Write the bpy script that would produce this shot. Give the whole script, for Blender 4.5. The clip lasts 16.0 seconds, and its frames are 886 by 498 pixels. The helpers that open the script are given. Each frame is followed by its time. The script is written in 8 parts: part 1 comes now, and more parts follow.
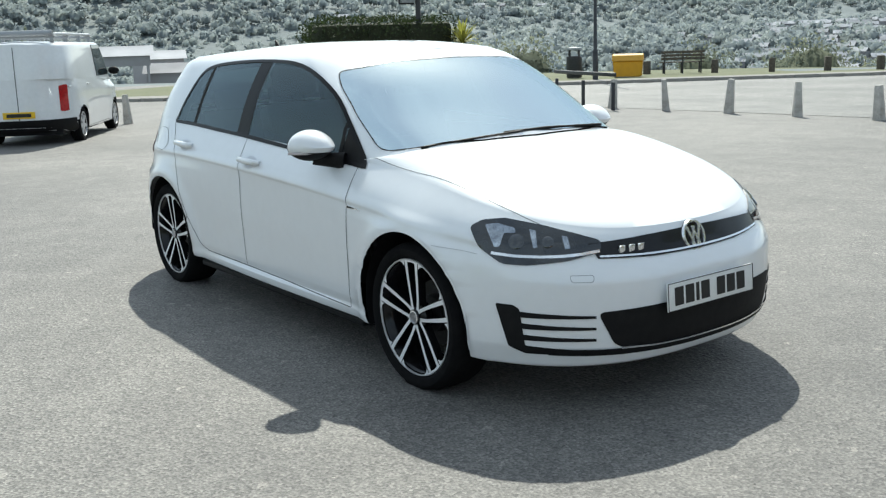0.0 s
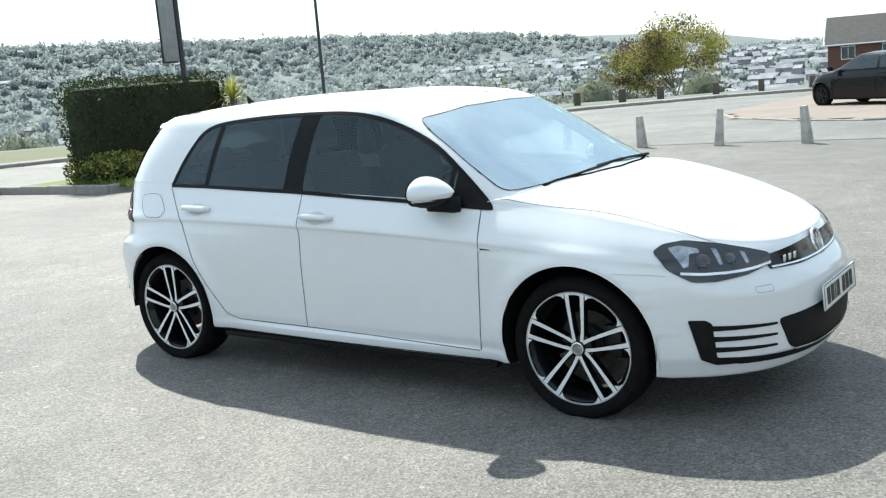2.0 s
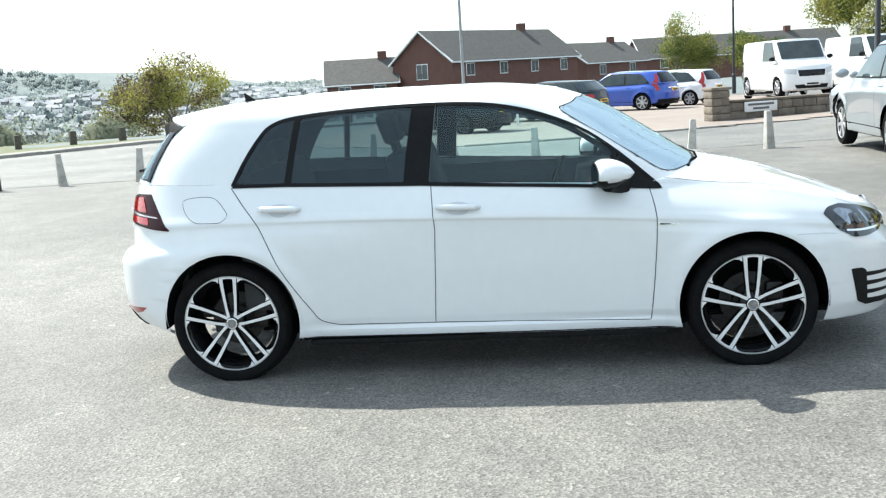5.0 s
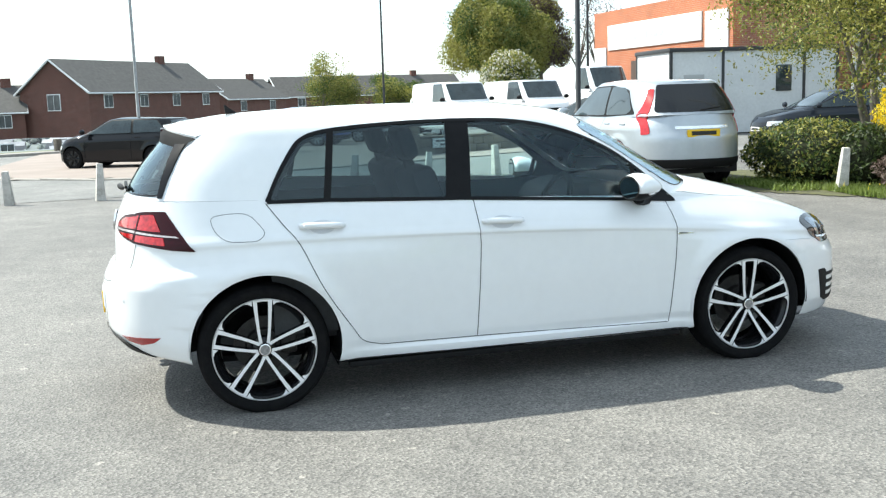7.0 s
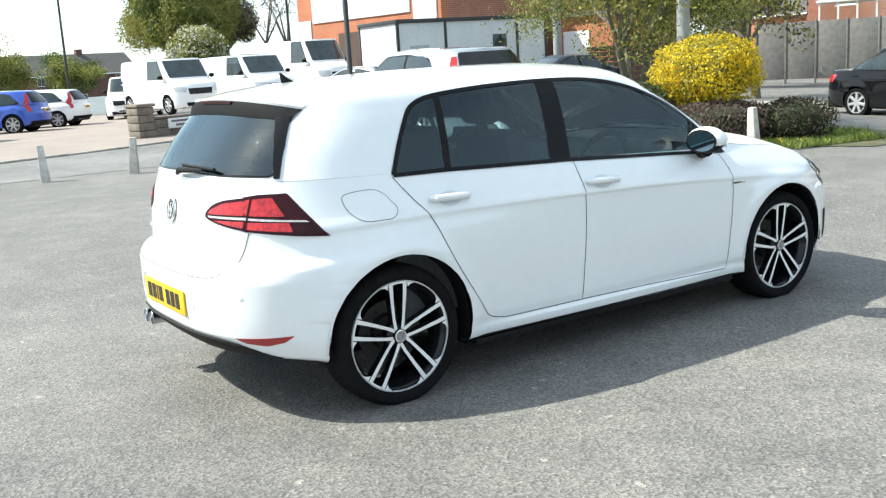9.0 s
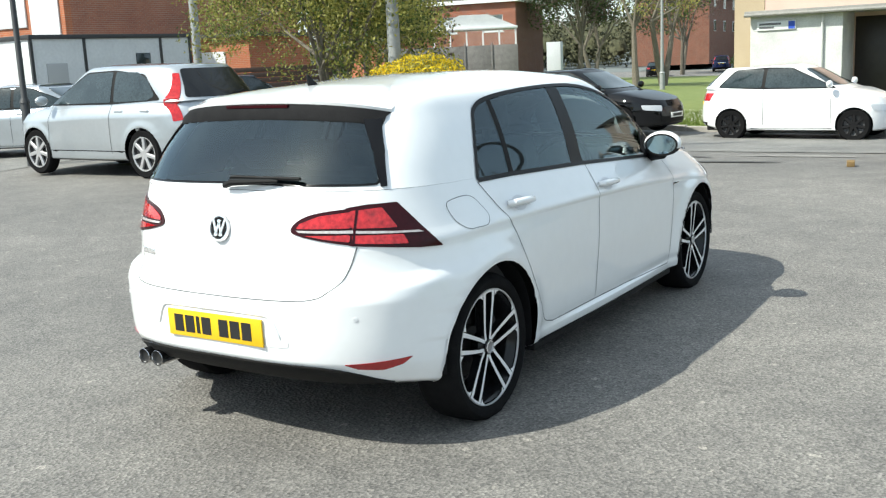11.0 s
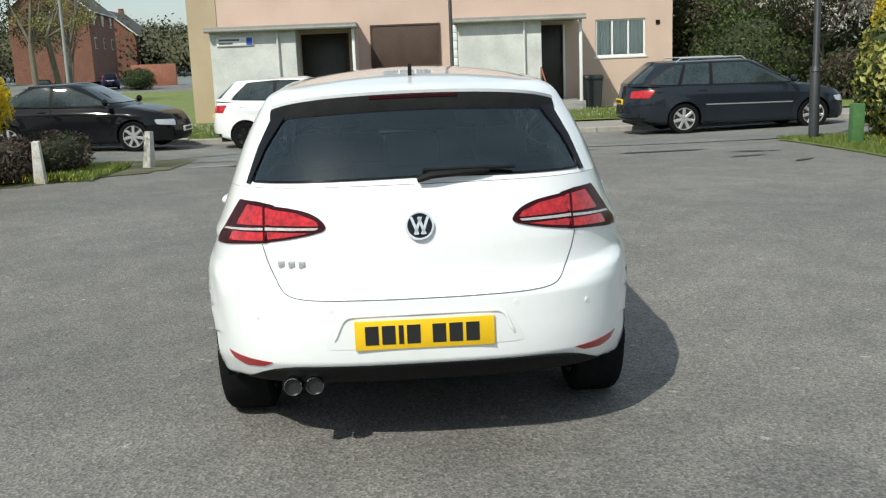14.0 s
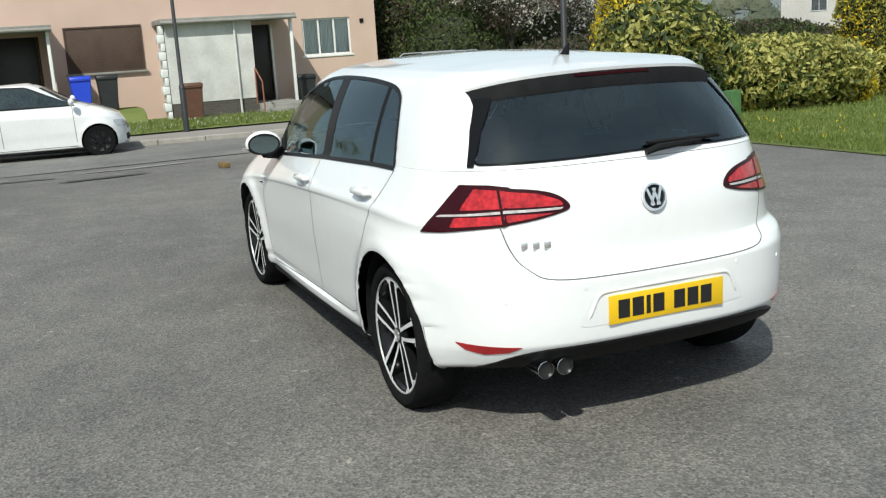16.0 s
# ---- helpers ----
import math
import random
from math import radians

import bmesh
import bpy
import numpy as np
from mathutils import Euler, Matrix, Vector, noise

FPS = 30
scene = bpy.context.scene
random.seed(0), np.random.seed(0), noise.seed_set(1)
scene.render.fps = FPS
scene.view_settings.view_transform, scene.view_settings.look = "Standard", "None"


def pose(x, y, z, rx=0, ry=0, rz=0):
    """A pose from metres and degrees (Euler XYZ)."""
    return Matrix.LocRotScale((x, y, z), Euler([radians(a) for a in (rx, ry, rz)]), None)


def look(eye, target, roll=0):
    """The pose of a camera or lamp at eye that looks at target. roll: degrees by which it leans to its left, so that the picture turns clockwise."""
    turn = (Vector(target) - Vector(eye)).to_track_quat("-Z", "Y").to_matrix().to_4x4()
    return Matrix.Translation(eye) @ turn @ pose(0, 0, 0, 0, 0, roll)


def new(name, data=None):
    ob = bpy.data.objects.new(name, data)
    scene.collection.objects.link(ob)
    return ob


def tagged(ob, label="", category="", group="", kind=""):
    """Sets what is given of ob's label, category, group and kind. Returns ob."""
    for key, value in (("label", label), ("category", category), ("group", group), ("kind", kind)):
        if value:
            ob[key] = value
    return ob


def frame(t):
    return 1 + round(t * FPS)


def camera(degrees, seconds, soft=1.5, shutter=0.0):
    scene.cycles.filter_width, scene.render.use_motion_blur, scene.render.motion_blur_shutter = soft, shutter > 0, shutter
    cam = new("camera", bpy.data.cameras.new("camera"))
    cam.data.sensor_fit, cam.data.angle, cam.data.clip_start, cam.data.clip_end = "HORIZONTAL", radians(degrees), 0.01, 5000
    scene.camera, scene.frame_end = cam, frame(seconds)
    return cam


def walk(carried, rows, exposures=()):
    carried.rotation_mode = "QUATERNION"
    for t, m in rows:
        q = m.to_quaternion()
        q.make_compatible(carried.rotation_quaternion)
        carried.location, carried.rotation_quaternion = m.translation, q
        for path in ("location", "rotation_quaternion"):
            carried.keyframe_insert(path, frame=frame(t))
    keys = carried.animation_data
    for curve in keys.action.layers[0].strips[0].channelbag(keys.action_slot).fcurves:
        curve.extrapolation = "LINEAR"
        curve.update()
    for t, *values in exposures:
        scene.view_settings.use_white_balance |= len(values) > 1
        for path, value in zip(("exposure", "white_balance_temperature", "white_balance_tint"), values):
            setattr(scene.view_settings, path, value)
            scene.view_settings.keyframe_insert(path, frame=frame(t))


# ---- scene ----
cam = camera(48.2, 16.0, 1.25)
PATH = [
    (0, (4.623, -3.109, 1.442), (3.047, -1.949, 1.028), -1.9),
    (0.5, (4.417, -3.48, 1.474), (2.931, -2.208, 1.054), -1.3),
    (1, (4.066, -3.754, 1.497), (2.699, -2.346, 1.11), -3.5),
    (1.5, (3.69, -4.161, 1.495), (2.426, -2.664, 1.097), -3.6),
    (2, (3.28, -4.472, 1.502), (2.125, -2.876, 1.157), -4.7),
    (2.5, (2.819, -4.822, 1.485), (1.88, -3.091, 1.137), -3.4),
    (3, (2.342, -5.069, 1.5), (1.542, -3.267, 1.166), -3.7),
    (3.5, (1.886, -5.3, 1.501), (1.236, -3.437, 1.175), -3.4),
    (4, (1.412, -5.525, 1.514), (0.955, -3.608, 1.171), -2.7),
    (4.2, (1.21, -5.57, 1.506), (0.776, -3.647, 1.17), -4.2),
    (6.3, (-0.991, -5.736, 1.485), (-0.684, -3.787, 1.157), -0.5),
    (6.5, (-1.174, -5.682, 1.495), (-0.789, -3.742, 1.196), -1.7),
    (7, (-1.689, -5.528, 1.473), (-1.169, -3.621, 1.171), -1.8),
    (7.5, (-2.151, -5.326, 1.482), (-1.473, -3.473, 1.157), -1.3),
    (8, (-2.582, -5.076, 1.512), (-1.728, -3.298, 1.183), -1.0),
    (8.2, (-2.794, -4.974, 1.491), (-1.891, -3.221, 1.159), -1.9),
    (10.3, (-4.352, -3.458, 1.504), (-2.885, -2.148, 1.139), -2.2),
    (10.5, (-4.506, -3.31, 1.493), (-2.975, -2.07, 1.151), -2.4),
    (11, (-4.802, -2.889, 1.504), (-3.153, -1.82, 1.131), -2.6),
    (11.5, (-5.033, -2.434, 1.519), (-3.304, -1.511, 1.122), -2.7),
    (12, (-5.317, -1.95, 1.522), (-3.501, -1.204, 1.137), -3.1),
    (12.5, (-5.435, -1.476, 1.539), (-3.547, -0.949, 1.143), -1.8),
    (13, (-5.592, -0.975, 1.534), (-3.654, -0.664, 1.151), -3.6),
    (13.5, (-5.627, -0.454, 1.514), (-3.666, -0.362, 1.131), -2.4),
    (14, (-5.613, 0.08, 1.512), (-3.653, -0.008, 1.123), -2.3),
    (14.2, (-5.626, 0.315, 1.517), (-3.679, 0.122, 1.103), -1.7),
    (14.5, (-5.559, 0.629, 1.521), (-3.619, 0.353, 1.123), -1.8),
    (15, (-5.408, 1.135, 1.541), (-3.505, 0.668, 1.144), -0.3),
    (15.4, (-5.327, 1.548, 1.52), (-3.458, 0.954, 1.125), -2.2),
    (15.5, (-5.304, 1.676, 1.537), (-3.451, 1.045, 1.13), -1.6),
    (16, (-5.12, 2.176, 1.531), (-3.313, 1.43, 1.112), -3.6),
]
walk(cam, [(t, look(eye, target, roll)) for t, eye, target, roll in PATH],
     [(0, 0.50, 6450, 1), (0.5, 0.70, 6450, 1), (2, 0.85, 6450, 1), (3.5, 1.05, 6450, 1), (7, 1.17, 6500, 1), (10.3, 0.99, 6550, 1), (11.5, 0.67, 6600, 1), (13.0, 0.30, 6650, 1), (16, 0.08, 6600, 1)])

# ---- world, sun ----
SUN = Vector((-0.70, 0.54, 0.985)).normalized()
world = bpy.data.worlds.new("world")
scene.world = world
world.use_nodes = True
wn = world.node_tree
sky = wn.nodes.new("ShaderNodeTexSky")
sky.sky_type = "NISHITA"
sky.sun_disc = False
sky.sun_elevation = math.asin(SUN.z)
sky.sun_rotation = math.atan2(SUN.x, SUN.y)
sky.air_density, sky.dust_density, sky.ozone_density = 1.0, 1.2, 1.5
wn.nodes["Background"].inputs[1].default_value = 0.102
# thin high haze and broken cloud over the whole sky
way = wn.nodes.new("ShaderNodeTexCoord")
cloud = wn.nodes.new("ShaderNodeTexNoise")
cloud.inputs["Scale"].default_value, cloud.inputs["Detail"].default_value = 2.6, 6
wn.links.new(way.outputs["Generated"], cloud.inputs["Vector"])
cover = wn.nodes.new("ShaderNodeMapRange")
cover.inputs["From Min"].default_value, cover.inputs["From Max"].default_value = 0.38, 0.68
cover.inputs["To Min"].default_value, cover.inputs["To Max"].default_value = 0.34, 0.66
wn.links.new(cloud.outputs["Fac"], cover.inputs[0])
veil = wn.nodes.new("ShaderNodeMixRGB")
veil.inputs[2].default_value = (6.9, 7.7, 8.7, 1)
wn.links.new(cover.outputs[0], veil.inputs[0])
wn.links.new(sky.outputs[0], veil.inputs[1])
wn.links.new(veil.outputs[0], wn.nodes["Background"].inputs[0])
sun_data = bpy.data.lights.new("sun", "SUN")
sun_data.energy, sun_data.angle, sun_data.color = 4.3, radians(0.6), (1.0, 0.955, 0.90)
sun_lamp = new("sun", sun_data)
sun_lamp.matrix_world = look((0, 0, 40), Vector((0, 0, 40)) - SUN)


# ---- materials ----
MATS = {}


def surf(name, col, col2=None, scale=8.0, rough=0.6, metal=0.0, bump=0.0, fine=None, coat=0.0, spec=0.5, vary=0.0, ramp=(0.35, 0.65), glow=None, thin=0.0):
    """A procedural surface: two colours mixed by coarse and fine noise, with relief."""
    if name in MATS:
        return MATS[name]
    m = bpy.data.materials.new(name)
    m.use_nodes = True
    n, l = m.node_tree.nodes, m.node_tree.links
    b = n["Principled BSDF"]
    b.inputs["Roughness"].default_value = rough
    b.inputs["Metallic"].default_value = metal
    b.inputs["Coat Weight"].default_value = coat
    b.inputs["Coat Roughness"].default_value = 0.04
    b.inputs["Specular IOR Level"].default_value = spec
    b.inputs["Base Color"].default_value = (*col, 1)
    if glow:
        b.inputs["Emission Color"].default_value = (*col, 1)
        b.inputs["Emission Strength"].default_value = glow
    if col2 is not None:
        tc = n.new("ShaderNodeTexCoord")
        a = n.new("ShaderNodeTexNoise")
        a.inputs["Scale"].default_value, a.inputs["Detail"].default_value = scale, 6
        f = n.new("ShaderNodeTexNoise")
        f.inputs["Scale"].default_value, f.inputs["Detail"].default_value = fine or scale * 9, 4
        l.new(tc.outputs["Object"], a.inputs["Vector"])
        l.new(tc.outputs["Object"], f.inputs["Vector"])
        mx = n.new("ShaderNodeMath")
        mx.operation = "MULTIPLY_ADD"
        mx.inputs[1].default_value = 0.5
        l.new(f.outputs["Fac"], mx.inputs[0])
        half = n.new("ShaderNodeMath")
        half.operation = "MULTIPLY"
        half.inputs[1].default_value = 0.5
        l.new(a.outputs["Fac"], half.inputs[0])
        l.new(half.outputs[0], mx.inputs[2])
        r = n.new("ShaderNodeValToRGB")
        r.color_ramp.elements[0].position, r.color_ramp.elements[1].position = ramp
        r.color_ramp.elements[0].color, r.color_ramp.elements[1].color = (*col, 1), (*col2, 1)
        l.new(mx.outputs[0], r.inputs[0])
        out = r.outputs[0]
        if vary:
            oi = n.new("ShaderNodeObjectInfo")
            geo = n.new("ShaderNodeNewGeometry")
            add = n.new("ShaderNodeMath")
            add.operation = "ADD"
            l.new(oi.outputs["Random"], add.inputs[0])
            l.new(geo.outputs["Random Per Island"], add.inputs[1])
            mr = n.new("ShaderNodeMapRange")
            mr.inputs["From Max"].default_value = 2.0
            mr.inputs["To Min"].default_value, mr.inputs["To Max"].default_value = 1 - vary, 1 + vary
            l.new(add.outputs[0], mr.inputs[0])
            hs = n.new("ShaderNodeHueSaturation")
            l.new(mr.outputs[0], hs.inputs["Value"])
            l.new(out, hs.inputs["Color"])
            out = hs.outputs[0]
        l.new(out, b.inputs["Base Color"])
        if bump:
            bp = n.new("ShaderNodeBump")
            bp.inputs["Strength"].default_value, bp.inputs["Distance"].default_value = bump, 0.01
            l.new(mx.outputs[0], bp.inputs["Height"])
            l.new(bp.outputs[0], b.inputs["Normal"])
    if thin:  # leaves let light through
        tr = n.new("ShaderNodeBsdfTranslucent")
        l.new(b.inputs["Base Color"].links[0].from_socket, tr.inputs[0])
        ms = n.new("ShaderNodeMixShader")
        ms.inputs[0].default_value = thin
        l.new(b.outputs[0], ms.inputs[1])
        l.new(tr.outputs[0], ms.inputs[2])
        l.new(ms.outputs[0], n["Material Output"].inputs[0])
    MATS[name] = m
    return m


def glass(name, tint, ior=1.5, rough=0.0, gloss=(1, 1, 1)):
    """Thin glazing: clear tinted pane with a Fresnel gloss."""
    if name in MATS:
        return MATS[name]
    m = bpy.data.materials.new(name)
    m.use_nodes = True
    n, l = m.node_tree.nodes, m.node_tree.links
    n.remove(n["Principled BSDF"])
    t = n.new("ShaderNodeBsdfTransparent")
    t.inputs[0].default_value = (*tint, 1)
    g = n.new("ShaderNodeBsdfGlossy")
    g.inputs["Roughness"].default_value = rough
    g.inputs["Color"].default_value = (*gloss, 1)
    fr = n.new("ShaderNodeFresnel")
    fr.inputs[0].default_value = ior
    mix = n.new("ShaderNodeMixShader")
    l.new(fr.outputs[0], mix.inputs[0])
    l.new(t.outputs[0], mix.inputs[1])
    l.new(g.outputs[0], mix.inputs[2])
    l.new(mix.outputs[0], n["Material Output"].inputs[0])
    MATS[name] = m
    return m


WHITE = surf("white_paint", (0.80, 0.81, 0.82), (0.77, 0.78, 0.79), 2, 0.32, coat=1.0)
BLACK_GLOSS = surf("gloss_black", (0.008, 0.008, 0.009), None, rough=0.15, spec=0.3)
BLACK = surf("black_plastic", (0.007, 0.007, 0.008), (0.013, 0.013, 0.013), 30, 0.6, bump=0.1, spec=0.14)
PILLAR = surf("pillar_black", (0.006, 0.006, 0.007), (0.010, 0.010, 0.011), 20, 0.35, spec=0.12)
FINBLACK = surf("fin_black", (0.006, 0.006, 0.007), None, rough=0.1, spec=0.22)
DARK = surf("dark_trim", (0.007, 0.007, 0.008), (0.013, 0.013, 0.014), 20, 0.75, spec=0.1)
GAP = surf("panel_gap", (0.10, 0.105, 0.11), None, rough=0.9)
CHROME = surf("chrome", (0.88, 0.88, 0.89), None, rough=0.24, metal=0.85)
ALLOY = surf("machined_alloy", (0.86, 0.86, 0.87), (0.78, 0.78, 0.79), 40, 0.4, metal=0.3)
TYRE = surf("tyre_rubber", (0.007, 0.007, 0.008), (0.013, 0.013, 0.013), 25, 0.95, bump=0.2, spec=0.06)
BRAKE = surf("brake_steel", (0.055, 0.052, 0.050), (0.03, 0.028, 0.027), 40, 0.5, metal=0.6)
RED = surf("red_lens", (0.54, 0.014, 0.018), (0.22, 0.004, 0.008), 34, 0.12, coat=0.8, spec=0.3, ramp=(0.38, 0.64), fine=60)
DARK_RED = surf("smoked_red_lens", (0.035, 0.002, 0.005), (0.022, 0.001, 0.003), 60, 0.3, coat=0.15, spec=0.15)
CLEARLENS = surf("clear_lens", (0.58, 0.56, 0.56), (0.34, 0.27, 0.27), 45, 0.15, coat=1.0)
YELLOW = surf("plate_yellow", (0.80, 0.50, 0.012), (0.74, 0.46, 0.012), 30, 0.4)
PLATEWHITE = surf("plate_white", (0.78, 0.78, 0.76), (0.72, 0.72, 0.7), 30, 0.4)
INK = surf("ink", (0.012, 0.012, 0.012), None, rough=0.5)
TINT = glass("privacy_glass", (0.36, 0.46, 0.48), 1.62, gloss=(0.78, 0.93, 1.0))
CLEAR = glass("door_glass", (0.80, 0.93, 0.92), 1.58, gloss=(0.80, 0.95, 1.0))
SCREEN = glass("windscreen_glass", (0.84, 0.95, 0.94), 15.0, gloss=(0.82, 0.95, 1.0))


def tarmac(name, dark, light, patch=0.25):
    """Worn tarmac: pale chippings in a darker binder, broad patches, stains and pale scuffs."""
    m = bpy.data.materials.new(name)
    m.use_nodes = True
    n, l = m.node_tree.nodes, m.node_tree.links
    b = n["Principled BSDF"]
    b.inputs["Roughness"].default_value = 0.72
    tc = n.new("ShaderNodeTexCoord")

    def tex(kind, scale, detail=3.0):
        t = n.new(kind)
        t.inputs["Scale"].default_value = scale
        if kind == "ShaderNodeTexNoise":
            t.inputs["Detail"].default_value = detail
        l.new(tc.outputs["Object"], t.inputs["Vector"])
        return t

    def ramp(src, p0, p1, c0, c1):
        r = n.new("ShaderNodeValToRGB")
        r.color_ramp.elements[0].position, r.color_ramp.elements[1].position = p0, p1
        r.color_ramp.elements[0].color, r.color_ramp.elements[1].color = (*c0, 1), (*c1, 1)
        l.new(src, r.inputs[0])
        return r.outputs[0]

    def mix(mode, fac, a, c):
        x = n.new("ShaderNodeMixRGB")
        x.blend_type = mode
        x.inputs[0].default_value = fac
        l.new(a, x.inputs[1])
        l.new(c, x.inputs[2])
        return x.outputs[0]
    grain = tex("ShaderNodeTexNoise", 90, 4)
    stone = tex("ShaderNodeTexVoronoi", 68)
    col = ramp(grain.outputs["Fac"], 0.36, 0.64, dark, light)
    chips = ramp(stone.outputs["Color"], 0.05, 0.95, (0.56, 0.56, 0.56), (1.48, 1.47, 1.44))
    col = mix("MULTIPLY", 0.85, col, chips)
    broad = ramp(tex("ShaderNodeTexNoise", patch, 5).outputs["Fac"], 0.35, 0.68, (0.80, 0.80, 0.80), (1.18, 1.17, 1.15))
    col = mix("MULTIPLY", 1.0, col, broad)
    streak = ramp(tex("ShaderNodeTexNoise", 2.6, 6).outputs["Fac"], 0.40, 0.62, (0.90, 0.90, 0.90), (1.08, 1.08, 1.07))
    col = mix("MULTIPLY", 1.0, col, streak)
    spots = ramp(tex("ShaderNodeTexNoise", 9.0, 2).outputs["Fac"], 0.70, 0.76, (1, 1, 1), (0.6, 0.6, 0.6))
    col = mix("MULTIPLY", 0.8, col, spots)
    bright = ramp(tex("ShaderNodeTexVoronoi", 31).outputs["Color"], 0.925, 0.94, (1, 1, 1), (1.75, 1.72, 1.66))
    col = mix("MULTIPLY", 0.8, col, bright)
    l.new(col, b.inputs["Base Color"])
    bp = n.new("ShaderNodeBump")
    bp.inputs["Strength"].default_value, bp.inputs["Distance"].default_value = 0.55, 0.006
    l.new(stone.outputs["Distance"], bp.inputs["Height"])
    l.new(bp.outputs[0], b.inputs["Normal"])
    MATS[name] = m
    return m


ASPHALT = tarmac("asphalt", (0.089, 0.085, 0.081), (0.190, 0.182, 0.173))
CLOTH = surf("seat_cloth", (0.030, 0.031, 0.034), (0.055, 0.056, 0.06), 60, 0.9, bump=0.2)
TRIM = surf("cabin_trim", (0.040, 0.042, 0.045), (0.060, 0.062, 0.065), 25, 0.7, bump=0.1)


# ---- mesh helpers ----
def mesh_of(name, bm, material, smooth=True, sharp=35):
    me = bpy.data.meshes.new(name)
    bm.to_mesh(me)
    bm.free()
    if isinstance(material, (list, tuple)):
        for m in material:
            me.materials.append(m)
    elif material:
        me.materials.append(material)
    if smooth:
        me.shade_smooth()
        me.set_sharp_from_angle(angle=radians(sharp))
    return me


def thing(name, label, category, group="", kind="", at=None):
    """An Empty that carries a thing's parts."""
    ob = new(name)
    ob.empty_display_size = 0.2
    if at is not None:
        ob.matrix_world = at
    return tagged(ob, label, category, group, kind)


def part(name, bm, material, parent=None, label="", smooth=True, sharp=35):
    me = bm if isinstance(bm, bpy.types.Mesh) else mesh_of(name, bm, material, smooth, sharp)
    ob = new(name, me)
    if parent is not None:
        ob.parent = parent
    if label:
        ob["label"] = label
    return ob


def add_box(bm, lo, hi, bevel=0.0, m=None, seg=2):
    r = bmesh.ops.create_cube(bm, size=1)
    vs = r["verts"]
    for v in vs:
        v.co = Vector([lo[i] + (v.co[i] + 0.5) * (hi[i] - lo[i]) for i in range(3)])
    if bevel:
        es = list({e for v in vs for e in v.link_edges})
        g = bmesh.ops.bevel(bm, geom=es, offset=bevel, segments=seg, affect="EDGES", profile=0.5)
        vs = list({v for f in g["faces"] for v in f.verts} | {v for v in vs if v.is_valid})
    if m is not None:
        bmesh.ops.transform(bm, matrix=m, verts=[v for v in vs if v.is_valid])
    return vs


def box(lo, hi, bevel=0.0, m=None, seg=2):
    bm = bmesh.new()
    add_box(bm, lo, hi, bevel, m, seg)
    return bm


def add_tube(bm, pts, radii, sides=10, cap=True):
    """A round tube through points, with a radius at each."""
    rings = []
    pts = [Vector(p) for p in pts]
    for i, p in enumerate(pts):
        d = (pts[min(i + 1, len(pts) - 1)] - pts[max(i - 1, 0)]).normalized()
        a = d.orthogonal().normalized() if i == 0 else (last - d * last.dot(d)).normalized()
        last = a
        b = d.cross(a)
        r = radii[i] if isinstance(radii, (list, tuple)) else radii
        rings.append([bm.verts.new(p + r * (math.cos(k * 2 * math.pi / sides) * a + math.sin(k * 2 * math.pi / sides) * b)) for k in range(sides)])
    for q, w in zip(rings, rings[1:]):
        for k in range(sides):
            bm.faces.new((q[k], q[(k + 1) % sides], w[(k + 1) % sides], w[k]))
    if cap:
        bm.faces.new(rings[0][::-1])
        bm.faces.new(rings[-1])


def tube(pts, radii, sides=10, cap=True):
    bm = bmesh.new()
    add_tube(bm, pts, radii, sides, cap)
    return bm


def lathe(profile, sides=48, axis="y"):
    """Turns (radius, offset) pairs round an axis."""
    bm = bmesh.new()
    rings = []
    for r, o in profile:
        ring = []
        for k in range(sides):
            a = 2 * math.pi * k / sides
            c, s = r * math.cos(a), r * math.sin(a)
            ring.append(bm.verts.new((c, o, s) if axis == "y" else (c, s, o)))
        rings.append(ring)
    for q, w in zip(rings, rings[1:]):
        for k in range(sides):
            bm.faces.new((q[k], q[(k + 1) % sides], w[(k + 1) % sides], w[k]))
    bmesh.ops.recalc_face_normals(bm, faces=bm.faces)
    return bm


def prism(poly, lo, hi, plane="xz", bevel=0.0):
    """A flat outline given thickness: plane xz runs from y=lo to y=hi, and so on."""
    bm = bmesh.new()

    def put(a, b, c):
        return {"xz": (a, c, b), "yz": (c, a, b), "xy": (a, b, c)}[plane]
    p = [bm.verts.new(put(a, b, lo)) for a, b in poly]
    q = [bm.verts.new(put(a, b, hi)) for a, b in poly]
    bm.faces.new(p)
    bm.faces.new(q[::-1])
    for i in range(len(p)):
        j = (i + 1) % len(p)
        bm.faces.new((p[j], p[i], q[i], q[j]))
    bmesh.ops.recalc_face_normals(bm, faces=bm.faces)
    if bevel:
        bmesh.ops.bevel(bm, geom=list(bm.edges), offset=bevel, segments=1, affect="EDGES", profile=0.5)
    return bm


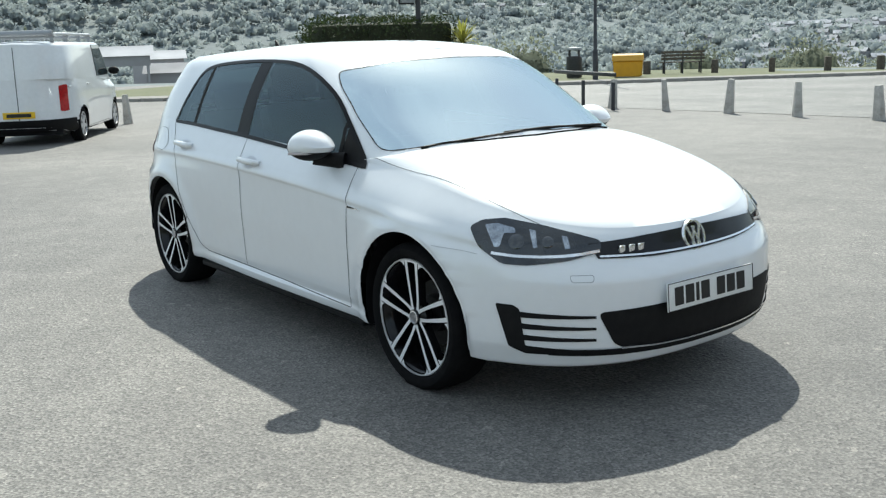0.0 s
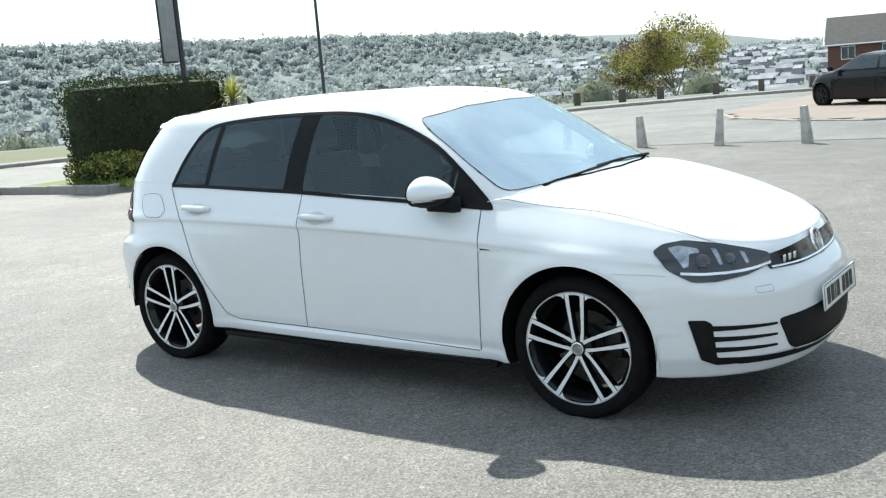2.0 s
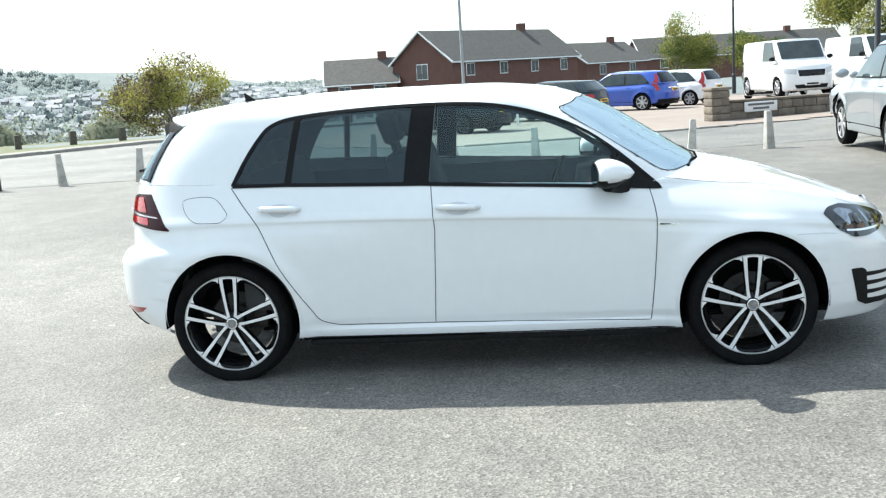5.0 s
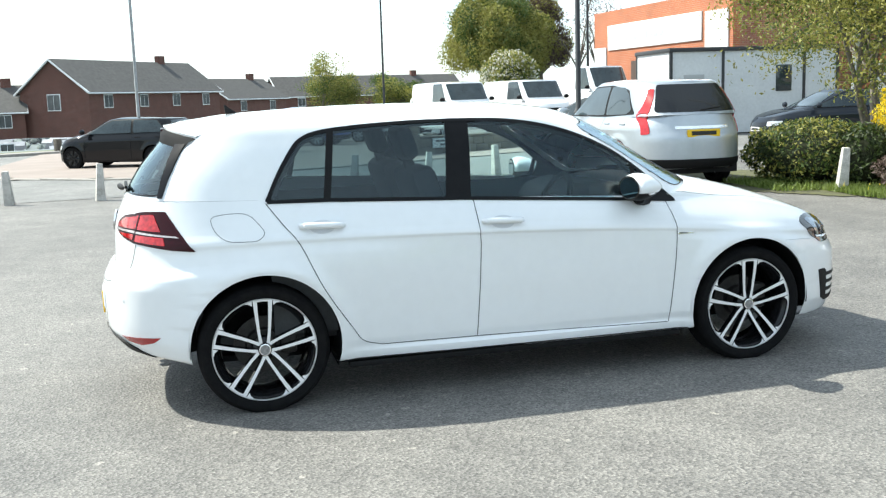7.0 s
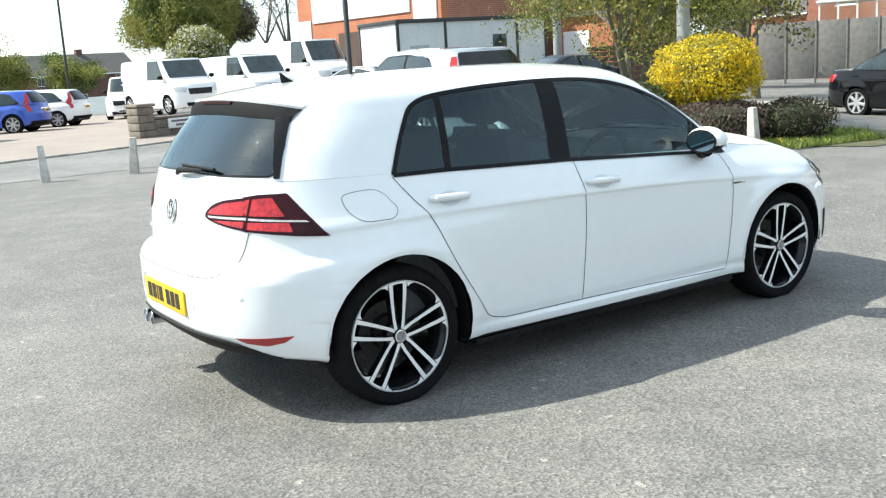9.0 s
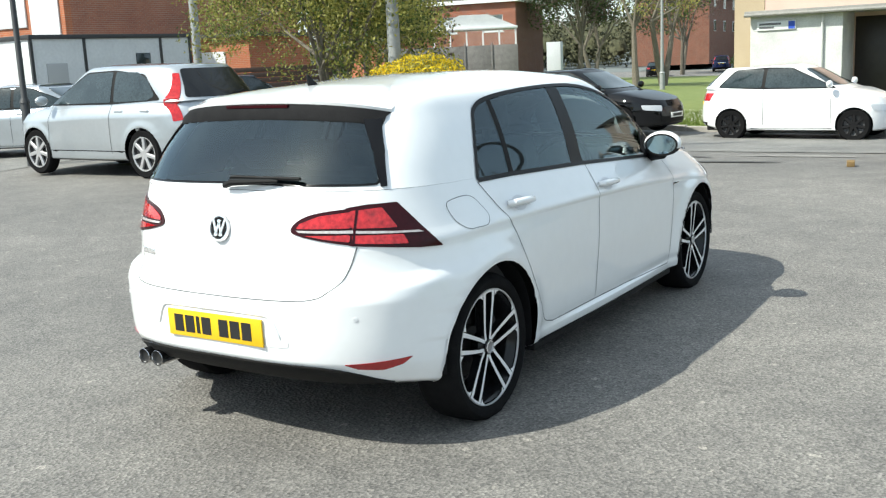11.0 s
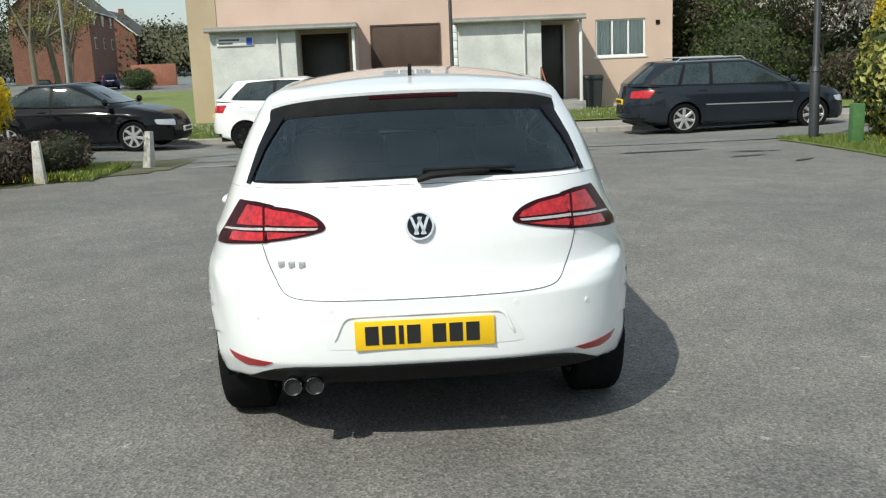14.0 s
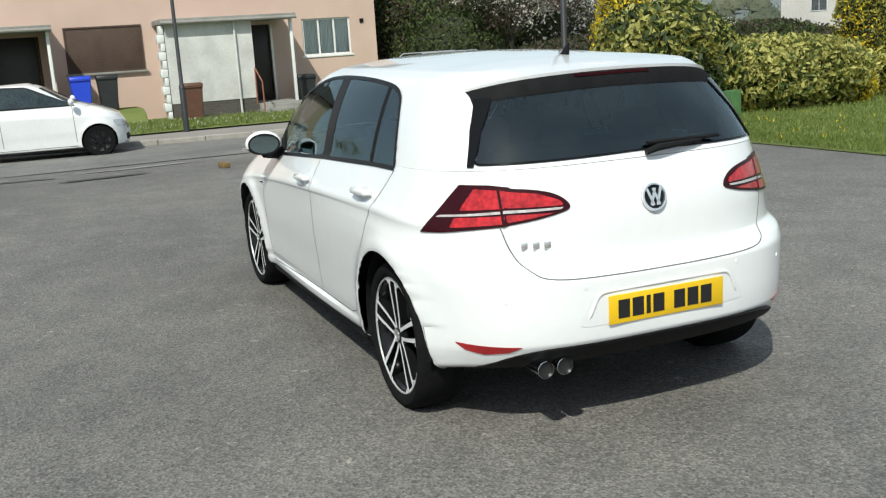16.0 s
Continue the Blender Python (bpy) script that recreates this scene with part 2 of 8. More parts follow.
# ---- car bodies ----
def pchip(x, y, q):
    """Monotone cubic interpolation of rows y at x, at q."""
    x, y, q = np.asarray(x, float), np.asarray(y, float), np.asarray(q, float)
    h = np.diff(x)
    sh = (-1,) + (1,) * (y.ndim - 1)
    d = np.diff(y, axis=0) / h.reshape(sh)
    m = np.zeros_like(y)
    m[0], m[-1] = d[0], d[-1]
    for i in range(1, len(x) - 1):
        w1, w2 = 2 * h[i] + h[i - 1], h[i] + 2 * h[i - 1]
        with np.errstate(divide="ignore", invalid="ignore"):
            k = (w1 + w2) / (w1 / d[i - 1] + w2 / d[i])
        m[i] = np.where(d[i - 1] * d[i] > 0, k, 0)
    i = np.clip(np.searchsorted(x, q) - 1, 0, len(x) - 2)
    t = ((q - x[i]) / h[i]).reshape(sh)
    hh = h[i].reshape(sh)
    return ((1 + 2 * t) * (1 - t) ** 2 * y[i] + t * (1 - t) ** 2 * hh * m[i] + t * t * (3 - 2 * t) * y[i + 1] + t * t * (t - 1) * hh * m[i + 1])


def ring_line(xr, xf, x0r, x0f, ws, zs, zx, nr=2.7, nf=2.6, counts=(26, 70, 30)):
    """Half an outline (the y < 0 side) from the rear's middle, along the side, to the front's middle."""
    def arc(x0, x1, w, n):
        a = np.linspace(0, math.pi / 2, 400)
        X, Y = np.cos(a) ** (2 / n), np.sin(a) ** (2 / n)
        return x0 + (x1 - x0) * X, w * Y
    def even(x, y, k):
        s = np.r_[0, np.cumsum(np.hypot(np.diff(x), np.diff(y)))]
        q = np.linspace(0, s[-1], k)
        return np.interp(q, s, x), np.interp(q, s, y)
    rx, ry = even(*arc(x0r, xr, ws[0], nr), counts[0])
    fx, fy = even(*[v[::-1] for v in arc(x0f, xf, ws[2], nf)], counts[2])
    sx = np.linspace(x0r, x0f, counts[1])
    t = (sx - x0r) / (x0f - x0r)
    mid = ws[1] - (ws[0] + ws[2]) / 2
    sy = ws[0] + (ws[2] - ws[0]) * (t * t * (3 - 2 * t)) + mid * (4 * t * (1 - t)) ** 1.5 * 1.0
    x = np.r_[rx[:-1], sx, fx[1:]]
    y = np.r_[ry[:-1], sy, fy[1:]]
    z = pchip(zx, zs, np.clip(x, zx[0], zx[-1]))
    return np.stack([x, -y, z], 1)


def stack(rings, rows, flare=()):
    """A smooth sheet through a list of outlines, as an array [row, along, xyz]."""
    R = np.array(rings)
    step = np.linalg.norm(np.diff(R, axis=0), axis=2).mean(1)
    s = np.r_[0, np.cumsum(np.maximum(step, 1e-3))]
    q = np.unique(np.r_[np.linspace(0, s[-1], rows), s])
    G = pchip(s, R, q)
    for cx, cz, r, amount, wide in flare:
        d = np.hypot(G[..., 0] - cx, G[..., 2] - cz)
        G[..., 1] -= amount * np.exp(-((d - r) / wide) ** 2) * (np.abs(G[..., 1]) > 0.5)
    return G


def add_sheet(bm, G, mirror=True, layer=None):
    for side in ((1, -1) if mirror else (1,)):
        V = [[bm.verts.new((p[0], p[1] * side, p[2])) for p in row] for row in G]
        for a, b in zip(V, V[1:]):
            for i in range(len(a) - 1):
                q = (a[i], a[i + 1], b[i + 1], b[i])
                bm.faces.new(q if side > 0 else q[::-1])


def inside(poly, x, y):
    ok = False
    j = len(poly) - 1
    for i in range(len(poly)):
        (x0, y0), (x1, y1) = poly[i], poly[j]
        if (y0 > y) != (y1 > y) and x < (x1 - x0) * (y - y0) / (y1 - y0) + x0:
            ok = not ok
        j = i
    return ok


def nearest_on(poly, x, y):
    best = None
    for i in range(len(poly)):
        (x0, y0), (x1, y1) = poly[i - 1], poly[i]
        dx, dy = x1 - x0, y1 - y0
        t = max(0, min(1, ((x - x0) * dx + (y - y0) * dy) / (dx * dx + dy * dy + 1e-12)))
        px, py = x0 + t * dx, y0 + t * dy
        d = (px - x) ** 2 + (py - y) ** 2
        if best is None or d < best[0]:
            best = (d, px, py)
    return best[1:]


def rounded(poly, r=0.02, n=4):
    """The outline with its corners rounded."""
    out = []
    for i in range(len(poly)):
        p, a, b = Vector(poly[i]), Vector(poly[i - 1]), Vector(poly[(i + 1) % len(poly)])
        u, w = (a - p), (b - p)
        k = min(r, u.length * 0.45, w.length * 0.45)
        s, e = p + u.normalized() * k, p + w.normalized() * k
        for j in range(n + 1):
            t = j / n
            out.append(tuple((1 - t) ** 2 * s + 2 * t * (1 - t) * p + t * t * e))
    return out


def smooth_line(pts, n=8, closed=False):
    """Catmull-Rom through 2D points."""
    P = [Vector(p) for p in pts]
    out = []
    m = len(P)
    for i in range(m if closed else m - 1):
        a = P[(i - 1) % m] if closed or i > 0 else P[0] * 2 - P[1]
        b, c = P[i], P[(i + 1) % m]
        d = P[(i + 2) % m] if closed or i + 2 < m else c * 2 - b
        for k in range(n):
            t = k / n
            out.append(tuple(0.5 * (2 * b + (c - a) * t + (2 * a - 5 * b + 4 * c - d) * t * t + (3 * b - a - 3 * c + d) * t ** 3)))
    if not closed:
        out.append(tuple(P[-1]))
    return out


class Skin:
    """A body sheet onto which outlines are laid from the side, the front, the rear or above."""

    def __init__(self, bm):
        from mathutils.bvhtree import BVHTree
        self.tree = BVHTree.FromBMesh(bm)

    def drop(self, a, b, view):
        src, ray = {"right": (Vector((a, -3, b)), Vector((0, 1, 0))), "left": (Vector((a, 3, b)), Vector((0, -1, 0))),
                    "front": (Vector((5, a, b)), Vector((-1, 0, 0))), "rear": (Vector((-5, a, b)), Vector((1, 0, 0))),
                    "top": (Vector((a, b, 4)), Vector((0, 0, -1)))}.get(view, (None, None))
        if src is None:  # from a corner: rear or front, side -1 or 1
            end, s = view
            ray = Vector((-end, -s, 0)).normalized()
            src = Vector((-end, s, 0)).normalized() * a + Vector((0, 0, b)) - ray * 6
        hit, nrm, _, _ = self.tree.ray_cast(src, ray)
        for dx, dz in ((0.002, 0.001), (-0.002, 0.0015), (0.001, -0.002), (0.005, 0.004), (-0.005, -0.004)):
            if hit is None or (isinstance(view, tuple) and (hit - src).length > 6.4):
                hit, nrm, _, _ = self.tree.ray_cast(src + Vector((dx, dx, dz)), ray)
        if hit is None:
            hit, nrm, _, _ = self.tree.find_nearest(src + ray * (4.7 if isinstance(view, tuple) else 2))
        if nrm.dot(ray) > 0:
            nrm = -nrm
        return hit, nrm

    def patch(self, poly, view, lift=0.004, res=0.03, skirt=0.012):
        """A piece with the given outline lying on the skin, lift proud of it."""
        from mathutils.geometry import delaunay_2d_cdt
        line = []
        for i in range(len(poly)):
            p, q = Vector(poly[i - 1]), Vector(poly[i])
            k = max(1, int((q - p).length / res))
            line += [p + (q - p) * (j / k) for j in range(k)]
        n = len(line)
        xs, ys = [p.x for p in line], [p.y for p in line]
        pts = list(line)
        x = min(xs) + res / 2
        while x < max(xs):
            y = min(ys) + res / 2
            while y < max(ys):
                if inside(poly, x, y):
                    nx, ny = nearest_on(poly, x, y)
                    if math.hypot(nx - x, ny - y) > res * 0.4:
                        pts.append(Vector((x, y)))
                y += res
            x += res
        vs, _, fs, _, _, _ = delaunay_2d_cdt(pts, [(i, (i + 1) % n) for i in range(n)], [list(range(n))], 1, 1e-5)
        bm = bmesh.new()
        V, N = [], []
        for p in vs:
            h, nn = self.drop(p.x, p.y, view)
            V.append(bm.verts.new(h + nn * lift))
            N.append(nn)
        for f in fs:
            try:
                bm.faces.new([V[i] for i in f])
            except ValueError:
                pass
        bm.verts.index_update()
        bmesh.ops.recalc_face_normals(bm, faces=bm.faces)
        if bm.faces and sum(f.normal.dot(N[f.verts[0].index]) for f in bm.faces) < 0:
            bmesh.ops.reverse_faces(bm, faces=bm.faces)
        if skirt:
            edge = [e for e in bm.edges if e.is_boundary]
            g = bmesh.ops.extrude_edge_only(bm, edges=edge)
            low = [v for v in g["geom"] if isinstance(v, bmesh.types.BMVert)]
            for v in low:
                h, nn, _, _ = self.tree.find_nearest(v.co)
                d = (v.co - h)
                d = d.normalized() if d.length > 1e-5 else nn
                v.co -= d * (lift + skirt)
        return bm

    def strip(self, pts, view, width=0.005, lift=0.0012, close=False):
        """A thin strip along a line on the skin."""
        bm = bmesh.new()
        P = [Vector(p) for p in pts]
        if close:
            P.append(P[0])
        dense = []
        for p, q in zip(P, P[1:]):
            k = max(1, int((q - p).length / 0.02))
            dense += [p + (q - p) * (j / k) for j in range(k)]
        dense.append(P[-1])
        hits = [self.drop(p.x, p.y, view) for p in dense]
        last = None
        for i, (h, nn) in enumerate(hits):
            d = (hits[min(i + 1, len(hits) - 1)][0] - hits[max(i - 1, 0)][0]).normalized()
            s = d.cross(nn).normalized() * width / 2
            a, b = bm.verts.new(h + nn * lift + s), bm.verts.new(h + nn * lift - s)
            if last:
                bm.faces.new((last[0], a, b, last[1]))
            last = (a, b)
        bmesh.ops.recalc_face_normals(bm, faces=bm.faces)
        return bm


def corner(pts, end):
    """(x, |y|, z) points as an outline seen from a corner of the car."""
    return [((-end * x + y) / math.sqrt(2), z) for x, y, z in pts]


def cut_out(bm, poly, axis, keep):
    """Takes the faces inside an outline (seen along an axis) off a sheet; the edge is laid onto the outline.
    Returns the faces taken, as a bmesh."""
    i, j = {"y": (0, 2), "x": (1, 2), "z": (0, 1)}[axis]
    gone = [f for f in bm.faces if keep(f) and inside(poly, f.calc_center_median()[i], f.calc_center_median()[j])]
    mark = set(gone)
    rim = {v for f in gone for v in f.verts if any(g not in mark for g in v.link_faces)}
    for v in rim:
        a, b = nearest_on(poly, v.co[i], v.co[j])
        if math.hypot(a - v.co[i], b - v.co[j]) < 0.05:
            v.co[i], v.co[j] = a, b
    out = bmesh.new()
    new_v = {}
    for f in gone:
        for v in f.verts:
            if v not in new_v:
                new_v[v] = out.verts.new(v.co - v.normal * 0.005)
        out.faces.new([new_v[v] for v in f.verts])
    bmesh.ops.delete(bm, geom=gone, context="FACES")
    return out


def body_sheets(rings, house, roof, bonnet, flare, rows=46, tall=30):
    """The sheets of a car's body: sides and ends, glasshouse, roof and bonnet. Returns the lower and the upper bmesh."""
    lower = stack(rings, rows, flare)
    upper = stack(house, tall)
    bm = bmesh.new()
    add_sheet(bm, lower)
    top = lower[-1]
    cowl = upper[0]
    # bonnet: from the shoulder line to the foot of the windscreen
    a0 = next(i for i in range(len(top)) if top[i][0] > bonnet[0])
    n = len(top) - a0
    c0 = next(i for i in range(len(cowl)) if cowl[i][0] > bonnet[0])
    k = np.linspace(0, 1, n)
    src = np.linspace(0, 1, len(cowl) - c0)
    inner = np.stack([np.interp(k ** bonnet[2], src, cowl[c0:, i]) for i in range(3)], 1)
    T = np.linspace(0, 1, 22)[:, None, None]
    edge = top[a0:][None]
    B = edge + (inner[None] - edge) * T
    B[..., 2] += bonnet[1] * (4 * T[..., 0] * (1 - T[..., 0])) ** 0.9 * (0.25 + 0.75 * k[None] ** 0.5)
    B[..., 2] += bonnet[3] * np.sin(np.pi * T[..., 0]) ** 2 * np.exp(-((k[None] - 0.5) / 0.2) ** 2)
    add_sheet(bm, B)
    up = bmesh.new()
    add_sheet(up, upper)
    crown = upper[-1]
    mid = crown.copy()
    mid[:, 1] = 0
    T = np.linspace(0, 1, 16)[:, None, None]
    C = crown[None] + (mid[None] - crown[None]) * T
    rise = pchip(roof[0], roof[1], np.clip(mid[:, 0], roof[0][0], roof[0][-1]))
    C[..., 2] += (rise - crown[:, 2])[None] * (1 - (1 - T[..., 0]) ** 2)
    add_sheet(up, C)
    for b in (bm, up):
        bmesh.ops.remove_doubles(b, verts=b.verts, dist=0.0008)
        bmesh.ops.recalc_face_normals(b, faces=b.faces)
    return bm, up


# ---- the white hatchback ----
ZX = (-2.05, -1.2, 0.0, 1.3, 2.1)
LOW = [  # z along the length; half width at the rear axle, middle and front axle; front and rear ends
    ((0.288, 0.20, 0.19, 0.19, 0.17), (0.74, 0.76, 0.74), 2.06, -1.93),
    ((0.325, 0.225, 0.213, 0.205, 0.20), (0.835, 0.851, 0.825), 2.135, -2.015),
    ((0.345, 0.264, 0.252, 0.247, 0.225), (0.848, 0.858, 0.840), 2.147, -2.030),
    ((0.362, 0.284, 0.268, 0.264, 0.242), (0.854, 0.843, 0.846), 2.153, -2.040),
    ((0.39, 0.33, 0.31, 0.305, 0.28), (0.862, 0.850, 0.858), 2.165, -2.055),
    ((0.50, 0.45, 0.43, 0.43, 0.40), (0.870, 0.858, 0.866), 2.170, -2.062),
    ((0.61, 0.60, 0.58, 0.55, 0.52), (0.876, 0.868, 0.872), 2.165, -2.060),
    ((0.655, 0.67, 0.66, 0.61, 0.565), (0.878, 0.869, 0.874), 2.140, -2.035),
    ((0.69, 0.75, 0.73, 0.66, 0.60), (0.872, 0.869, 0.872), 2.108, -1.998),
    ((0.785, 0.811, 0.787, 0.706, 0.620), (0.8585, 0.8715, 0.862), 2.094, -1.993),
    ((0.80, 0.825, 0.801, 0.72, 0.632), (0.8595, 0.8785, 0.863), 2.090, -1.992),
    ((0.87, 0.87, 0.845, 0.765, 0.660), (0.838, 0.860, 0.84), 2.080, -1.985),
    ((1.035, 1.015, 0.965, 0.878, 0.692), (0.772, 0.788, 0.745), 2.055, -1.925),
]
WELL = ((1.316, 0.318), (-1.298, 0.318))
rings = [ring_line(xr, xf, -1.2, 1.3, ws, zs, ZX, nr=3.2 if i == len(LOW) - 1 else (3.15 if i < 8 else 2.8)) for i, (zs, ws, xf, xr) in enumerate(LOW)]
HZ = (-1.95, -1.2, 0.0, 0.8, 1.15)
HOUSE = [
    ((1.035, 1.015, 0.965, 0.918, 0.995), (0.772, 0.788, 0.757), 1.145, -1.925, 0.80),
    ((1.16, 1.15, 1.12, 1.10, 1.13), (0.722, 0.742, 0.722), 0.965, -1.845, 0.60),
    ((1.29, 1.285, 1.285, 1.285, 1.285), (0.655, 0.672, 0.655), 0.69, -1.735, 0.30),
    ((1.345, 1.36, 1.365, 1.365, 1.355), (0.605, 0.622, 0.605), 0.52, -1.675, 0.12),
    ((1.368, 1.388, 1.397, 1.397, 1.385), (0.555, 0.572, 0.555), 0.42, -1.635, 0.02),
]
house = [ring_line(xr, xf, -1.2, x0f, ws, zs, HZ, nr=3.2, nf=nf, counts=(48, 110, 64)) for (zs, ws, xf, xr, x0f), nf in zip(HOUSE, (2.45, 2.0, 1.95, 2.05, 2.1))]
ROOF = ((-1.65, -1.3, -0.6, 0.0, 0.3, 0.45), (1.388, 1.427, 1.451, 1.446, 1.42, 1.395))
car_low, car_up = body_sheets(rings, house, ROOF, (0.84, 0.035, 0.8, 0.0), [(x, z, 0.375, 0.020, 0.05) for x, z in WELL], rows=84, tall=64)

whole = bmesh.new()
for b in (car_low, car_up):
    tmp = bpy.data.meshes.new("tmp")
    b.to_mesh(tmp)
    whole.from_mesh(tmp)
    bpy.data.meshes.remove(tmp)
skin = Skin(whole)
whole.free()

hatch = thing("hatchback_car", "white five-door hatchback car parked on grey tarmac", "car")
W_SIDE = smooth_line([(-1.255, 1.006), (-1.19, 1.13), (-1.12, 1.235), (-1.07, 1.288), (-0.98, 1.322), (-0.80, 1.342), (-0.53, 1.355), (-0.22, 1.357),
                      (0.02, 1.345), (0.21, 1.312), (0.39, 1.255), (0.555, 1.175), (0.71, 1.06), (0.85, 0.935), (0.893, 0.895)], 3) + [(0.43, 0.928), (-0.28, 0.972), (-0.97, 1.0)]
W_REAR = rounded([(0.638, 1.050), (0.585, 1.17), (0.515, 1.295), (0.0, 1.318), (-0.515, 1.295), (-0.585, 1.17), (-0.638, 1.050), (0.0, 1.058)], 0.02)
W_FRONT = rounded([(0.708, 0.963), (0.688, 1.10), (0.645, 1.235), (0.60, 1.305), (0.35, 1.342), (0.0, 1.352), (-0.35, 1.342), (-0.60, 1.305), (-0.645, 1.235), (-0.688, 1.10), (-0.708, 0.963), (-0.45, 0.992), (0.0, 1.010), (0.45, 0.992)], 0.03)


def arch(cx, cz, r, n=40):
    return [(cx + r * math.cos(i * 2 * math.pi / n), cz + r * math.sin(i * 2 * math.pi / n)) for i in range(n)]


def side_parts(view):
    """The pieces of a side that are the same on the left and on the right."""
    sgn = -1 if view == "right" else 1
    door_r = smooth_line([(-1.262, 1.0), (-1.19, 0.90), (-1.115, 0.80), (-1.015, 0.585), (-0.88, 0.375), (-0.83, 0.31), (-0.74, 0.282)], 6)
    lines = [door_r, [(-0.74, 0.282), (-0.2, 0.275), (0.82, 0.252)], [(-0.235, 0.975), (-0.22, 0.75), (-0.235, 0.45), (-0.246, 0.281)],
             smooth_line([(0.835, 0.91), (0.858, 0.80), (0.862, 0.70), (0.845, 0.45), (0.825, 0.254)], 6)]
    part("wing_gap", skin.strip(smooth_line([(1.715, 0.634), (1.657, 0.641), (1.585, 0.645), (1.515, 0.649)], 4), view, 0.003), surf("faint_gap", (0.52, 0.53, 0.54), None, rough=0.9), hatch)
    for ln in lines:
        part("door_gap", skin.strip(ln, view, 0.0045), GAP, hatch, "dark shut line of a door")
    flap = rounded([(-1.345, 0.962), (-1.272, 0.868), (-1.31, 0.832), (-1.45, 0.834), (-1.505, 0.875), (-1.53, 0.950), (-1.45, 0.962)], 0.05)
    if view == "right":
        part("fuel_flap", skin.patch(flap, view, 0.0012, 0.03, 0.002), WHITE, hatch)
        part("flap_gap", skin.strip(flap, view, 0.0028, 0.0016, True), GAP, hatch)
    # window surround: black bars along the outline and the pillars
    part("window_trim", skin.strip(W_SIDE, view, 0.020, 0.004, True), PILLAR, hatch, "black window surround")
    part("door_pillar", skin.patch([(-0.375, 0.975), (-0.325, 1.358), (-0.205, 1.358), (-0.245, 0.972)], view, 0.003, 0.03, 0.01), PILLAR, hatch, "black centre pillar")
    part("quarter_bar", skin.patch([(-0.985, 1.0), (-0.935, 1.328), (-0.90, 1.330), (-0.95, 0.998)], view, 0.003, 0.03, 0.01), BLACK, hatch)
    part("mirror_sail", skin.patch([(0.893, 0.896), (0.66, 0.912), (0.70, 1.06)], view, 0.003, 0.03, 0.01), BLACK, hatch, "black mirror triangle")
    part("quarter_bar", skin.patch([(0.63, 0.915), (0.665, 1.09), (0.685, 1.076), (0.66, 0.913)], view, 0.003, 0.03, 0.01), BLACK, hatch)
    # sill
    part("sill_skirt", skin.patch([(-0.93, 0.205), (-0.93, 0.222), (0.94, 0.212), (0.94, 0.195)], view, 0.006, 0.05, 0.02), BLACK, hatch, "black lower sill edge")
    ys = skin.drop(0.0, 0.215, view)[0].y
    part("sill_skirt", box((-0.90, min(ys - sgn * 0.10, ys - sgn * 0.016), 0.172), (0.90, max(ys - sgn * 0.10, ys - sgn * 0.016), 0.203), 0.008), BLACK, hatch, "black plastic strip under the sill")
    part("wing_badge", skin.patch([(0.865, 0.722), (0.865, 0.735), (0.955, 0.728), (0.975, 0.722)], view, 0.004, 0.03, 0.004), CHROME, hatch, "chrome wing badge bar")
    part("badge_insert", skin.patch([(0.875, 0.725), (0.875, 0.7325), (0.925, 0.729), (0.925, 0.725)], view, 0.006, 0.02, 0.003), BLACK, hatch)
    # door handles
    for hx, hz in ((-1.005, 0.886), (-0.10, 0.856)):
        h, nn = skin.drop(hx, hz, view)
        bm = bmesh.new()
        add_tube(bm, [(hx - 0.105, h.y + sgn * 0.004, hz + 0.005), (hx - 0.085, h.y + sgn * 0.026, hz + 0.006), (hx, h.y + sgn * 0.034, hz + 0.004),
                      (hx + 0.085, h.y + sgn * 0.026, hz), (hx + 0.105, h.y + sgn * 0.004, hz - 0.002)], [0.012, 0.016, 0.017, 0.016, 0.012], 12)
        part("door_handle", bm, WHITE, hatch)
        # nothing is sunk here: a greyer oval paints the hand recess's shade
        cup = [(hx + 0.062 * math.cos(a), hz - 0.006 + 0.032 * math.sin(a)) for a in [i * math.pi / 10 for i in range(20)]]
        part("handle_recess", skin.patch(cup, view, 0.0012, 0.03, 0.001), surf("recess_shade_paint", (0.60, 0.61, 0.63), None, rough=0.5), hatch)
    for cx, cz in WELL:
        lip = [(cx + 0.363 * math.cos(a), cz + 0.363 * math.sin(a)) for a in [radians(-12 + 204 * i / 60) for i in range(61)]]
        part("arch_lip", skin.strip(lip, view, 0.012, 0.002), WHITE, hatch)
    # mirror
    m = bmesh.new()
    bmesh.ops.create_uvsphere(m, u_segments=24, v_segments=16, radius=1)
    for v in m.verts:
        x, y, z = v.co
        v.co = ((x * 0.145 * (1 - 0.25 * abs(z)) if x > 0 else x * 0.06) + 0.0, y * 0.106, (z * 0.075 if z > 0 else z * 0.068))
        v.co.x += 0.02 * (1 - abs(y))
        if v.co.x < -0.030:
            v.co.x = -0.030
    root = Matrix.Translation((0.60, sgn * 0.900, 0.985)) @ pose(0, 0, 0, 0, 0, sgn * -8)
    low = m.copy()
    bmesh.ops.bisect_plane(m, geom=list(m.verts) + list(m.edges) + list(m.faces), plane_co=(0, 0, -0.022), plane_no=(0, 0, 1), clear_inner=True)
    bmesh.ops.bisect_plane(low, geom=list(low.verts) + list(low.edges) + list(low.faces), plane_co=(0, 0, -0.022), plane_no=(0, 0, 1), clear_outer=True)
    bmesh.ops.transform(m, matrix=root, verts=m.verts)
    for v in low.verts:
        v.co.x *= 0.97
        v.co.y *= 0.97
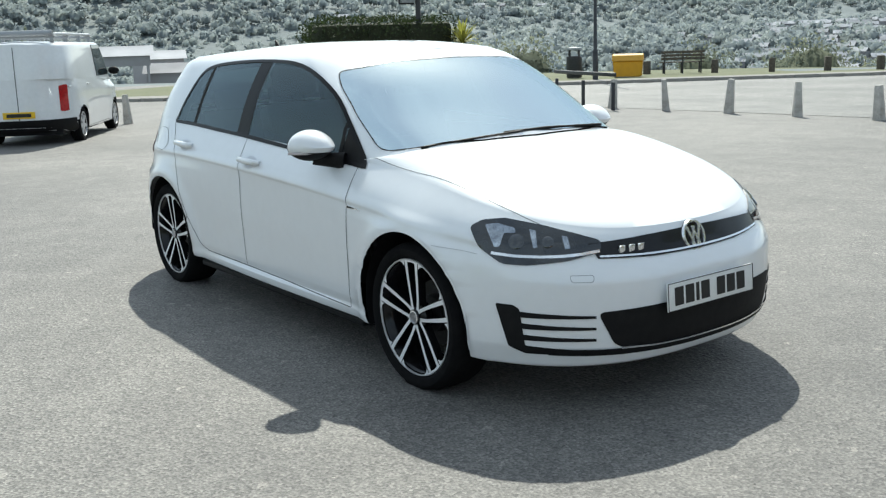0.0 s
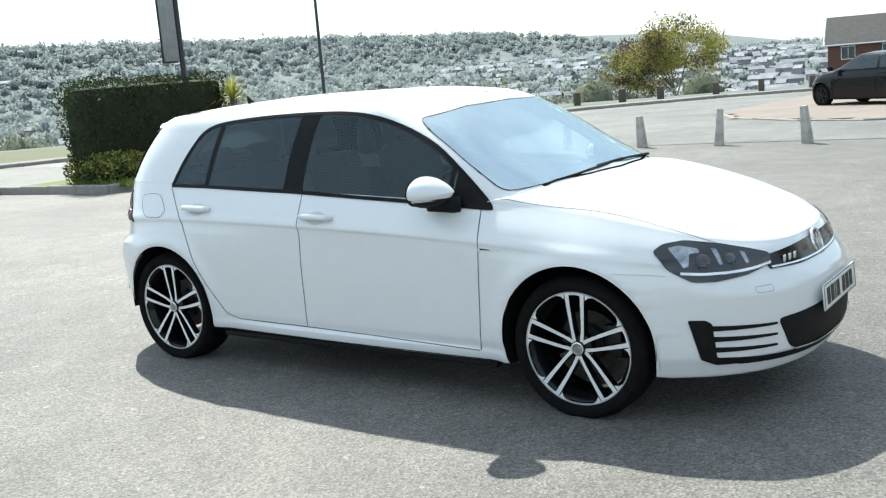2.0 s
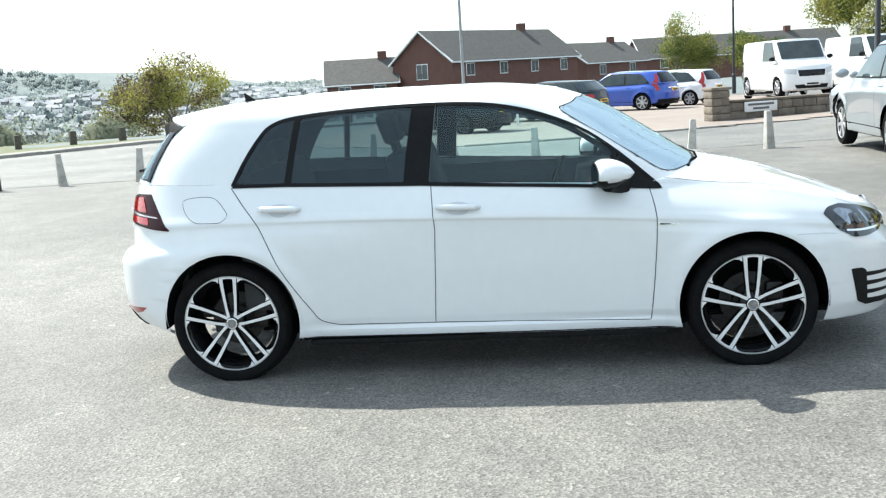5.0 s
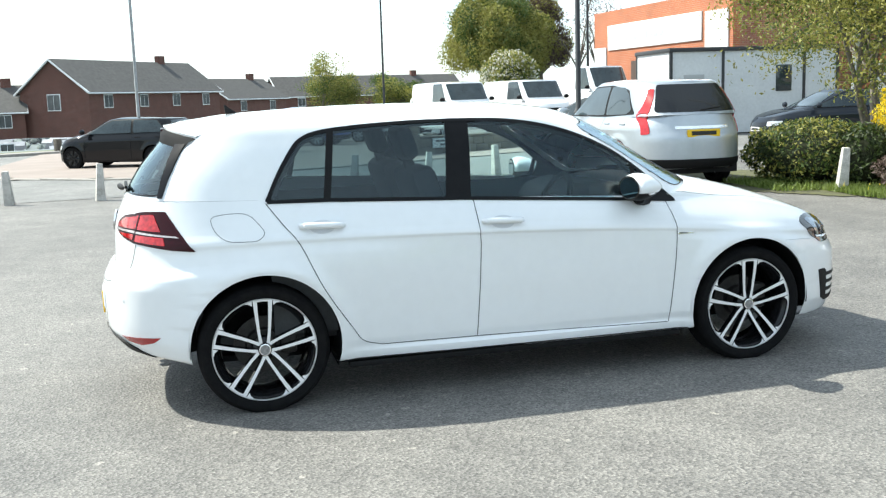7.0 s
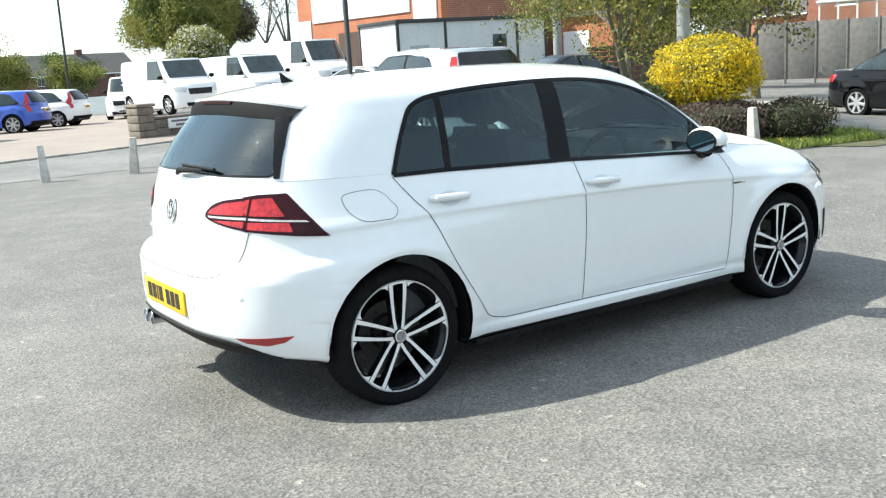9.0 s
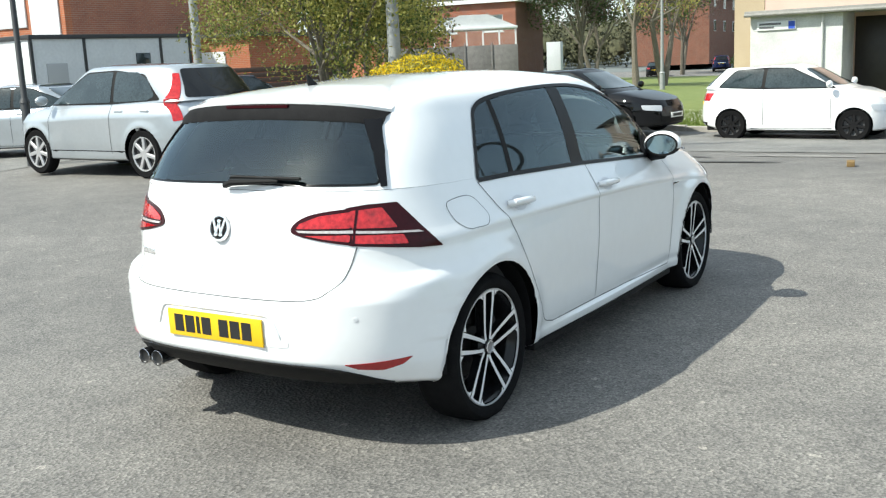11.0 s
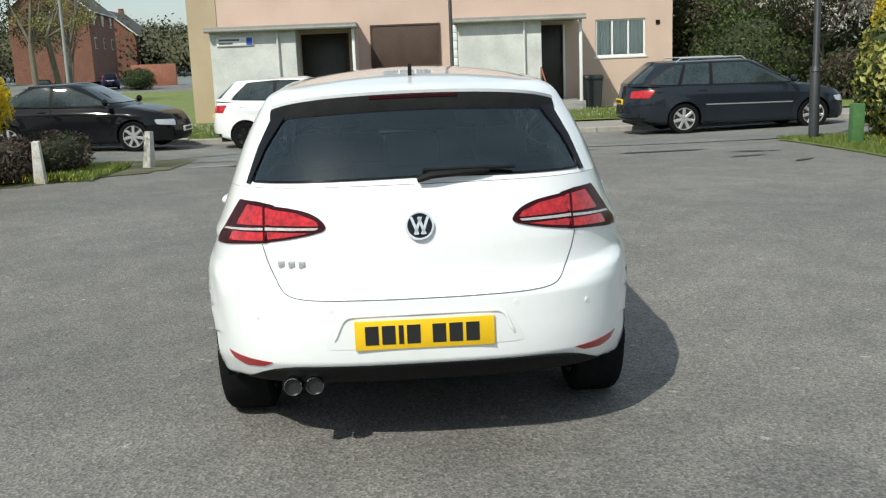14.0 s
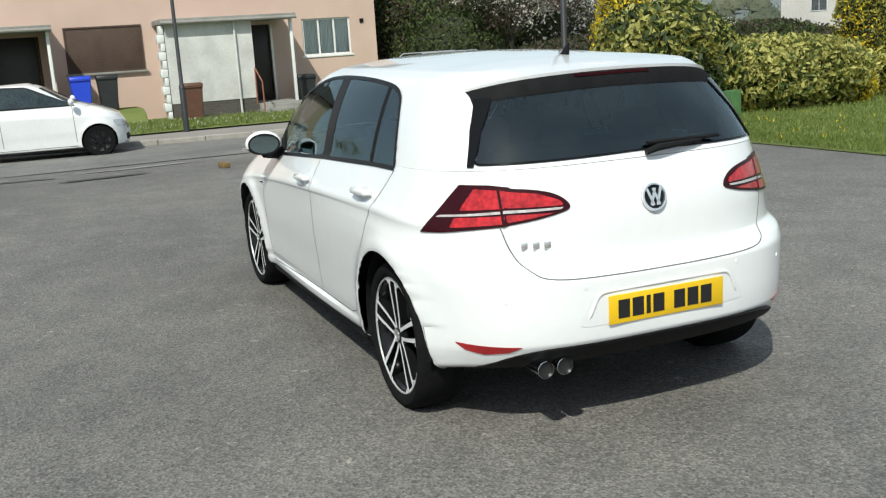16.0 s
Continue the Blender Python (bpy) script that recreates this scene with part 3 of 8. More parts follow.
    bmesh.ops.transform(low, matrix=root, verts=low.verts)
    mirror = part("door_mirror", m, WHITE, hatch, "white door mirror housing")
    part("mirror_base", low, BLACK, mirror, "black mirror underside")
    arm = bmesh.new()
    add_tube(arm, [(0.63, sgn * 0.89, 0.932), (0.67, sgn * 0.82, 0.918), (0.72, sgn * 0.775, 0.912)], [0.034, 0.034, 0.040], 12)
    part("mirror_arm", arm, BLACK, mirror)
    ind = bmesh.new()
    add_tube(ind, [root @ Vector((0.105 - 0.115 * t * t * 0.9, sgn * (0.02 + 0.105 * t), -0.025)) for t in (0, 0.35, 0.7, 0.95)], 0.006, 8)
    part("indicator", ind, CLEARLENS, mirror, "clear mirror indicator")
    gl = bmesh.new()
    bmesh.ops.create_circle(gl, cap_ends=True, segments=28, radius=1)
    for v in gl.verts:
        v.co = root @ Vector((-0.0330, v.co.x * 0.082, v.co.y * 0.053))
    part("mirror_glass", gl, surf("mirror", (0.26, 0.34, 0.37), None, rough=0.02, metal=1.0), mirror, smooth=False)
    rim = bmesh.new()
    bmesh.ops.create_circle(rim, cap_ends=True, segments=28, radius=1)
    for v in rim.verts:
        v.co = root @ Vector((-0.0315, v.co.x * 0.093, v.co.y * 0.062))
    part("mirror_rim", rim, BLACK, mirror, smooth=False)


def pane(name, poly, view, material, label=""):
    part(name, skin.patch(poly, view, 0.0015, 0.028, 0.0), material, hatch, label, sharp=80)


W_BACK = [p for p in W_SIDE[:W_SIDE.index((-0.97, 1.0))] if p[0] < -0.29 and p[1] > 1.0] + [(-0.29, 1.3565), (-0.29, 0.9725), (-0.97, 1.0)]
W_FORE = [(-0.288, 0.9725), (-0.288, 1.3565)] + [p for p in W_SIDE[:W_SIDE.index((-0.97, 1.0))] if p[0] > -0.288 and p[1] > 0.86 and p != (0.43, 0.928) and p != (-0.28, 0.972)] + [(0.43, 0.928)]
for sgn, view in ((-1, "right"), (1, "left")):
    cut_out(car_up, W_SIDE, "y", lambda f, s=sgn: f.calc_center_median().y * s > 0.3).free()
    pane("rear_door_window", W_BACK, view, TINT, "dark privacy glass")
    pane("front_door_window", W_FORE, view, CLEAR)
cut_out(car_up, W_REAR, "x", lambda f: f.calc_center_median().x < -1.4).free()
pane("rear_window", W_REAR, "rear", glass("rear_glass", (0.40, 0.52, 0.54), 1.85, gloss=(0.80, 0.94, 1.0)), "dark tinted rear window")
cut_out(car_up, W_FRONT, "x", lambda f: f.calc_center_median().x > 0.2).free()
pane("windscreen", W_FRONT, "front", SCREEN)
for cx, cz in WELL:
    for sgn in (-1, 1):
        cut_out(car_low, arch(cx, cz, 0.358), "y", lambda f, s=sgn: f.calc_center_median().y * s > 0.5).free()
for view in ("right", "left"):
    side_parts(view)
lining = bmesh.new()
tmp = mesh_of("tmp", car_up.copy(), None)
lining.from_mesh(tmp)
bmesh.ops.delete(lining, geom=[f for f in lining.faces if f.calc_center_median().z < 0.94], context="FACES")
for v in lining.verts:
    v.co = Vector((-0.45, 0, 0.85)) + (v.co - Vector((-0.45, 0, 0.85))) * 0.955
part("roof_lining", lining, DARK, hatch, "dark cabin lining")
part("upper_body", car_up, WHITE, hatch, sharp=28)
part("lower_body", car_low, WHITE, hatch, sharp=28)

# wheel wells, floor and cabin
for cx, cz in WELL:
    for sgn in (-1, 1):
        bm = lathe([(0.362, sgn * 0.845), (0.360, sgn * 0.82), (0.37, sgn * 0.55), (0.05, sgn * 0.55)], 72)
        bmesh.ops.delete(bm, geom=[f for f in bm.faces if f.calc_center_median().z < (-0.11 if f.calc_center_median().x * cx < 0 else -0.03)], context="FACES")
        bmesh.ops.translate(bm, vec=(cx, 0, cz), verts=bm.verts)
        part("wheel_well", bm, DARK, hatch)
part("underbody", prism([(-1.5, -0.55), (-1.5, 0.55), (-0.95, 0.55), (-0.95, 0.78), (0.95, 0.78), (0.95, 0.55), (1.9, 0.55), (1.9, -0.55), (0.95, -0.55), (0.95, -0.78), (-0.95, -0.78), (-0.95, -0.55)], 0.19, 0.22, "xy"), BLACK, hatch)
part("cabin_tub", prism([(-1.62, 0.88), (-1.62, 0.3), (0.95, 0.3), (1.0, 0.85), (0.96, 0.85), (0.9, 0.34), (-1.58, 0.34), (-1.58, 0.88)], -0.66, 0.66, "xz"), TRIM, hatch)
# unseen plate, added to block sun leaking through the cabin onto the ground
part("bulkhead", box((0.90, -0.74, 0.21), (0.92, 0.74, 0.84)), TRIM, hatch)
for sgn in (-1, 1):
    part("door_card", box((-1.25, sgn * 0.745 - 0.01, 0.35), (0.86, sgn * 0.745 + 0.01, 0.93)), TRIM, hatch)

# rear spoiler: the roof runs on into a lip that dies away into the pillars
sp, us = bmesh.new(), bmesh.new()
tops, unders = [], []
for y in np.linspace(-0.57, 0.57, 45):
    e = abs(y) / 0.57
    zb = 1.348 - 0.022 * e ** 2 - 0.012 * e ** 8
    edge = skin.drop(y, zb, "rear")[0]
    reach = 0.024 * (1 - e ** 6) + 0.004
    zt = zb + 0.026 * (1 - 0.6 * e ** 4)
    xe = edge.x - reach
    z0 = skin.drop(-1.36, y * 0.97, "top")[0].z + 0.001
    row = []
    for k in np.linspace(0, 1, 8):
        x = -1.36 + (xe + 1.36) * k
        z = z0 + (zt - z0) * k ** 1.25
        if x > edge.x + 0.03:
            z = max(z, skin.drop(x, y * (0.97 + 0.03 * k), "top")[0].z + 0.001)
        row.append(Vector((x, y * (0.97 + 0.03 * k), z)))
    row.append(Vector((xe + 0.003, y, zt - 0.012)))
    tops.append([sp.verts.new(p) for p in row])
    low = skin.drop(y, zb - 0.05, "rear")[0]
    unders.append([us.verts.new((xe + 0.0035, y, zt - 0.0115)), us.verts.new(((xe + low.x) / 2 - 0.006, y, (zt + zb - 0.05) / 2 + 0.004)), us.verts.new((low.x - 0.004, y, zb - 0.05))])
for grid, bm in ((tops, sp), (unders, us)):
    for p, q in zip(grid, grid[1:]):
        for i in range(len(p) - 1):
            bm.faces.new((p[i], p[i + 1], q[i + 1], q[i]))
    bmesh.ops.recalc_face_normals(bm, faces=bm.faces)
part("roof_spoiler", sp, WHITE, hatch, "white roof spoiler over the rear window")
part("tailgate_top", skin.patch(rounded([(0.525, 1.285), (0.3, 1.303), (0.0, 1.31), (-0.3, 1.303), (-0.525, 1.285), (-0.50, 1.325), (0.0, 1.352), (0.50, 1.325)], 0.01), "rear", 0.006, 0.03, 0.006), FINBLACK, hatch, "black panel over the rear window")
part("spoiler_underside", us, DARK, hatch, "gloss black spoiler underside")
part("brake_light", box((-1.722, -0.17, 1.346), (-1.70, 0.17, 1.357)), DARK_RED, hatch)
for sgn in (-1, 1):
    fin_ = [(sgn * y, z) for y, z in ((0.642, 1.040), (0.580, 1.17), (0.502, 1.285), (0.455, 1.335), (0.515, 1.327), (0.556, 1.285), (0.612, 1.17), (0.658, 1.040))]
    part("window_fin", skin.patch(fin_, "rear", 0.008, 0.012, 0.014), FINBLACK, hatch, "gloss black fin beside the rear window")
part("rear_window_trim", skin.strip(W_REAR, "rear", 0.009, 0.004, True), FINBLACK, hatch)
part("windscreen_trim", skin.strip(W_FRONT, "front", 0.005, 0.003, True), BLACK, hatch)
wb = bmesh.new()
add_tube(wb, [(-1.940, 0.0, 1.050), (-1.948, -0.05, 1.066), (-1.930, -0.22, 1.072), (-1.922, -0.27, 1.073)], [0.012, 0.015, 0.010, 0.005], 8)
add_tube(wb, [(-1.918, -0.02, 1.083), (-1.905, -0.37, 1.081)], 0.008, 6)
part("rear_wiper", wb, BLACK, hatch, "black rear wiper at rest")
fin = prism([(-1.375, 1.405), (-1.295, 1.412), (-1.355, 1.452), (-1.378, 1.472), (-1.386, 1.472)], -0.008, 0.008, "xz", 0.004)
part("roof_aerial", fin, BLACK, hatch, "black shark-fin roof aerial")

# tail lights
for sgn in (-1, 1):
    view = (-1, sgn)
    outer = corner([(-1.905, 0.590, 0.968), (-1.85, 0.645, 0.978), (-1.745, 0.712, 0.980), (-1.66, 0.765, 0.875), (-1.585, 0.80, 0.796), (-1.70, 0.77, 0.803), (-1.80, 0.70, 0.815), (-1.905, 0.590, 0.828)], -1)
    inner = smooth_line([(sgn * 0.590, 0.968), (sgn * 0.47, 0.955), (sgn * 0.40, 0.936), (sgn * 0.360, 0.908), (sgn * 0.352, 0.882), (sgn * 0.39, 0.866), (sgn * 0.48, 0.846), (sgn * 0.590, 0.828)], 4)
    lamp = part("tail_light", skin.patch(rounded(outer, 0.008), view, 0.005, 0.022, 0.008), DARK_RED, hatch, "red and smoked tail light")
    part("inner_tail_light", skin.patch(inner, "rear", 0.005, 0.022, 0.008), DARK_RED, lamp)
    part("red_lens", skin.patch(rounded(corner([(-1.895, 0.602, 0.892), (-1.895, 0.602, 0.956), (-1.80, 0.68, 0.964), (-1.755, 0.712, 0.885)], -1), 0.008), view, 0.008, 0.02, 0.003), RED, lamp)
    part("red_lens", skin.patch(rounded(corner([(-1.895, 0.602, 0.836), (-1.895, 0.602, 0.866), (-1.74, 0.725, 0.858), (-1.725, 0.735, 0.822)], -1), 0.008), view, 0.008, 0.02, 0.003), RED, lamp)
    part("red_lens", skin.patch(rounded([(sgn * 0.575, 0.893), (sgn * 0.575, 0.954), (sgn * 0.46, 0.940), (sgn * 0.385, 0.912), (sgn * 0.372, 0.893)], 0.012), "rear", 0.008, 0.02, 0.003), RED, lamp)
    part("red_lens", skin.patch(rounded([(sgn * 0.575, 0.840), (sgn * 0.575, 0.868), (sgn * 0.41, 0.868), (sgn * 0.48, 0.855)], 0.008), "rear", 0.008, 0.02, 0.003), RED, lamp)
    part("clear_strip", skin.patch(corner([(-1.898, 0.599, 0.874), (-1.898, 0.599, 0.884), (-1.68, 0.755, 0.866), (-1.665, 0.765, 0.857)], -1), view, 0.009, 0.02, 0.003), CLEARLENS, lamp, "clear reversing strip")
    part("clear_strip", skin.patch([(sgn * 0.580, 0.874), (sgn * 0.580, 0.885), (sgn * 0.376, 0.887), (sgn * 0.385, 0.879)], "rear", 0.009, 0.02, 0.003), CLEARLENS, lamp, "clear reversing strip")
    part("lamp_divider", skin.strip([(sgn * 0.585, 0.970), (sgn * 0.587, 0.826)], "rear", 0.010, 0.0095), DARK_RED, lamp)
    refl = rounded(corner([(-1.955, 0.565, 0.381), (-1.90, 0.68, 0.385), (-1.80, 0.790, 0.392), (-1.83, 0.760, 0.366), (-1.88, 0.70, 0.350), (-1.93, 0.615, 0.360)], -1), 0.006)
    part("rear_reflector", skin.patch(refl, view, 0.003, 0.02, 0.004), surf("dark_reflector", (0.36, 0.006, 0.010), (0.26, 0.005, 0.008), 60, 0.12, coat=1.0), hatch, "red bumper reflector")
# diffuser and exhaust
dif = smooth_line([(0.70, 0.288), (0.66, 0.312), (0.60, 0.342), (0.52, 0.362), (0.40, 0.370), (0.0, 0.372), (-0.40, 0.370), (-0.52, 0.362), (-0.60, 0.342), (-0.66, 0.312), (-0.70, 0.288)], 3) + [(-0.64, 0.283), (0.64, 0.283)]
part("rear_diffuser", skin.patch(dif, "rear", 0.006, 0.04, 0.01), BLACK, hatch, "black lower rear bumper")
part("bumper_lip", skin.strip(smooth_line([(0.58, 0.350), (0.42, 0.372), (0.0, 0.375), (-0.42, 0.372), (-0.58, 0.350)], 4), "rear", 0.008, 0.010), BLACK_GLOSS, hatch)
for y in (0.507, 0.425):
    bm = lathe([(0.0305, 0.06), (0.0305, -0.06), (0.033, -0.066), (0.0345, -0.064), (0.0345, 0.06)], 28)
    bmesh.ops.transform(bm, matrix=Matrix.Translation((-1.945, y, 0.292)) @ pose(0, 0, 0, 0, 0, -90), verts=bm.verts)
    tip = part("exhaust_tip", bm, surf("exhaust_steel", (0.55, 0.55, 0.56), None, rough=0.12, metal=1.0), hatch, "chrome exhaust tip")
    # black disc just inside the mouth paints the pipe's dark interior
    bm = lathe([(0.0302, 0), (0.001, 0.0)], 24)
    bmesh.ops.transform(bm, matrix=Matrix.Translation((-1.997, y, 0.292)) @ pose(0, 0, 0, 0, 0, -90), verts=bm.verts)
    part("exhaust_bore", bm, INK, tip)
# tailgate gap
tg = smooth_line([(0.60, 0.822), (0.575, 0.74), (0.53, 0.665), (0.45, 0.632), (0.2, 0.625), (0.0, 0.624), (-0.2, 0.625), (-0.45, 0.632), (-0.53, 0.665), (-0.575, 0.74), (-0.60, 0.822)], 5)
part("tailgate_gap", skin.strip(tg, "rear", 0.0045), GAP, hatch, "dark shut line of the tailgate")
# flat patch slightly greyer than the body: the plate recess's shade in paint
recess = rounded([(0.385, 0.44), (0.31, 0.572), (-0.31, 0.572), (-0.385, 0.44)], 0.04)
part("plate_recess", skin.patch(recess, "rear", 0.0015, 0.03, 0.0), surf("recess_shade_white", (0.74, 0.75, 0.76), None, rough=0.4, coat=0.5), hatch)


# raised lip added so the uncarved recess gets a shaded edge
lip_ = []
for y, z in rounded([(0.352, 0.44), (0.325, 0.50), (0.295, 0.566), (0.0, 0.570), (-0.295, 0.566), (-0.325, 0.50), (-0.352, 0.44)], 0.05)[5:-5]:
    h, nn = skin.drop(y, z, "rear")
    lip_.append(h + nn * 0.001)
part("plate_surround", tube(lip_, [0.003] + [0.007] * (len(lip_) - 2) + [0.003], 10), WHITE, hatch, "raised white edge round the plate")


def number_plate(x, zc, face, tilt, sheet, parent):
    """A plate with bars of the size of its characters."""
    at = Matrix.Translation((x, 0, zc)) @ pose(0, 0, 0, 0, tilt, 0)
    bm = box((-0.004, -0.26, -0.0555), (0.004, 0.26, 0.0555), 0.0015, at)
    pl = part("number_plate", bm, sheet, parent, "number plate with dark bars")
    y = -0.222 * face
    for i in range(7):
        w = 0.018 if i in (2,) else 0.05
        y0, y1 = y, y + w * face
        bm = box((face * 0.0042, min(y0, y1), -0.036), (face * 0.0056, max(y0, y1), 0.036), 0, at)
        part("bar", bm, INK, pl, smooth=False)
        y = y1 + (0.045 if i == 3 else 0.0125) * face
    for z in (0.0555,):
        bm = bmesh.new()
        for lo, hi in (((-0.26, 0.0525), (0.26, 0.0555)), ((-0.26, -0.0555), (0.26, -0.0525)), ((-0.26, -0.0525), (-0.257, 0.0525)), ((0.257, -0.0525), (0.26, 0.0525))):
            add_box(bm, (face * 0.0042 if face > 0 else -0.0056, lo[0], lo[1]), (0.0056 if face > 0 else -0.0042, hi[0], hi[1]), 0, at)
        if face > 0:
            part("plate_border", bm, INK, pl, smooth=False)
        else:
            bm.free()


number_plate(-2.063, 0.493, -1, -1, YELLOW, hatch)
number_plate(2.186, 0.447, 1, -4, PLATEWHITE, hatch)


def roundel(view, a, b, r, parent):
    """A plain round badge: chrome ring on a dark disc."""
    disc = [(a + r * math.cos(i * math.pi / 16), b + r * math.sin(i * math.pi / 16)) for i in range(32)]
    h, nn = skin.drop(a, b, view)
    q = nn.to_track_quat("Z", "Y").to_matrix().to_4x4()
    bm = lathe([(r, -0.004), (r, 0.006), (0.001, 0.007)], 32, "z")
    bmesh.ops.transform(bm, matrix=Matrix.Translation(h) @ q, verts=bm.verts)
    badge = part("badge", bm, BLACK_GLOSS, parent, "round chrome badge")
    bm = lathe([(r * 0.83, 0.005), (r * 0.86, 0.012), (r * 0.98, 0.012), (r * 1.03, 0.003)], 36, "z")
    bmesh.ops.transform(bm, matrix=Matrix.Translation(h) @ q, verts=bm.verts)
    part("badge_ring", bm, CHROME, badge)
    bm = bmesh.new()
    for px, pz, s in ((-0.36, 0.0, 20), (0.36, 0.0, -20), (-0.13, 0.0, -20), (0.13, 0.0, 20)):
        add_box(bm, (-0.095 * r, -0.64 * r, 0.006), (0.095 * r, 0.64 * r, 0.012), 0, pose(px * r, pz * r, 0, 0, 0, s))
    bmesh.ops.transform(bm, matrix=Matrix.Translation(h) @ q, verts=bm.verts)
    part("badge_bars", bm, CHROME, badge, smooth=False)


roundel("rear", 0, 0.884, 0.054, hatch)
# model badge as plain bars
for i in range(3):
    h, nn = skin.drop(0.527 - 0.04 * i, 0.752, "rear")
    part("badge_bar", box((h.x - 0.006, h.y - 0.014, h.z - 0.014), (h.x + 0.002, h.y + 0.014, h.z + 0.014), 0.003), CHROME, hatch)
for y, z in ((0.63, 0.56), (0.345, 0.592), (-0.345, 0.592), (-0.63, 0.56)):
    h, nn = skin.drop(y, z, "rear")
    bm = lathe([(0.010, -0.003), (0.010, 0.0015), (0.001, 0.002)], 14, "z")
    bmesh.ops.transform(bm, matrix=Matrix.Translation(h) @ nn.to_track_quat("Z", "Y").to_matrix().to_4x4(), verts=bm.verts)
    part("parking_sensor", bm, WHITE, hatch)

# front
grille = [(0.50, 0.668), (0.25, 0.676), (0.0, 0.680), (-0.25, 0.676), (-0.50, 0.668), (-0.475, 0.612), (-0.25, 0.598), (0, 0.594), (0.25, 0.598), (0.475, 0.612)]
part("grille", skin.patch(grille, "front", 0.005, 0.03, 0.01), BLACK_GLOSS, hatch, "black honeycomb grille strip")
part("grille_strip", skin.strip(smooth_line([(0.47, 0.618), (0.25, 0.606), (0, 0.602), (-0.25, 0.606), (-0.47, 0.618)], 4), "front", 0.008, 0.008), CHROME, hatch, "chrome strip along the grille")
roundel("front", 0, 0.642, 0.064, hatch)
for i in range(3):
    h, nn = skin.drop(-0.292 - 0.042 * i, 0.640, "front")
    part("badge_bar", box((h.x + 0.004, h.y - 0.015, h.z - 0.014), (h.x + 0.012, h.y + 0.015, h.z + 0.014), 0.003), CHROME, hatch)
intake = rounded([(0.52, 0.418), (0.0, 0.428), (-0.52, 0.418), (-0.455, 0.285), (-0.40, 0.268), (0, 0.255), (0.40, 0.268), (0.455, 0.285)], 0.03)
part("lower_intake", skin.patch(intake, "front", 0.004, 0.03, 0.008), BLACK, hatch, "black honeycomb lower intake")
slot = smooth_line([(0.66, 0.268), (0.42, 0.256), (0, 0.246), (-0.42, 0.256), (-0.66, 0.268)], 4)
part("front_splitter", skin.strip(slot, "front", 0.030, 0.005), BLACK, hatch, "black slot above the bumper's lower lip")
blade = smooth_line([(0.43, 0.275), (0.25, 0.266), (0, 0.262), (-0.25, 0.266), (-0.43, 0.275)], 4)
part("intake_blade", skin.strip(blade, "front", 0.008, 0.012), CHROME, hatch, "bright blade under the intake")
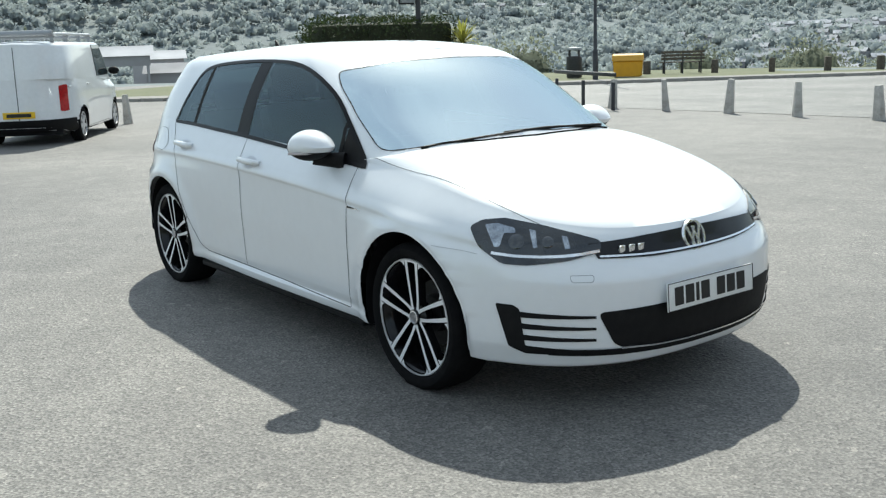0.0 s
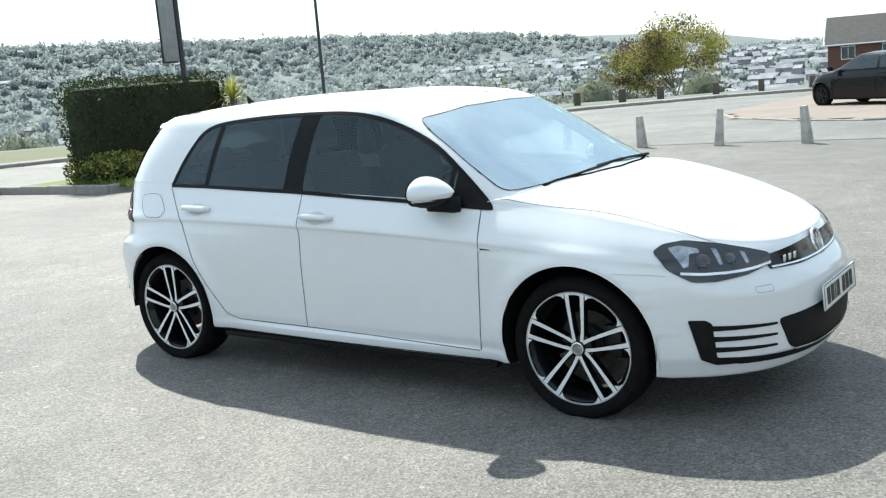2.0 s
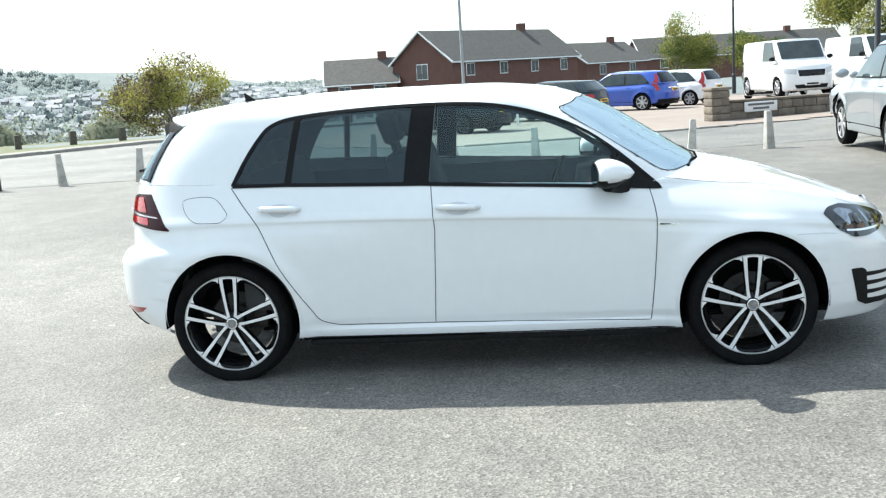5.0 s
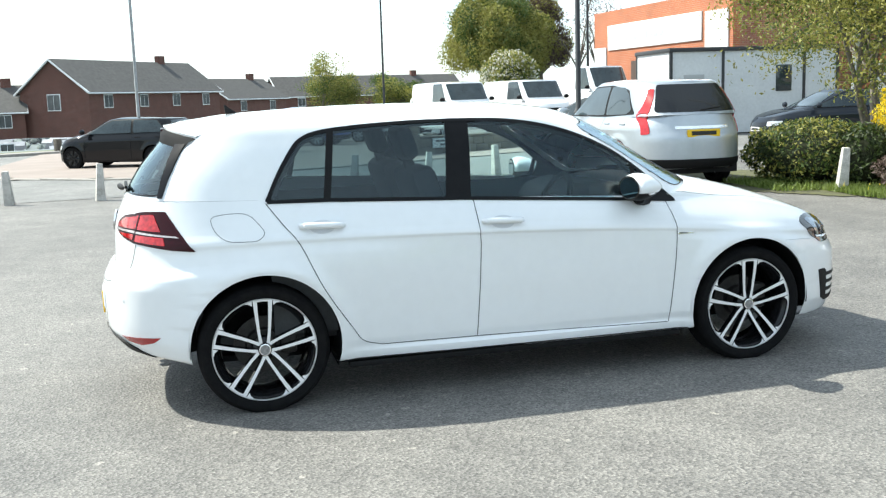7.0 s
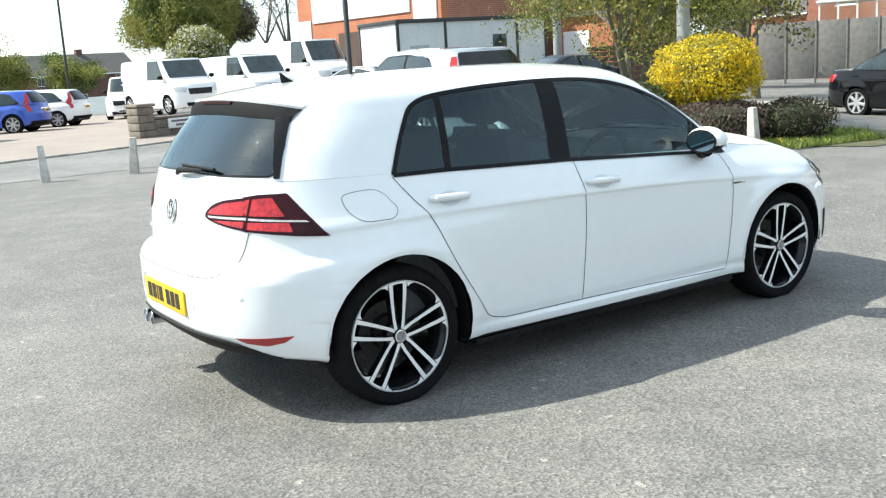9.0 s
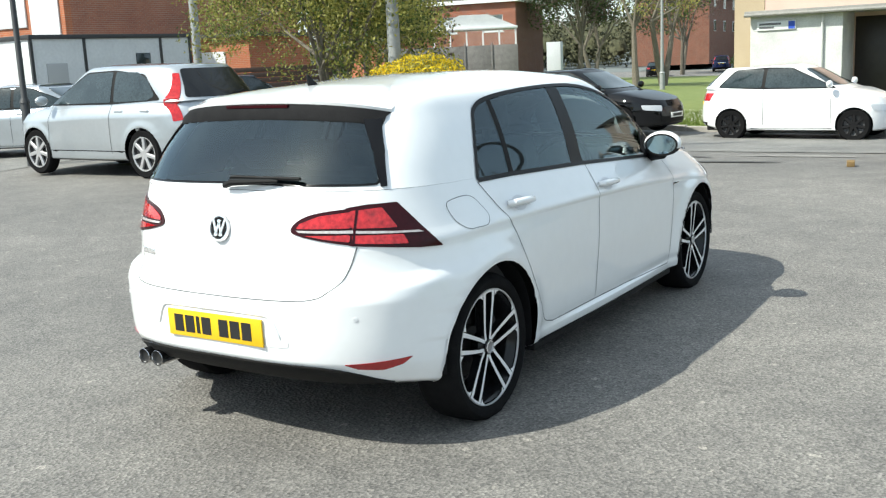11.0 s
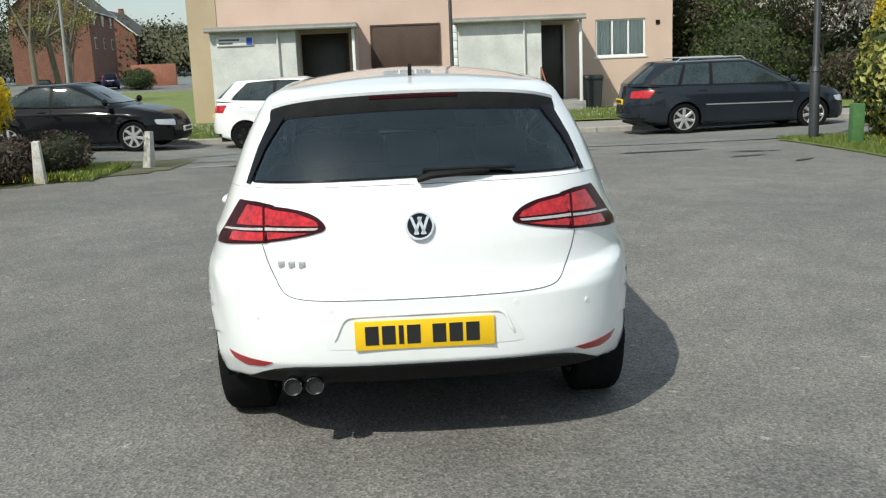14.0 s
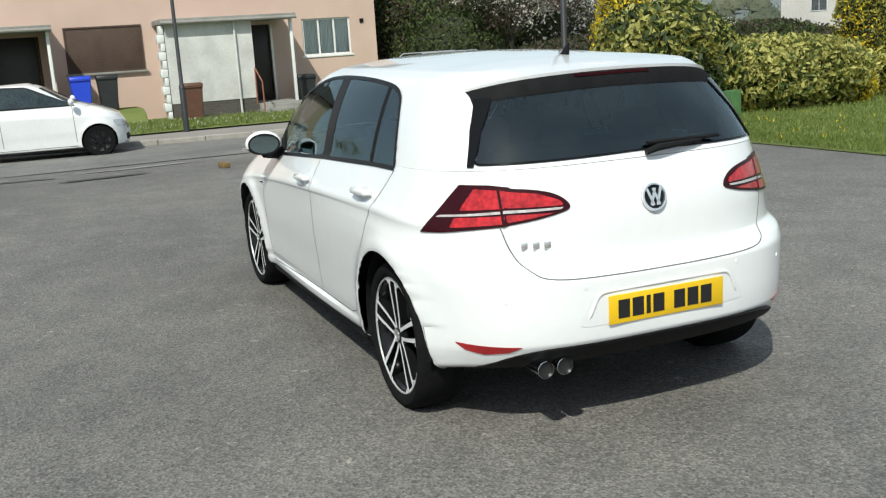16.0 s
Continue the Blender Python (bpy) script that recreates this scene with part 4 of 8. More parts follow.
for sgn in (-1, 1):
    view = (1, sgn)
    duct = part("brake_duct", skin.patch(rounded(corner([(1.812, 0.805, 0.452), (1.865, 0.765, 0.450), (1.885, 0.748, 0.435), (1.90, 0.735, 0.290), (2.03, 0.53, 0.270), (2.03, 0.53, 0.254), (1.90, 0.735, 0.258), (1.85, 0.775, 0.285)], 1), 0.008), view, 0.004, 0.025, 0.006), BLACK, hatch, "black slatted brake duct")
    for z0 in (0.415, 0.370, 0.325):
        part("slat_gap", skin.patch(corner([(1.878, 0.755, z0 + 0.010), (2.045, 0.50, z0 - 0.010), (2.045, 0.50, z0 - 0.019), (1.878, 0.755, z0 - 0.012)], 1), view, 0.004, 0.025, 0.006), BLACK, duct)
    h1 = rounded(corner([(1.640, 0.778, 0.730), (1.70, 0.765, 0.755), (1.80, 0.74, 0.762), (1.92, 0.66, 0.737), (2.0, 0.56, 0.704), (2.052, 0.482, 0.676), (2.05, 0.485, 0.634), (1.99, 0.59, 0.612), (1.88, 0.70, 0.600), (1.80, 0.755, 0.604), (1.71, 0.785, 0.655)], 1), 0.018)
    lamp = part("headlight", skin.patch(h1, view, 0.005, 0.02, 0.015), surf("lamp_glass", (0.008, 0.010, 0.014), (0.022, 0.027, 0.034), 30, 0.05, coat=0.6), hatch, "dark projector headlight")
    part("daylight_strip", skin.strip(smooth_line(corner([(1.76, 0.772, 0.640), (1.86, 0.715, 0.630), (1.97, 0.61, 0.628), (2.05, 0.49, 0.640)], 1), 4), view, 0.011, 0.009), CHROME, lamp, "chrome light strip")
    chrome_ = surf("lamp_chrome", (0.50, 0.53, 0.57), (0.16, 0.18, 0.21), 35, 0.12, metal=1.0)
    part("lamp_eyebrow", skin.patch(rounded(corner([(1.712, 0.762, 0.738), (1.765, 0.748, 0.744), (1.835, 0.722, 0.728), (1.842, 0.722, 0.712), (1.80, 0.745, 0.712), (1.792, 0.755, 0.668), (1.772, 0.765, 0.664)], 1), 0.006), view, 0.0065, 0.012, 0.002), chrome_, lamp, "bright hooked lamp blade")
    for qx, qy, qz, qr in ((1.845, 0.722, 0.684, 0.030), (1.935, 0.645, 0.680, 0.024)):
        h, nn = skin.drop((-qx + qy) / math.sqrt(2), qz, view)
        bm = lathe([(qr, 0.005), (qr * 0.75, 0.009), (0.001, 0.011)], 24, "z")
        bmesh.ops.transform(bm, matrix=Matrix.Translation(h) @ nn.to_track_quat("Z", "Y").to_matrix().to_4x4(), verts=bm.verts)
        part("projector_lens", bm, surf("lamp_lens", (0.02, 0.024, 0.03), None, rough=0.04, coat=1.0), lamp, "dark projector lens")
    for q in (((1.885, 0.695, 0.724), (1.902, 0.678, 0.719), (1.908, 0.672, 0.664), (1.897, 0.683, 0.662)), ((1.968, 0.607, 0.700), (1.982, 0.590, 0.695), (1.990, 0.582, 0.656), (1.978, 0.597, 0.654))):
        part("reflector", skin.patch(rounded(corner(list(q), 1), 0.003), view, 0.0065, 0.012, 0.002), chrome_, lamp, "slim bright lamp blade")
    h, nn = skin.drop(sgn * 0.66, 0.48, "front")
    bm = lathe([(0.010, -0.003), (0.010, 0.0015), (0.001, 0.002)], 14, "z")
    bmesh.ops.transform(bm, matrix=Matrix.Translation(h) @ nn.to_track_quat("Z", "Y").to_matrix().to_4x4(), verts=bm.verts)
    part("parking_sensor", bm, WHITE, hatch)
    cap = rounded([(sgn * 0.60, 0.562), (sgn * 0.52, 0.560), (sgn * 0.53, 0.535), (sgn * 0.60, 0.538)], 0.01)
    part("washer_gap", skin.strip(cap, "front", 0.0025, 0.001, True), surf("fine_gap", (0.34, 0.35, 0.36), None, rough=0.9), hatch)
    edge = smooth_line([(0.90, sgn * 0.745), (1.2, sgn * 0.735), (1.5, sgn * 0.705), (1.75, sgn * 0.66), (1.92, sgn * 0.58)], 5)
    part("bonnet_gap", skin.strip(edge, "top", 0.0028), GAP, hatch)
wip = bmesh.new()
add_tube(wip, [(1.09, 0.50, 1.0), (1.115, 0.1, 1.016), (1.11, -0.15, 1.012)], 0.007, 6)
add_tube(wip, [(1.12, -0.05, 1.012), (1.11, -0.35, 0.998), (1.055, -0.57, 0.978)], 0.007, 6)
part("wipers", wip, BLACK, hatch, "black windscreen wipers at rest")
cowl = [(1.045, -0.58), (1.13, -0.3), (1.158, 0.0), (1.13, 0.3), (1.045, 0.58), (1.055, 0.58), (1.142, 0.3), (1.17, 0.0), (1.142, -0.3), (1.055, -0.58)]
part("cowl", skin.patch(cowl, "top", 0.004, 0.04, 0.01), surf("cowl_matt", (0.008, 0.008, 0.008), (0.014, 0.014, 0.014), 20, 0.95, spec=0.0), hatch)


# wheels
def wheel(cx, sgn):
    w = new("wheel")
    w.parent = hatch
    w["label"] = "black and polished five twin-spoke alloy wheel"
    f = lambda bm: (bmesh.ops.transform(bm, matrix=Matrix.Translation((cx, 0, 0.305)) @ Matrix.Diagonal((1, sgn, 1, 1)), verts=bm.verts), bmesh.ops.recalc_face_normals(bm, faces=bm.faces), bm)[2]
    rubber = lathe([(0.240, 0.66), (0.25, 0.655), (0.285, 0.650), (0.308, 0.662), (0.316, 0.685), (0.318, 0.75), (0.316, 0.815), (0.308, 0.842), (0.292, 0.856), (0.272, 0.857), (0.257, 0.848), (0.250, 0.838)], 96)
    for v in rubber.verts:  # the tread stands flat on the ground
        if v.co.z < -0.302:
            v.co.z = -0.302 - (-0.302 - v.co.z) * 0.12
            v.co.y += 0.006 if v.co.y > 0.80 else 0
    part("tyre", f(rubber), TYRE, w)
    part("rim", f(lathe([(0.236, 0.655), (0.214, 0.66), (0.205, 0.74), (0.216, 0.80), (0.232, 0.828), (0.239, 0.835)], 64)), BLACK_GLOSS, w)
    part("rim_flange", f(lathe([(0.2435, 0.838), (0.2450, 0.845), (0.2495, 0.845), (0.2515, 0.838)], 96)), surf("grey_alloy", (0.55, 0.55, 0.56), None, rough=0.35, metal=0.4), w)
    part("brake_disc", f(lathe([(0.140, 0.70), (0.140, 0.715), (0.085, 0.716), (0.08, 0.75), (0.001, 0.75)], 40)), BRAKE, w)
    part("caliper", f(box((0.08, 0.69, -0.05), (0.165, 0.75, 0.09), 0.015)), BRAKE, w)
    part("hub", f(lathe([(0.060, 0.78), (0.056, 0.812), (0.045, 0.822), (0.034, 0.826), (0.033, 0.836), (0.001, 0.838)], 32)), BLACK_GLOSS, w)
    part("centre_cap", f(lathe([(0.024, 0.8385), (0.001, 0.8395)], 28)), surf("cap_grey", (0.12, 0.12, 0.125), (0.40, 0.40, 0.41), 90, 0.3, metal=0.5), w)
    part("cap_ring", f(lathe([(0.028, 0.836), (0.029, 0.841), (0.024, 0.842), (0.0235, 0.838)], 28)), CHROME, w)
    for k in range(5):
        for s in (-1, 1):
            back, face = bmesh.new(), bmesh.new()
            a = math.radians(90 + 72 * k)
            rad = Vector((math.cos(a), 0, math.sin(a)))
            tan = Vector((-math.sin(a), 0, math.cos(a))) * s
            rows = []
            for r, off, half, y in ((0.026, 0.0165, 0.0100, 0.828), (0.075, 0.0240, 0.0086, 0.830), (0.13, 0.0290, 0.0092, 0.834), (0.19, 0.0335, 0.0102, 0.839), (0.225, 0.0355, 0.0110, 0.841), (0.2435, 0.0365, 0.0120, 0.841)):
                c = rad * r + tan * off
                rows.append((c - tan * half, c + tan * half, y))
            for bm_, depth, inset in ((back, 0.035, 0.0), (face, 0.0, 0.0015)):
                lines = []
                for p, q, y in rows:
                    t = (q - p).normalized() * inset
                    up = Vector((0, y + (0.002 if bm_ is face else 0), 0))
                    if bm_ is face:
                        lines.append([bm_.verts.new(p + t + up), bm_.verts.new(q - t + up)])
                    else:
                        dn = Vector((0, y - depth, 0))
                        lines.append([bm_.verts.new(p - t * 3 + dn), bm_.verts.new(p + up), bm_.verts.new(q + up), bm_.verts.new(q + t * 3 + dn)])
                for u, v in zip(lines, lines[1:]):
                    for i in range(len(u) - 1):
                        bm_.faces.new((u[i], u[i + 1], v[i + 1], v[i]))
            part("spoke", f(back), BLACK_GLOSS, w, "gloss black spoke", smooth=False)
            part("spoke_face", f(face), ALLOY, w, "machined spoke face", smooth=False)
            web = bmesh.new()
            ring = [(0.2455, 0.050), (0.2455, 0.066), (0.2455, 0.084), (0.2425, 0.083), (0.236, 0.066), (0.221, 0.050)]
            pts = [web.verts.new(rad * math.sqrt(r * r - o * o) + tan * o + Vector((0, 0.8425, 0))) for r, o in ring]
            web.faces.new(pts)
            part("rim_web", f(web), ALLOY, w, "machined web beside a spoke", smooth=False)
        bridge = bmesh.new()
        pts = [bridge.verts.new(rad * math.sqrt(r * r - o * o) + tan * o + Vector((0, 0.8425, 0))) for r, o in ((0.2455, -0.026), (0.2455, 0), (0.2455, 0.026), (0.2365, 0.026), (0.2375, 0), (0.2365, -0.026))]
        bridge.faces.new(pts)
        part("spoke_bridge", f(bridge), ALLOY, w, smooth=False)
    for k in range(5):
        bm = bmesh.new()
        a = math.radians(90 + 36 + 72 * k)
        add_tube(bm, [(0.058 * math.cos(a), 0.82, 0.058 * math.sin(a)), (0.058 * math.cos(a), 0.829, 0.058 * math.sin(a))], 0.008, 8)
        part("wheel_bolt", f(bm), BRAKE, w)


for cx in (1.316, -1.309):
    for sgn in (-1, 1):
        wheel(cx, sgn)


# cabin
def seat(x, y):
    bm = bmesh.new()
    add_box(bm, (x - 0.25, y - 0.25, 0.42), (x + 0.27, y + 0.25, 0.58), 0.05)
    add_box(bm, (-0.07, -0.24, 0.0), (0.07, 0.24, 0.60), 0.05, pose(x - 0.24, y, 0.55, 0, -18, 0))
    s = part("seat", bm, CLOTH, hatch, "dark cloth seat")
    bm = bmesh.new()
    add_box(bm, (-0.045, -0.13, 0.64), (0.045, 0.13, 0.82), 0.04, pose(x - 0.24, y, 0.55, 0, -18, 0), 3)
    add_tube(bm, [(x - 0.43, y, 1.1), (x - 0.45, y, 1.18)], 0.03, 6)
    part("headrest", bm, CLOTH, s)


for y in (-0.37, 0.37):
    seat(-0.02, y)
bm = bmesh.new()
add_box(bm, (-1.05, -0.63, 0.42), (-0.55, 0.63, 0.58), 0.06)
add_box(bm, (-0.07, -0.63, 0.0), (0.07, 0.63, 0.56), 0.05, pose(-1.08, 0, 0.52, 0, -20, 0))
bench_ = part("rear_seat", bm, CLOTH, hatch, "dark cloth rear bench seat")
for y in (-0.38, 0.0, 0.38):
    part("headrest", box((-0.04, y - 0.12, 0.55), (0.04, y + 0.12, 0.70), 0.035, pose(-1.08, 0, 0.52, 0, -20, 0)), CLOTH, bench_)
part("parcel_shelf", box((-1.80, -0.60, 0.93), (-1.28, 0.60, 0.95), 0.005), TRIM, hatch)
dash = prism([(0.55, 0.60), (0.50, 0.78), (0.56, 0.90), (0.72, 0.945), (0.93, 0.935), (0.93, 0.6)], -0.66, 0.66, "xz", 0.02)
part("dashboard", dash, TRIM, hatch)
part("instrument_hood", box((0.50, -0.55, 0.88), (0.70, -0.20, 0.985), 0.03), TRIM, hatch)
part("centre_screen", box((0.515, -0.11, 0.74), (0.53, 0.11, 0.88), 0.006, pose(0, 0, 0, 0, 0, 0)), BLACK_GLOSS, hatch)
sw = bmesh.new()
at = Matrix.Translation((0.36, -0.37, 0.86)) @ pose(0, 0, 0, 0, -66, 0)
add_tube(sw, [at @ Vector((0.185 * math.cos(a), 0.185 * math.sin(a), 0)) for a in [i * math.pi / 16 for i in range(33)]], 0.016, 8, False)
add_box(sw, (-0.06, -0.075, -0.03), (0.05, 0.075, 0.01), 0.02, at)
add_box(sw, (-0.018, -0.18, -0.015), (0.018, 0.18, 0.0), 0, at)
add_tube(sw, [at @ Vector((0, 0, -0.02)), (0.6, -0.37, 0.78)], 0.03, 8)
part("steering_wheel", sw, BLACK, hatch)
part("rear_view_mirror", box((0.44, -0.12, 1.28), (0.46, 0.12, 1.34), 0.01), BLACK, hatch)
part("boot_floor", box((-1.85, -0.6, 0.55), (-1.25, 0.6, 0.58)), DARK, hatch)

# the panes that face away from the sun let daylight into the cabin
for ob in hatch.children:
    if ob.name.split(".")[0] in ("front_door_window", "rear_door_window") and sum(v.co.y for v in ob.data.vertices) < 0:
        ob.visible_shadow = False


# ---- ground ----
def ease(t):
    t = max(0.0, min(1.0, t))
    return t * t * (3 - 2 * t)


def ground_z(x, y):
    """The car park falls gently on all sides; beyond the road a valley opens to a far hillside."""
    r = math.hypot(x, y)
    th = math.degrees(math.atan2(y, x))
    k = (0.017 - 0.005 * ease((th - 60) / 30)) * (1 - math.exp(-((th - 55) / 18) ** 2))
    z = -k * max(0.0, min(r, 60.0) - 4) - 0.17 * ease((r - 8) / 9) * math.exp(-((th + 5) / 26) ** 4)
    d = -0.55 * x + 0.83 * y
    if d > 44 and y > 0:
        left = ease((-x - 580) / 420)
        z -= 26 * ease((d - 44) / 170)
        z += (24 + 58 * left) * ease((d - 330) / 560) + 5 * math.sin(x * 0.011) * ease((d - 300) / 300)
    if x > 70:
        z += 7 * ease((x - 70) / 250)
    if y < -25 and x > 0:
        z -= 3 * ease((-y - 25) / 40) - 14 * ease((-y - 90) / 200)
    return z


def sheet(name, xs, ys, material, lift=0.0, keep=None, z=ground_z):
    bm = bmesh.new()
    V = {}
    for i, x in enumerate(xs):
        for j, y in enumerate(ys):
            V[i, j] = bm.verts.new((x, y, z(x, y) + lift))
    for i in range(len(xs) - 1):
        for j in range(len(ys) - 1):
            if keep is None or keep((xs[i] + xs[i + 1]) / 2, (ys[j] + ys[j + 1]) / 2):
                bm.faces.new((V[i, j], V[i + 1, j], V[i + 1, j + 1], V[i, j + 1]))
    loose = [v for v in bm.verts if not v.link_faces]
    bmesh.ops.delete(bm, geom=loose, context="VERTS")
    return bm


GRASS = surf("grass", (0.085, 0.125, 0.022), (0.17, 0.195, 0.055), 1.5, 0.9, bump=0.6, fine=60)
# the far land's colour carries painted haze: greyer and bluer than real grass
FIELD = surf("far_land_hazed", (0.115, 0.138, 0.143), (0.175, 0.198, 0.195), 0.012, 0.95, fine=0.12)
ROAD = tarmac("road_tarmac", (0.11, 0.108, 0.106), (0.20, 0.197, 0.19), 0.35)
PAVE = surf("pavement_tarmac", (0.20, 0.185, 0.17), (0.27, 0.25, 0.23), 0.8, 0.9, bump=0.3, fine=70)
PINKPAVE = surf("worn_pink_paving", (0.21, 0.168, 0.148), (0.28, 0.235, 0.207), 0.7, 0.9, bump=0.2, fine=50)
KERB = surf("kerb_stone", (0.24, 0.225, 0.20), (0.36, 0.34, 0.31), 6, 0.9, bump=0.3)
coarse = [-2600, -1800, -1300, -1000, -800, -650, -520, -420, -340, -280, -230, -190, -155, -125, -100, -82, -68]
fine = list(np.linspace(-58, 58, 59))
axis = coarse + fine + [-v for v in coarse[::-1]]
bm = sheet("ground", axis, axis, None)
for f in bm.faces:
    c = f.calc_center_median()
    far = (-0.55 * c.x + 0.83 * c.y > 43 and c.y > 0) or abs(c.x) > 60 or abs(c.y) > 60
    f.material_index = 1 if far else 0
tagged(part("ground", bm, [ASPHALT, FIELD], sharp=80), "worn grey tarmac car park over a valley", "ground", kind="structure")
# road beyond the bollards, a shade lighter, and the patch of road to the flats
FAR_KERB = [(-36, 4.0), (-28.3, 9.6), (-25.6, 15.5), (-21.5, 22.5), (-18.2, 27.5), (-15.2, 32.5), (-11.5, 37.5), (-6, 41), (-1, 43)]
kx, ky = [p[0] for p in FAR_KERB], [p[1] for p in FAR_KERB]
tagged(part("road", sheet("road", list(np.linspace(-28, 9, 60)), list(np.linspace(13.0, 43, 60)), ROAD, 0.006, lambda x, y: y < np.interp(x, kx, ky) - 0.3 and y > 13 + max(0, -x - 11) * -0.6), ROAD), "pale grey worn tarmac road", "road", kind="structure")
tagged(part("road", sheet("road", list(np.linspace(11.5, 17.5, 15)), list(np.linspace(-45, 40, 120)), ROAD, 0.009), ROAD), "dark grey tarmac road before the flats", "road", kind="structure")


def kerb_line(pts, w=0.13, h=0.12, lift=0.0, name="kerb"):
    """A run of kerb stones along a line."""
    bm = bmesh.new()
    for (x0, y0), (x1, y1) in zip(pts, pts[1:]):
        n = max(1, int(math.hypot(x1 - x0, y1 - y0) / 0.92))
        for i in range(n):
            a, b = i / n, (i + 1) / n - 0.008 / math.hypot(x1 - x0, y1 - y0)
            p, q = (x0 + (x1 - x0) * a, y0 + (y1 - y0) * a), (x0 + (x1 - x0) * b, y0 + (y1 - y0) * b)
            ang = math.atan2(q[1] - p[1], q[0] - p[0])
            L = math.hypot(q[0] - p[0], q[1] - p[1])
            zz = ground_z(*p)
            add_box(bm, (0, -w / 2, -0.1), (L, w / 2, h + random.uniform(-0.006, 0.006)), 0.015, pose(p[0], p[1], zz + lift, 0, 0, math.degrees(ang)), 1)
    return tagged(part(name, bm, KERB), "weathered concrete kerb stones", "kerb", kind="structure")


kerb_line(FAR_KERB)
kerb_line([(17.9, 40), (17.9, 6), (17.6, 2.5), (16.6, -4.5), (16.5, -40)])


def strip_land(name, pts, offset, material, label, cat, lift=0.1, kind="structure"):
    """A band of land on the far side of a line."""
    bm = bmesh.new()
    prev = None
    for x, y in pts:
        a = bm.verts.new((x, y, ground_z(x, y) + lift))
        b = bm.verts.new((x + offset[0], y + offset[1], ground_z(x + offset[0], y + offset[1]) + lift))
        if prev:
            bm.faces.new((prev[0], a, b, prev[1]))
        prev = (a, b)
    bmesh.ops.recalc_face_normals(bm, faces=bm.faces)
    if sum(f.normal.z for f in bm.faces) < 0:
        bmesh.ops.reverse_faces(bm, faces=bm.faces)
    return tagged(part(name, bm, material), label, cat, kind=kind)


strip_land("pavement", FAR_KERB, (-1.3, 1.9), PAVE, "grey tarmac pavement along the road", "pavement")
strip_land("verge", [(x - 1.3, y + 1.9) for x, y in FAR_KERB], (-9, 13), surf("rough_grass", (0.075, 0.09, 0.035), (0.135, 0.135, 0.065), 1.2, 0.9, bump=0.5, fine=50), "rough grass verge above the valley", "grass", 0.09)
tagged(part("pavement", sheet("pavement", list(np.linspace(16.5, 19.6, 36)), list(np.linspace(-40, 3.0, 110)), PAVE, 0.10, lambda x, y: x > np.interp(y, (-40, -4.5, 2.5, 3), (16.5, 16.6, 17.6, 17.65))), PAVE), "grey tarmac pavement before the flats", "pavement", kind="structure")
tagged(part("lawn", sheet("lawn", list(np.linspace(19.4, 40, 21)), list(np.linspace(-40, 3.0, 40)), GRASS, 0.14), GRASS), "short front lawn with daisies", "lawn", kind="structure")
tagged(part("verge", sheet("verge", list(np.linspace(18.0, 84, 48)), list(np.linspace(3.0, 48, 52)), GRASS, 0.11, lambda x, y: y < 8.5 + 0.62 * (x - 18)), GRASS), "mown grass verge beside the side road", "grass", kind="structure")
tagged(part("road", sheet("road", list(np.linspace(84, 101, 10)), list(np.linspace(4, 60, 30)), ROAD, 0.05), ROAD), "grey tarmac side road", "road", kind="structure")
# forecourt for the parked row
tagged(part("forecourt", sheet("forecourt", list(np.linspace(-7, 12, 39)), list(np.linspace(17.5, 52, 60)), PINKPAVE, 0.03, lambda x, y: y > np.interp(x, (-7, -5.4, -1.6, 2.06, 5.1, 12), (24, 20.8, 17.9, 18.9, 20.2, 22))), PINKPAVE), "worn pinkish paved parking forecourt", "pavement", kind="structure")
kerb_line([(-7, 23.9), (-5.4, 20.7), (-3.2, 18.6), (-1.6, 17.8), (0.2, 18.1), (2.06, 18.8), (5.1, 20.1)], h=0.05)


xs, ys = list(np.linspace(-1.5, 11.2, 30)), list(np.linspace(-40, -6.5, 60))
tagged(part("lawn", sheet("lawn", xs, ys, GRASS, 0.010, lambda x, y: y < -6.55 + 0.06 * math.sin(x * 1.7) + 0.10 * max(0, 4 - x) * 0.6), GRASS), "bright mown lawn beside the car park", "lawn", kind="structure")


# ---- plants ----
def leaf_mat(name, a, b, vary=0.35):
    return surf(name, a, b, 3.0, 0.6, bump=0.0, vary=vary, thin=0.4)


BARK = surf("bark", (0.10, 0.085, 0.065), (0.20, 0.175, 0.14), 9, 0.95, bump=0.6)


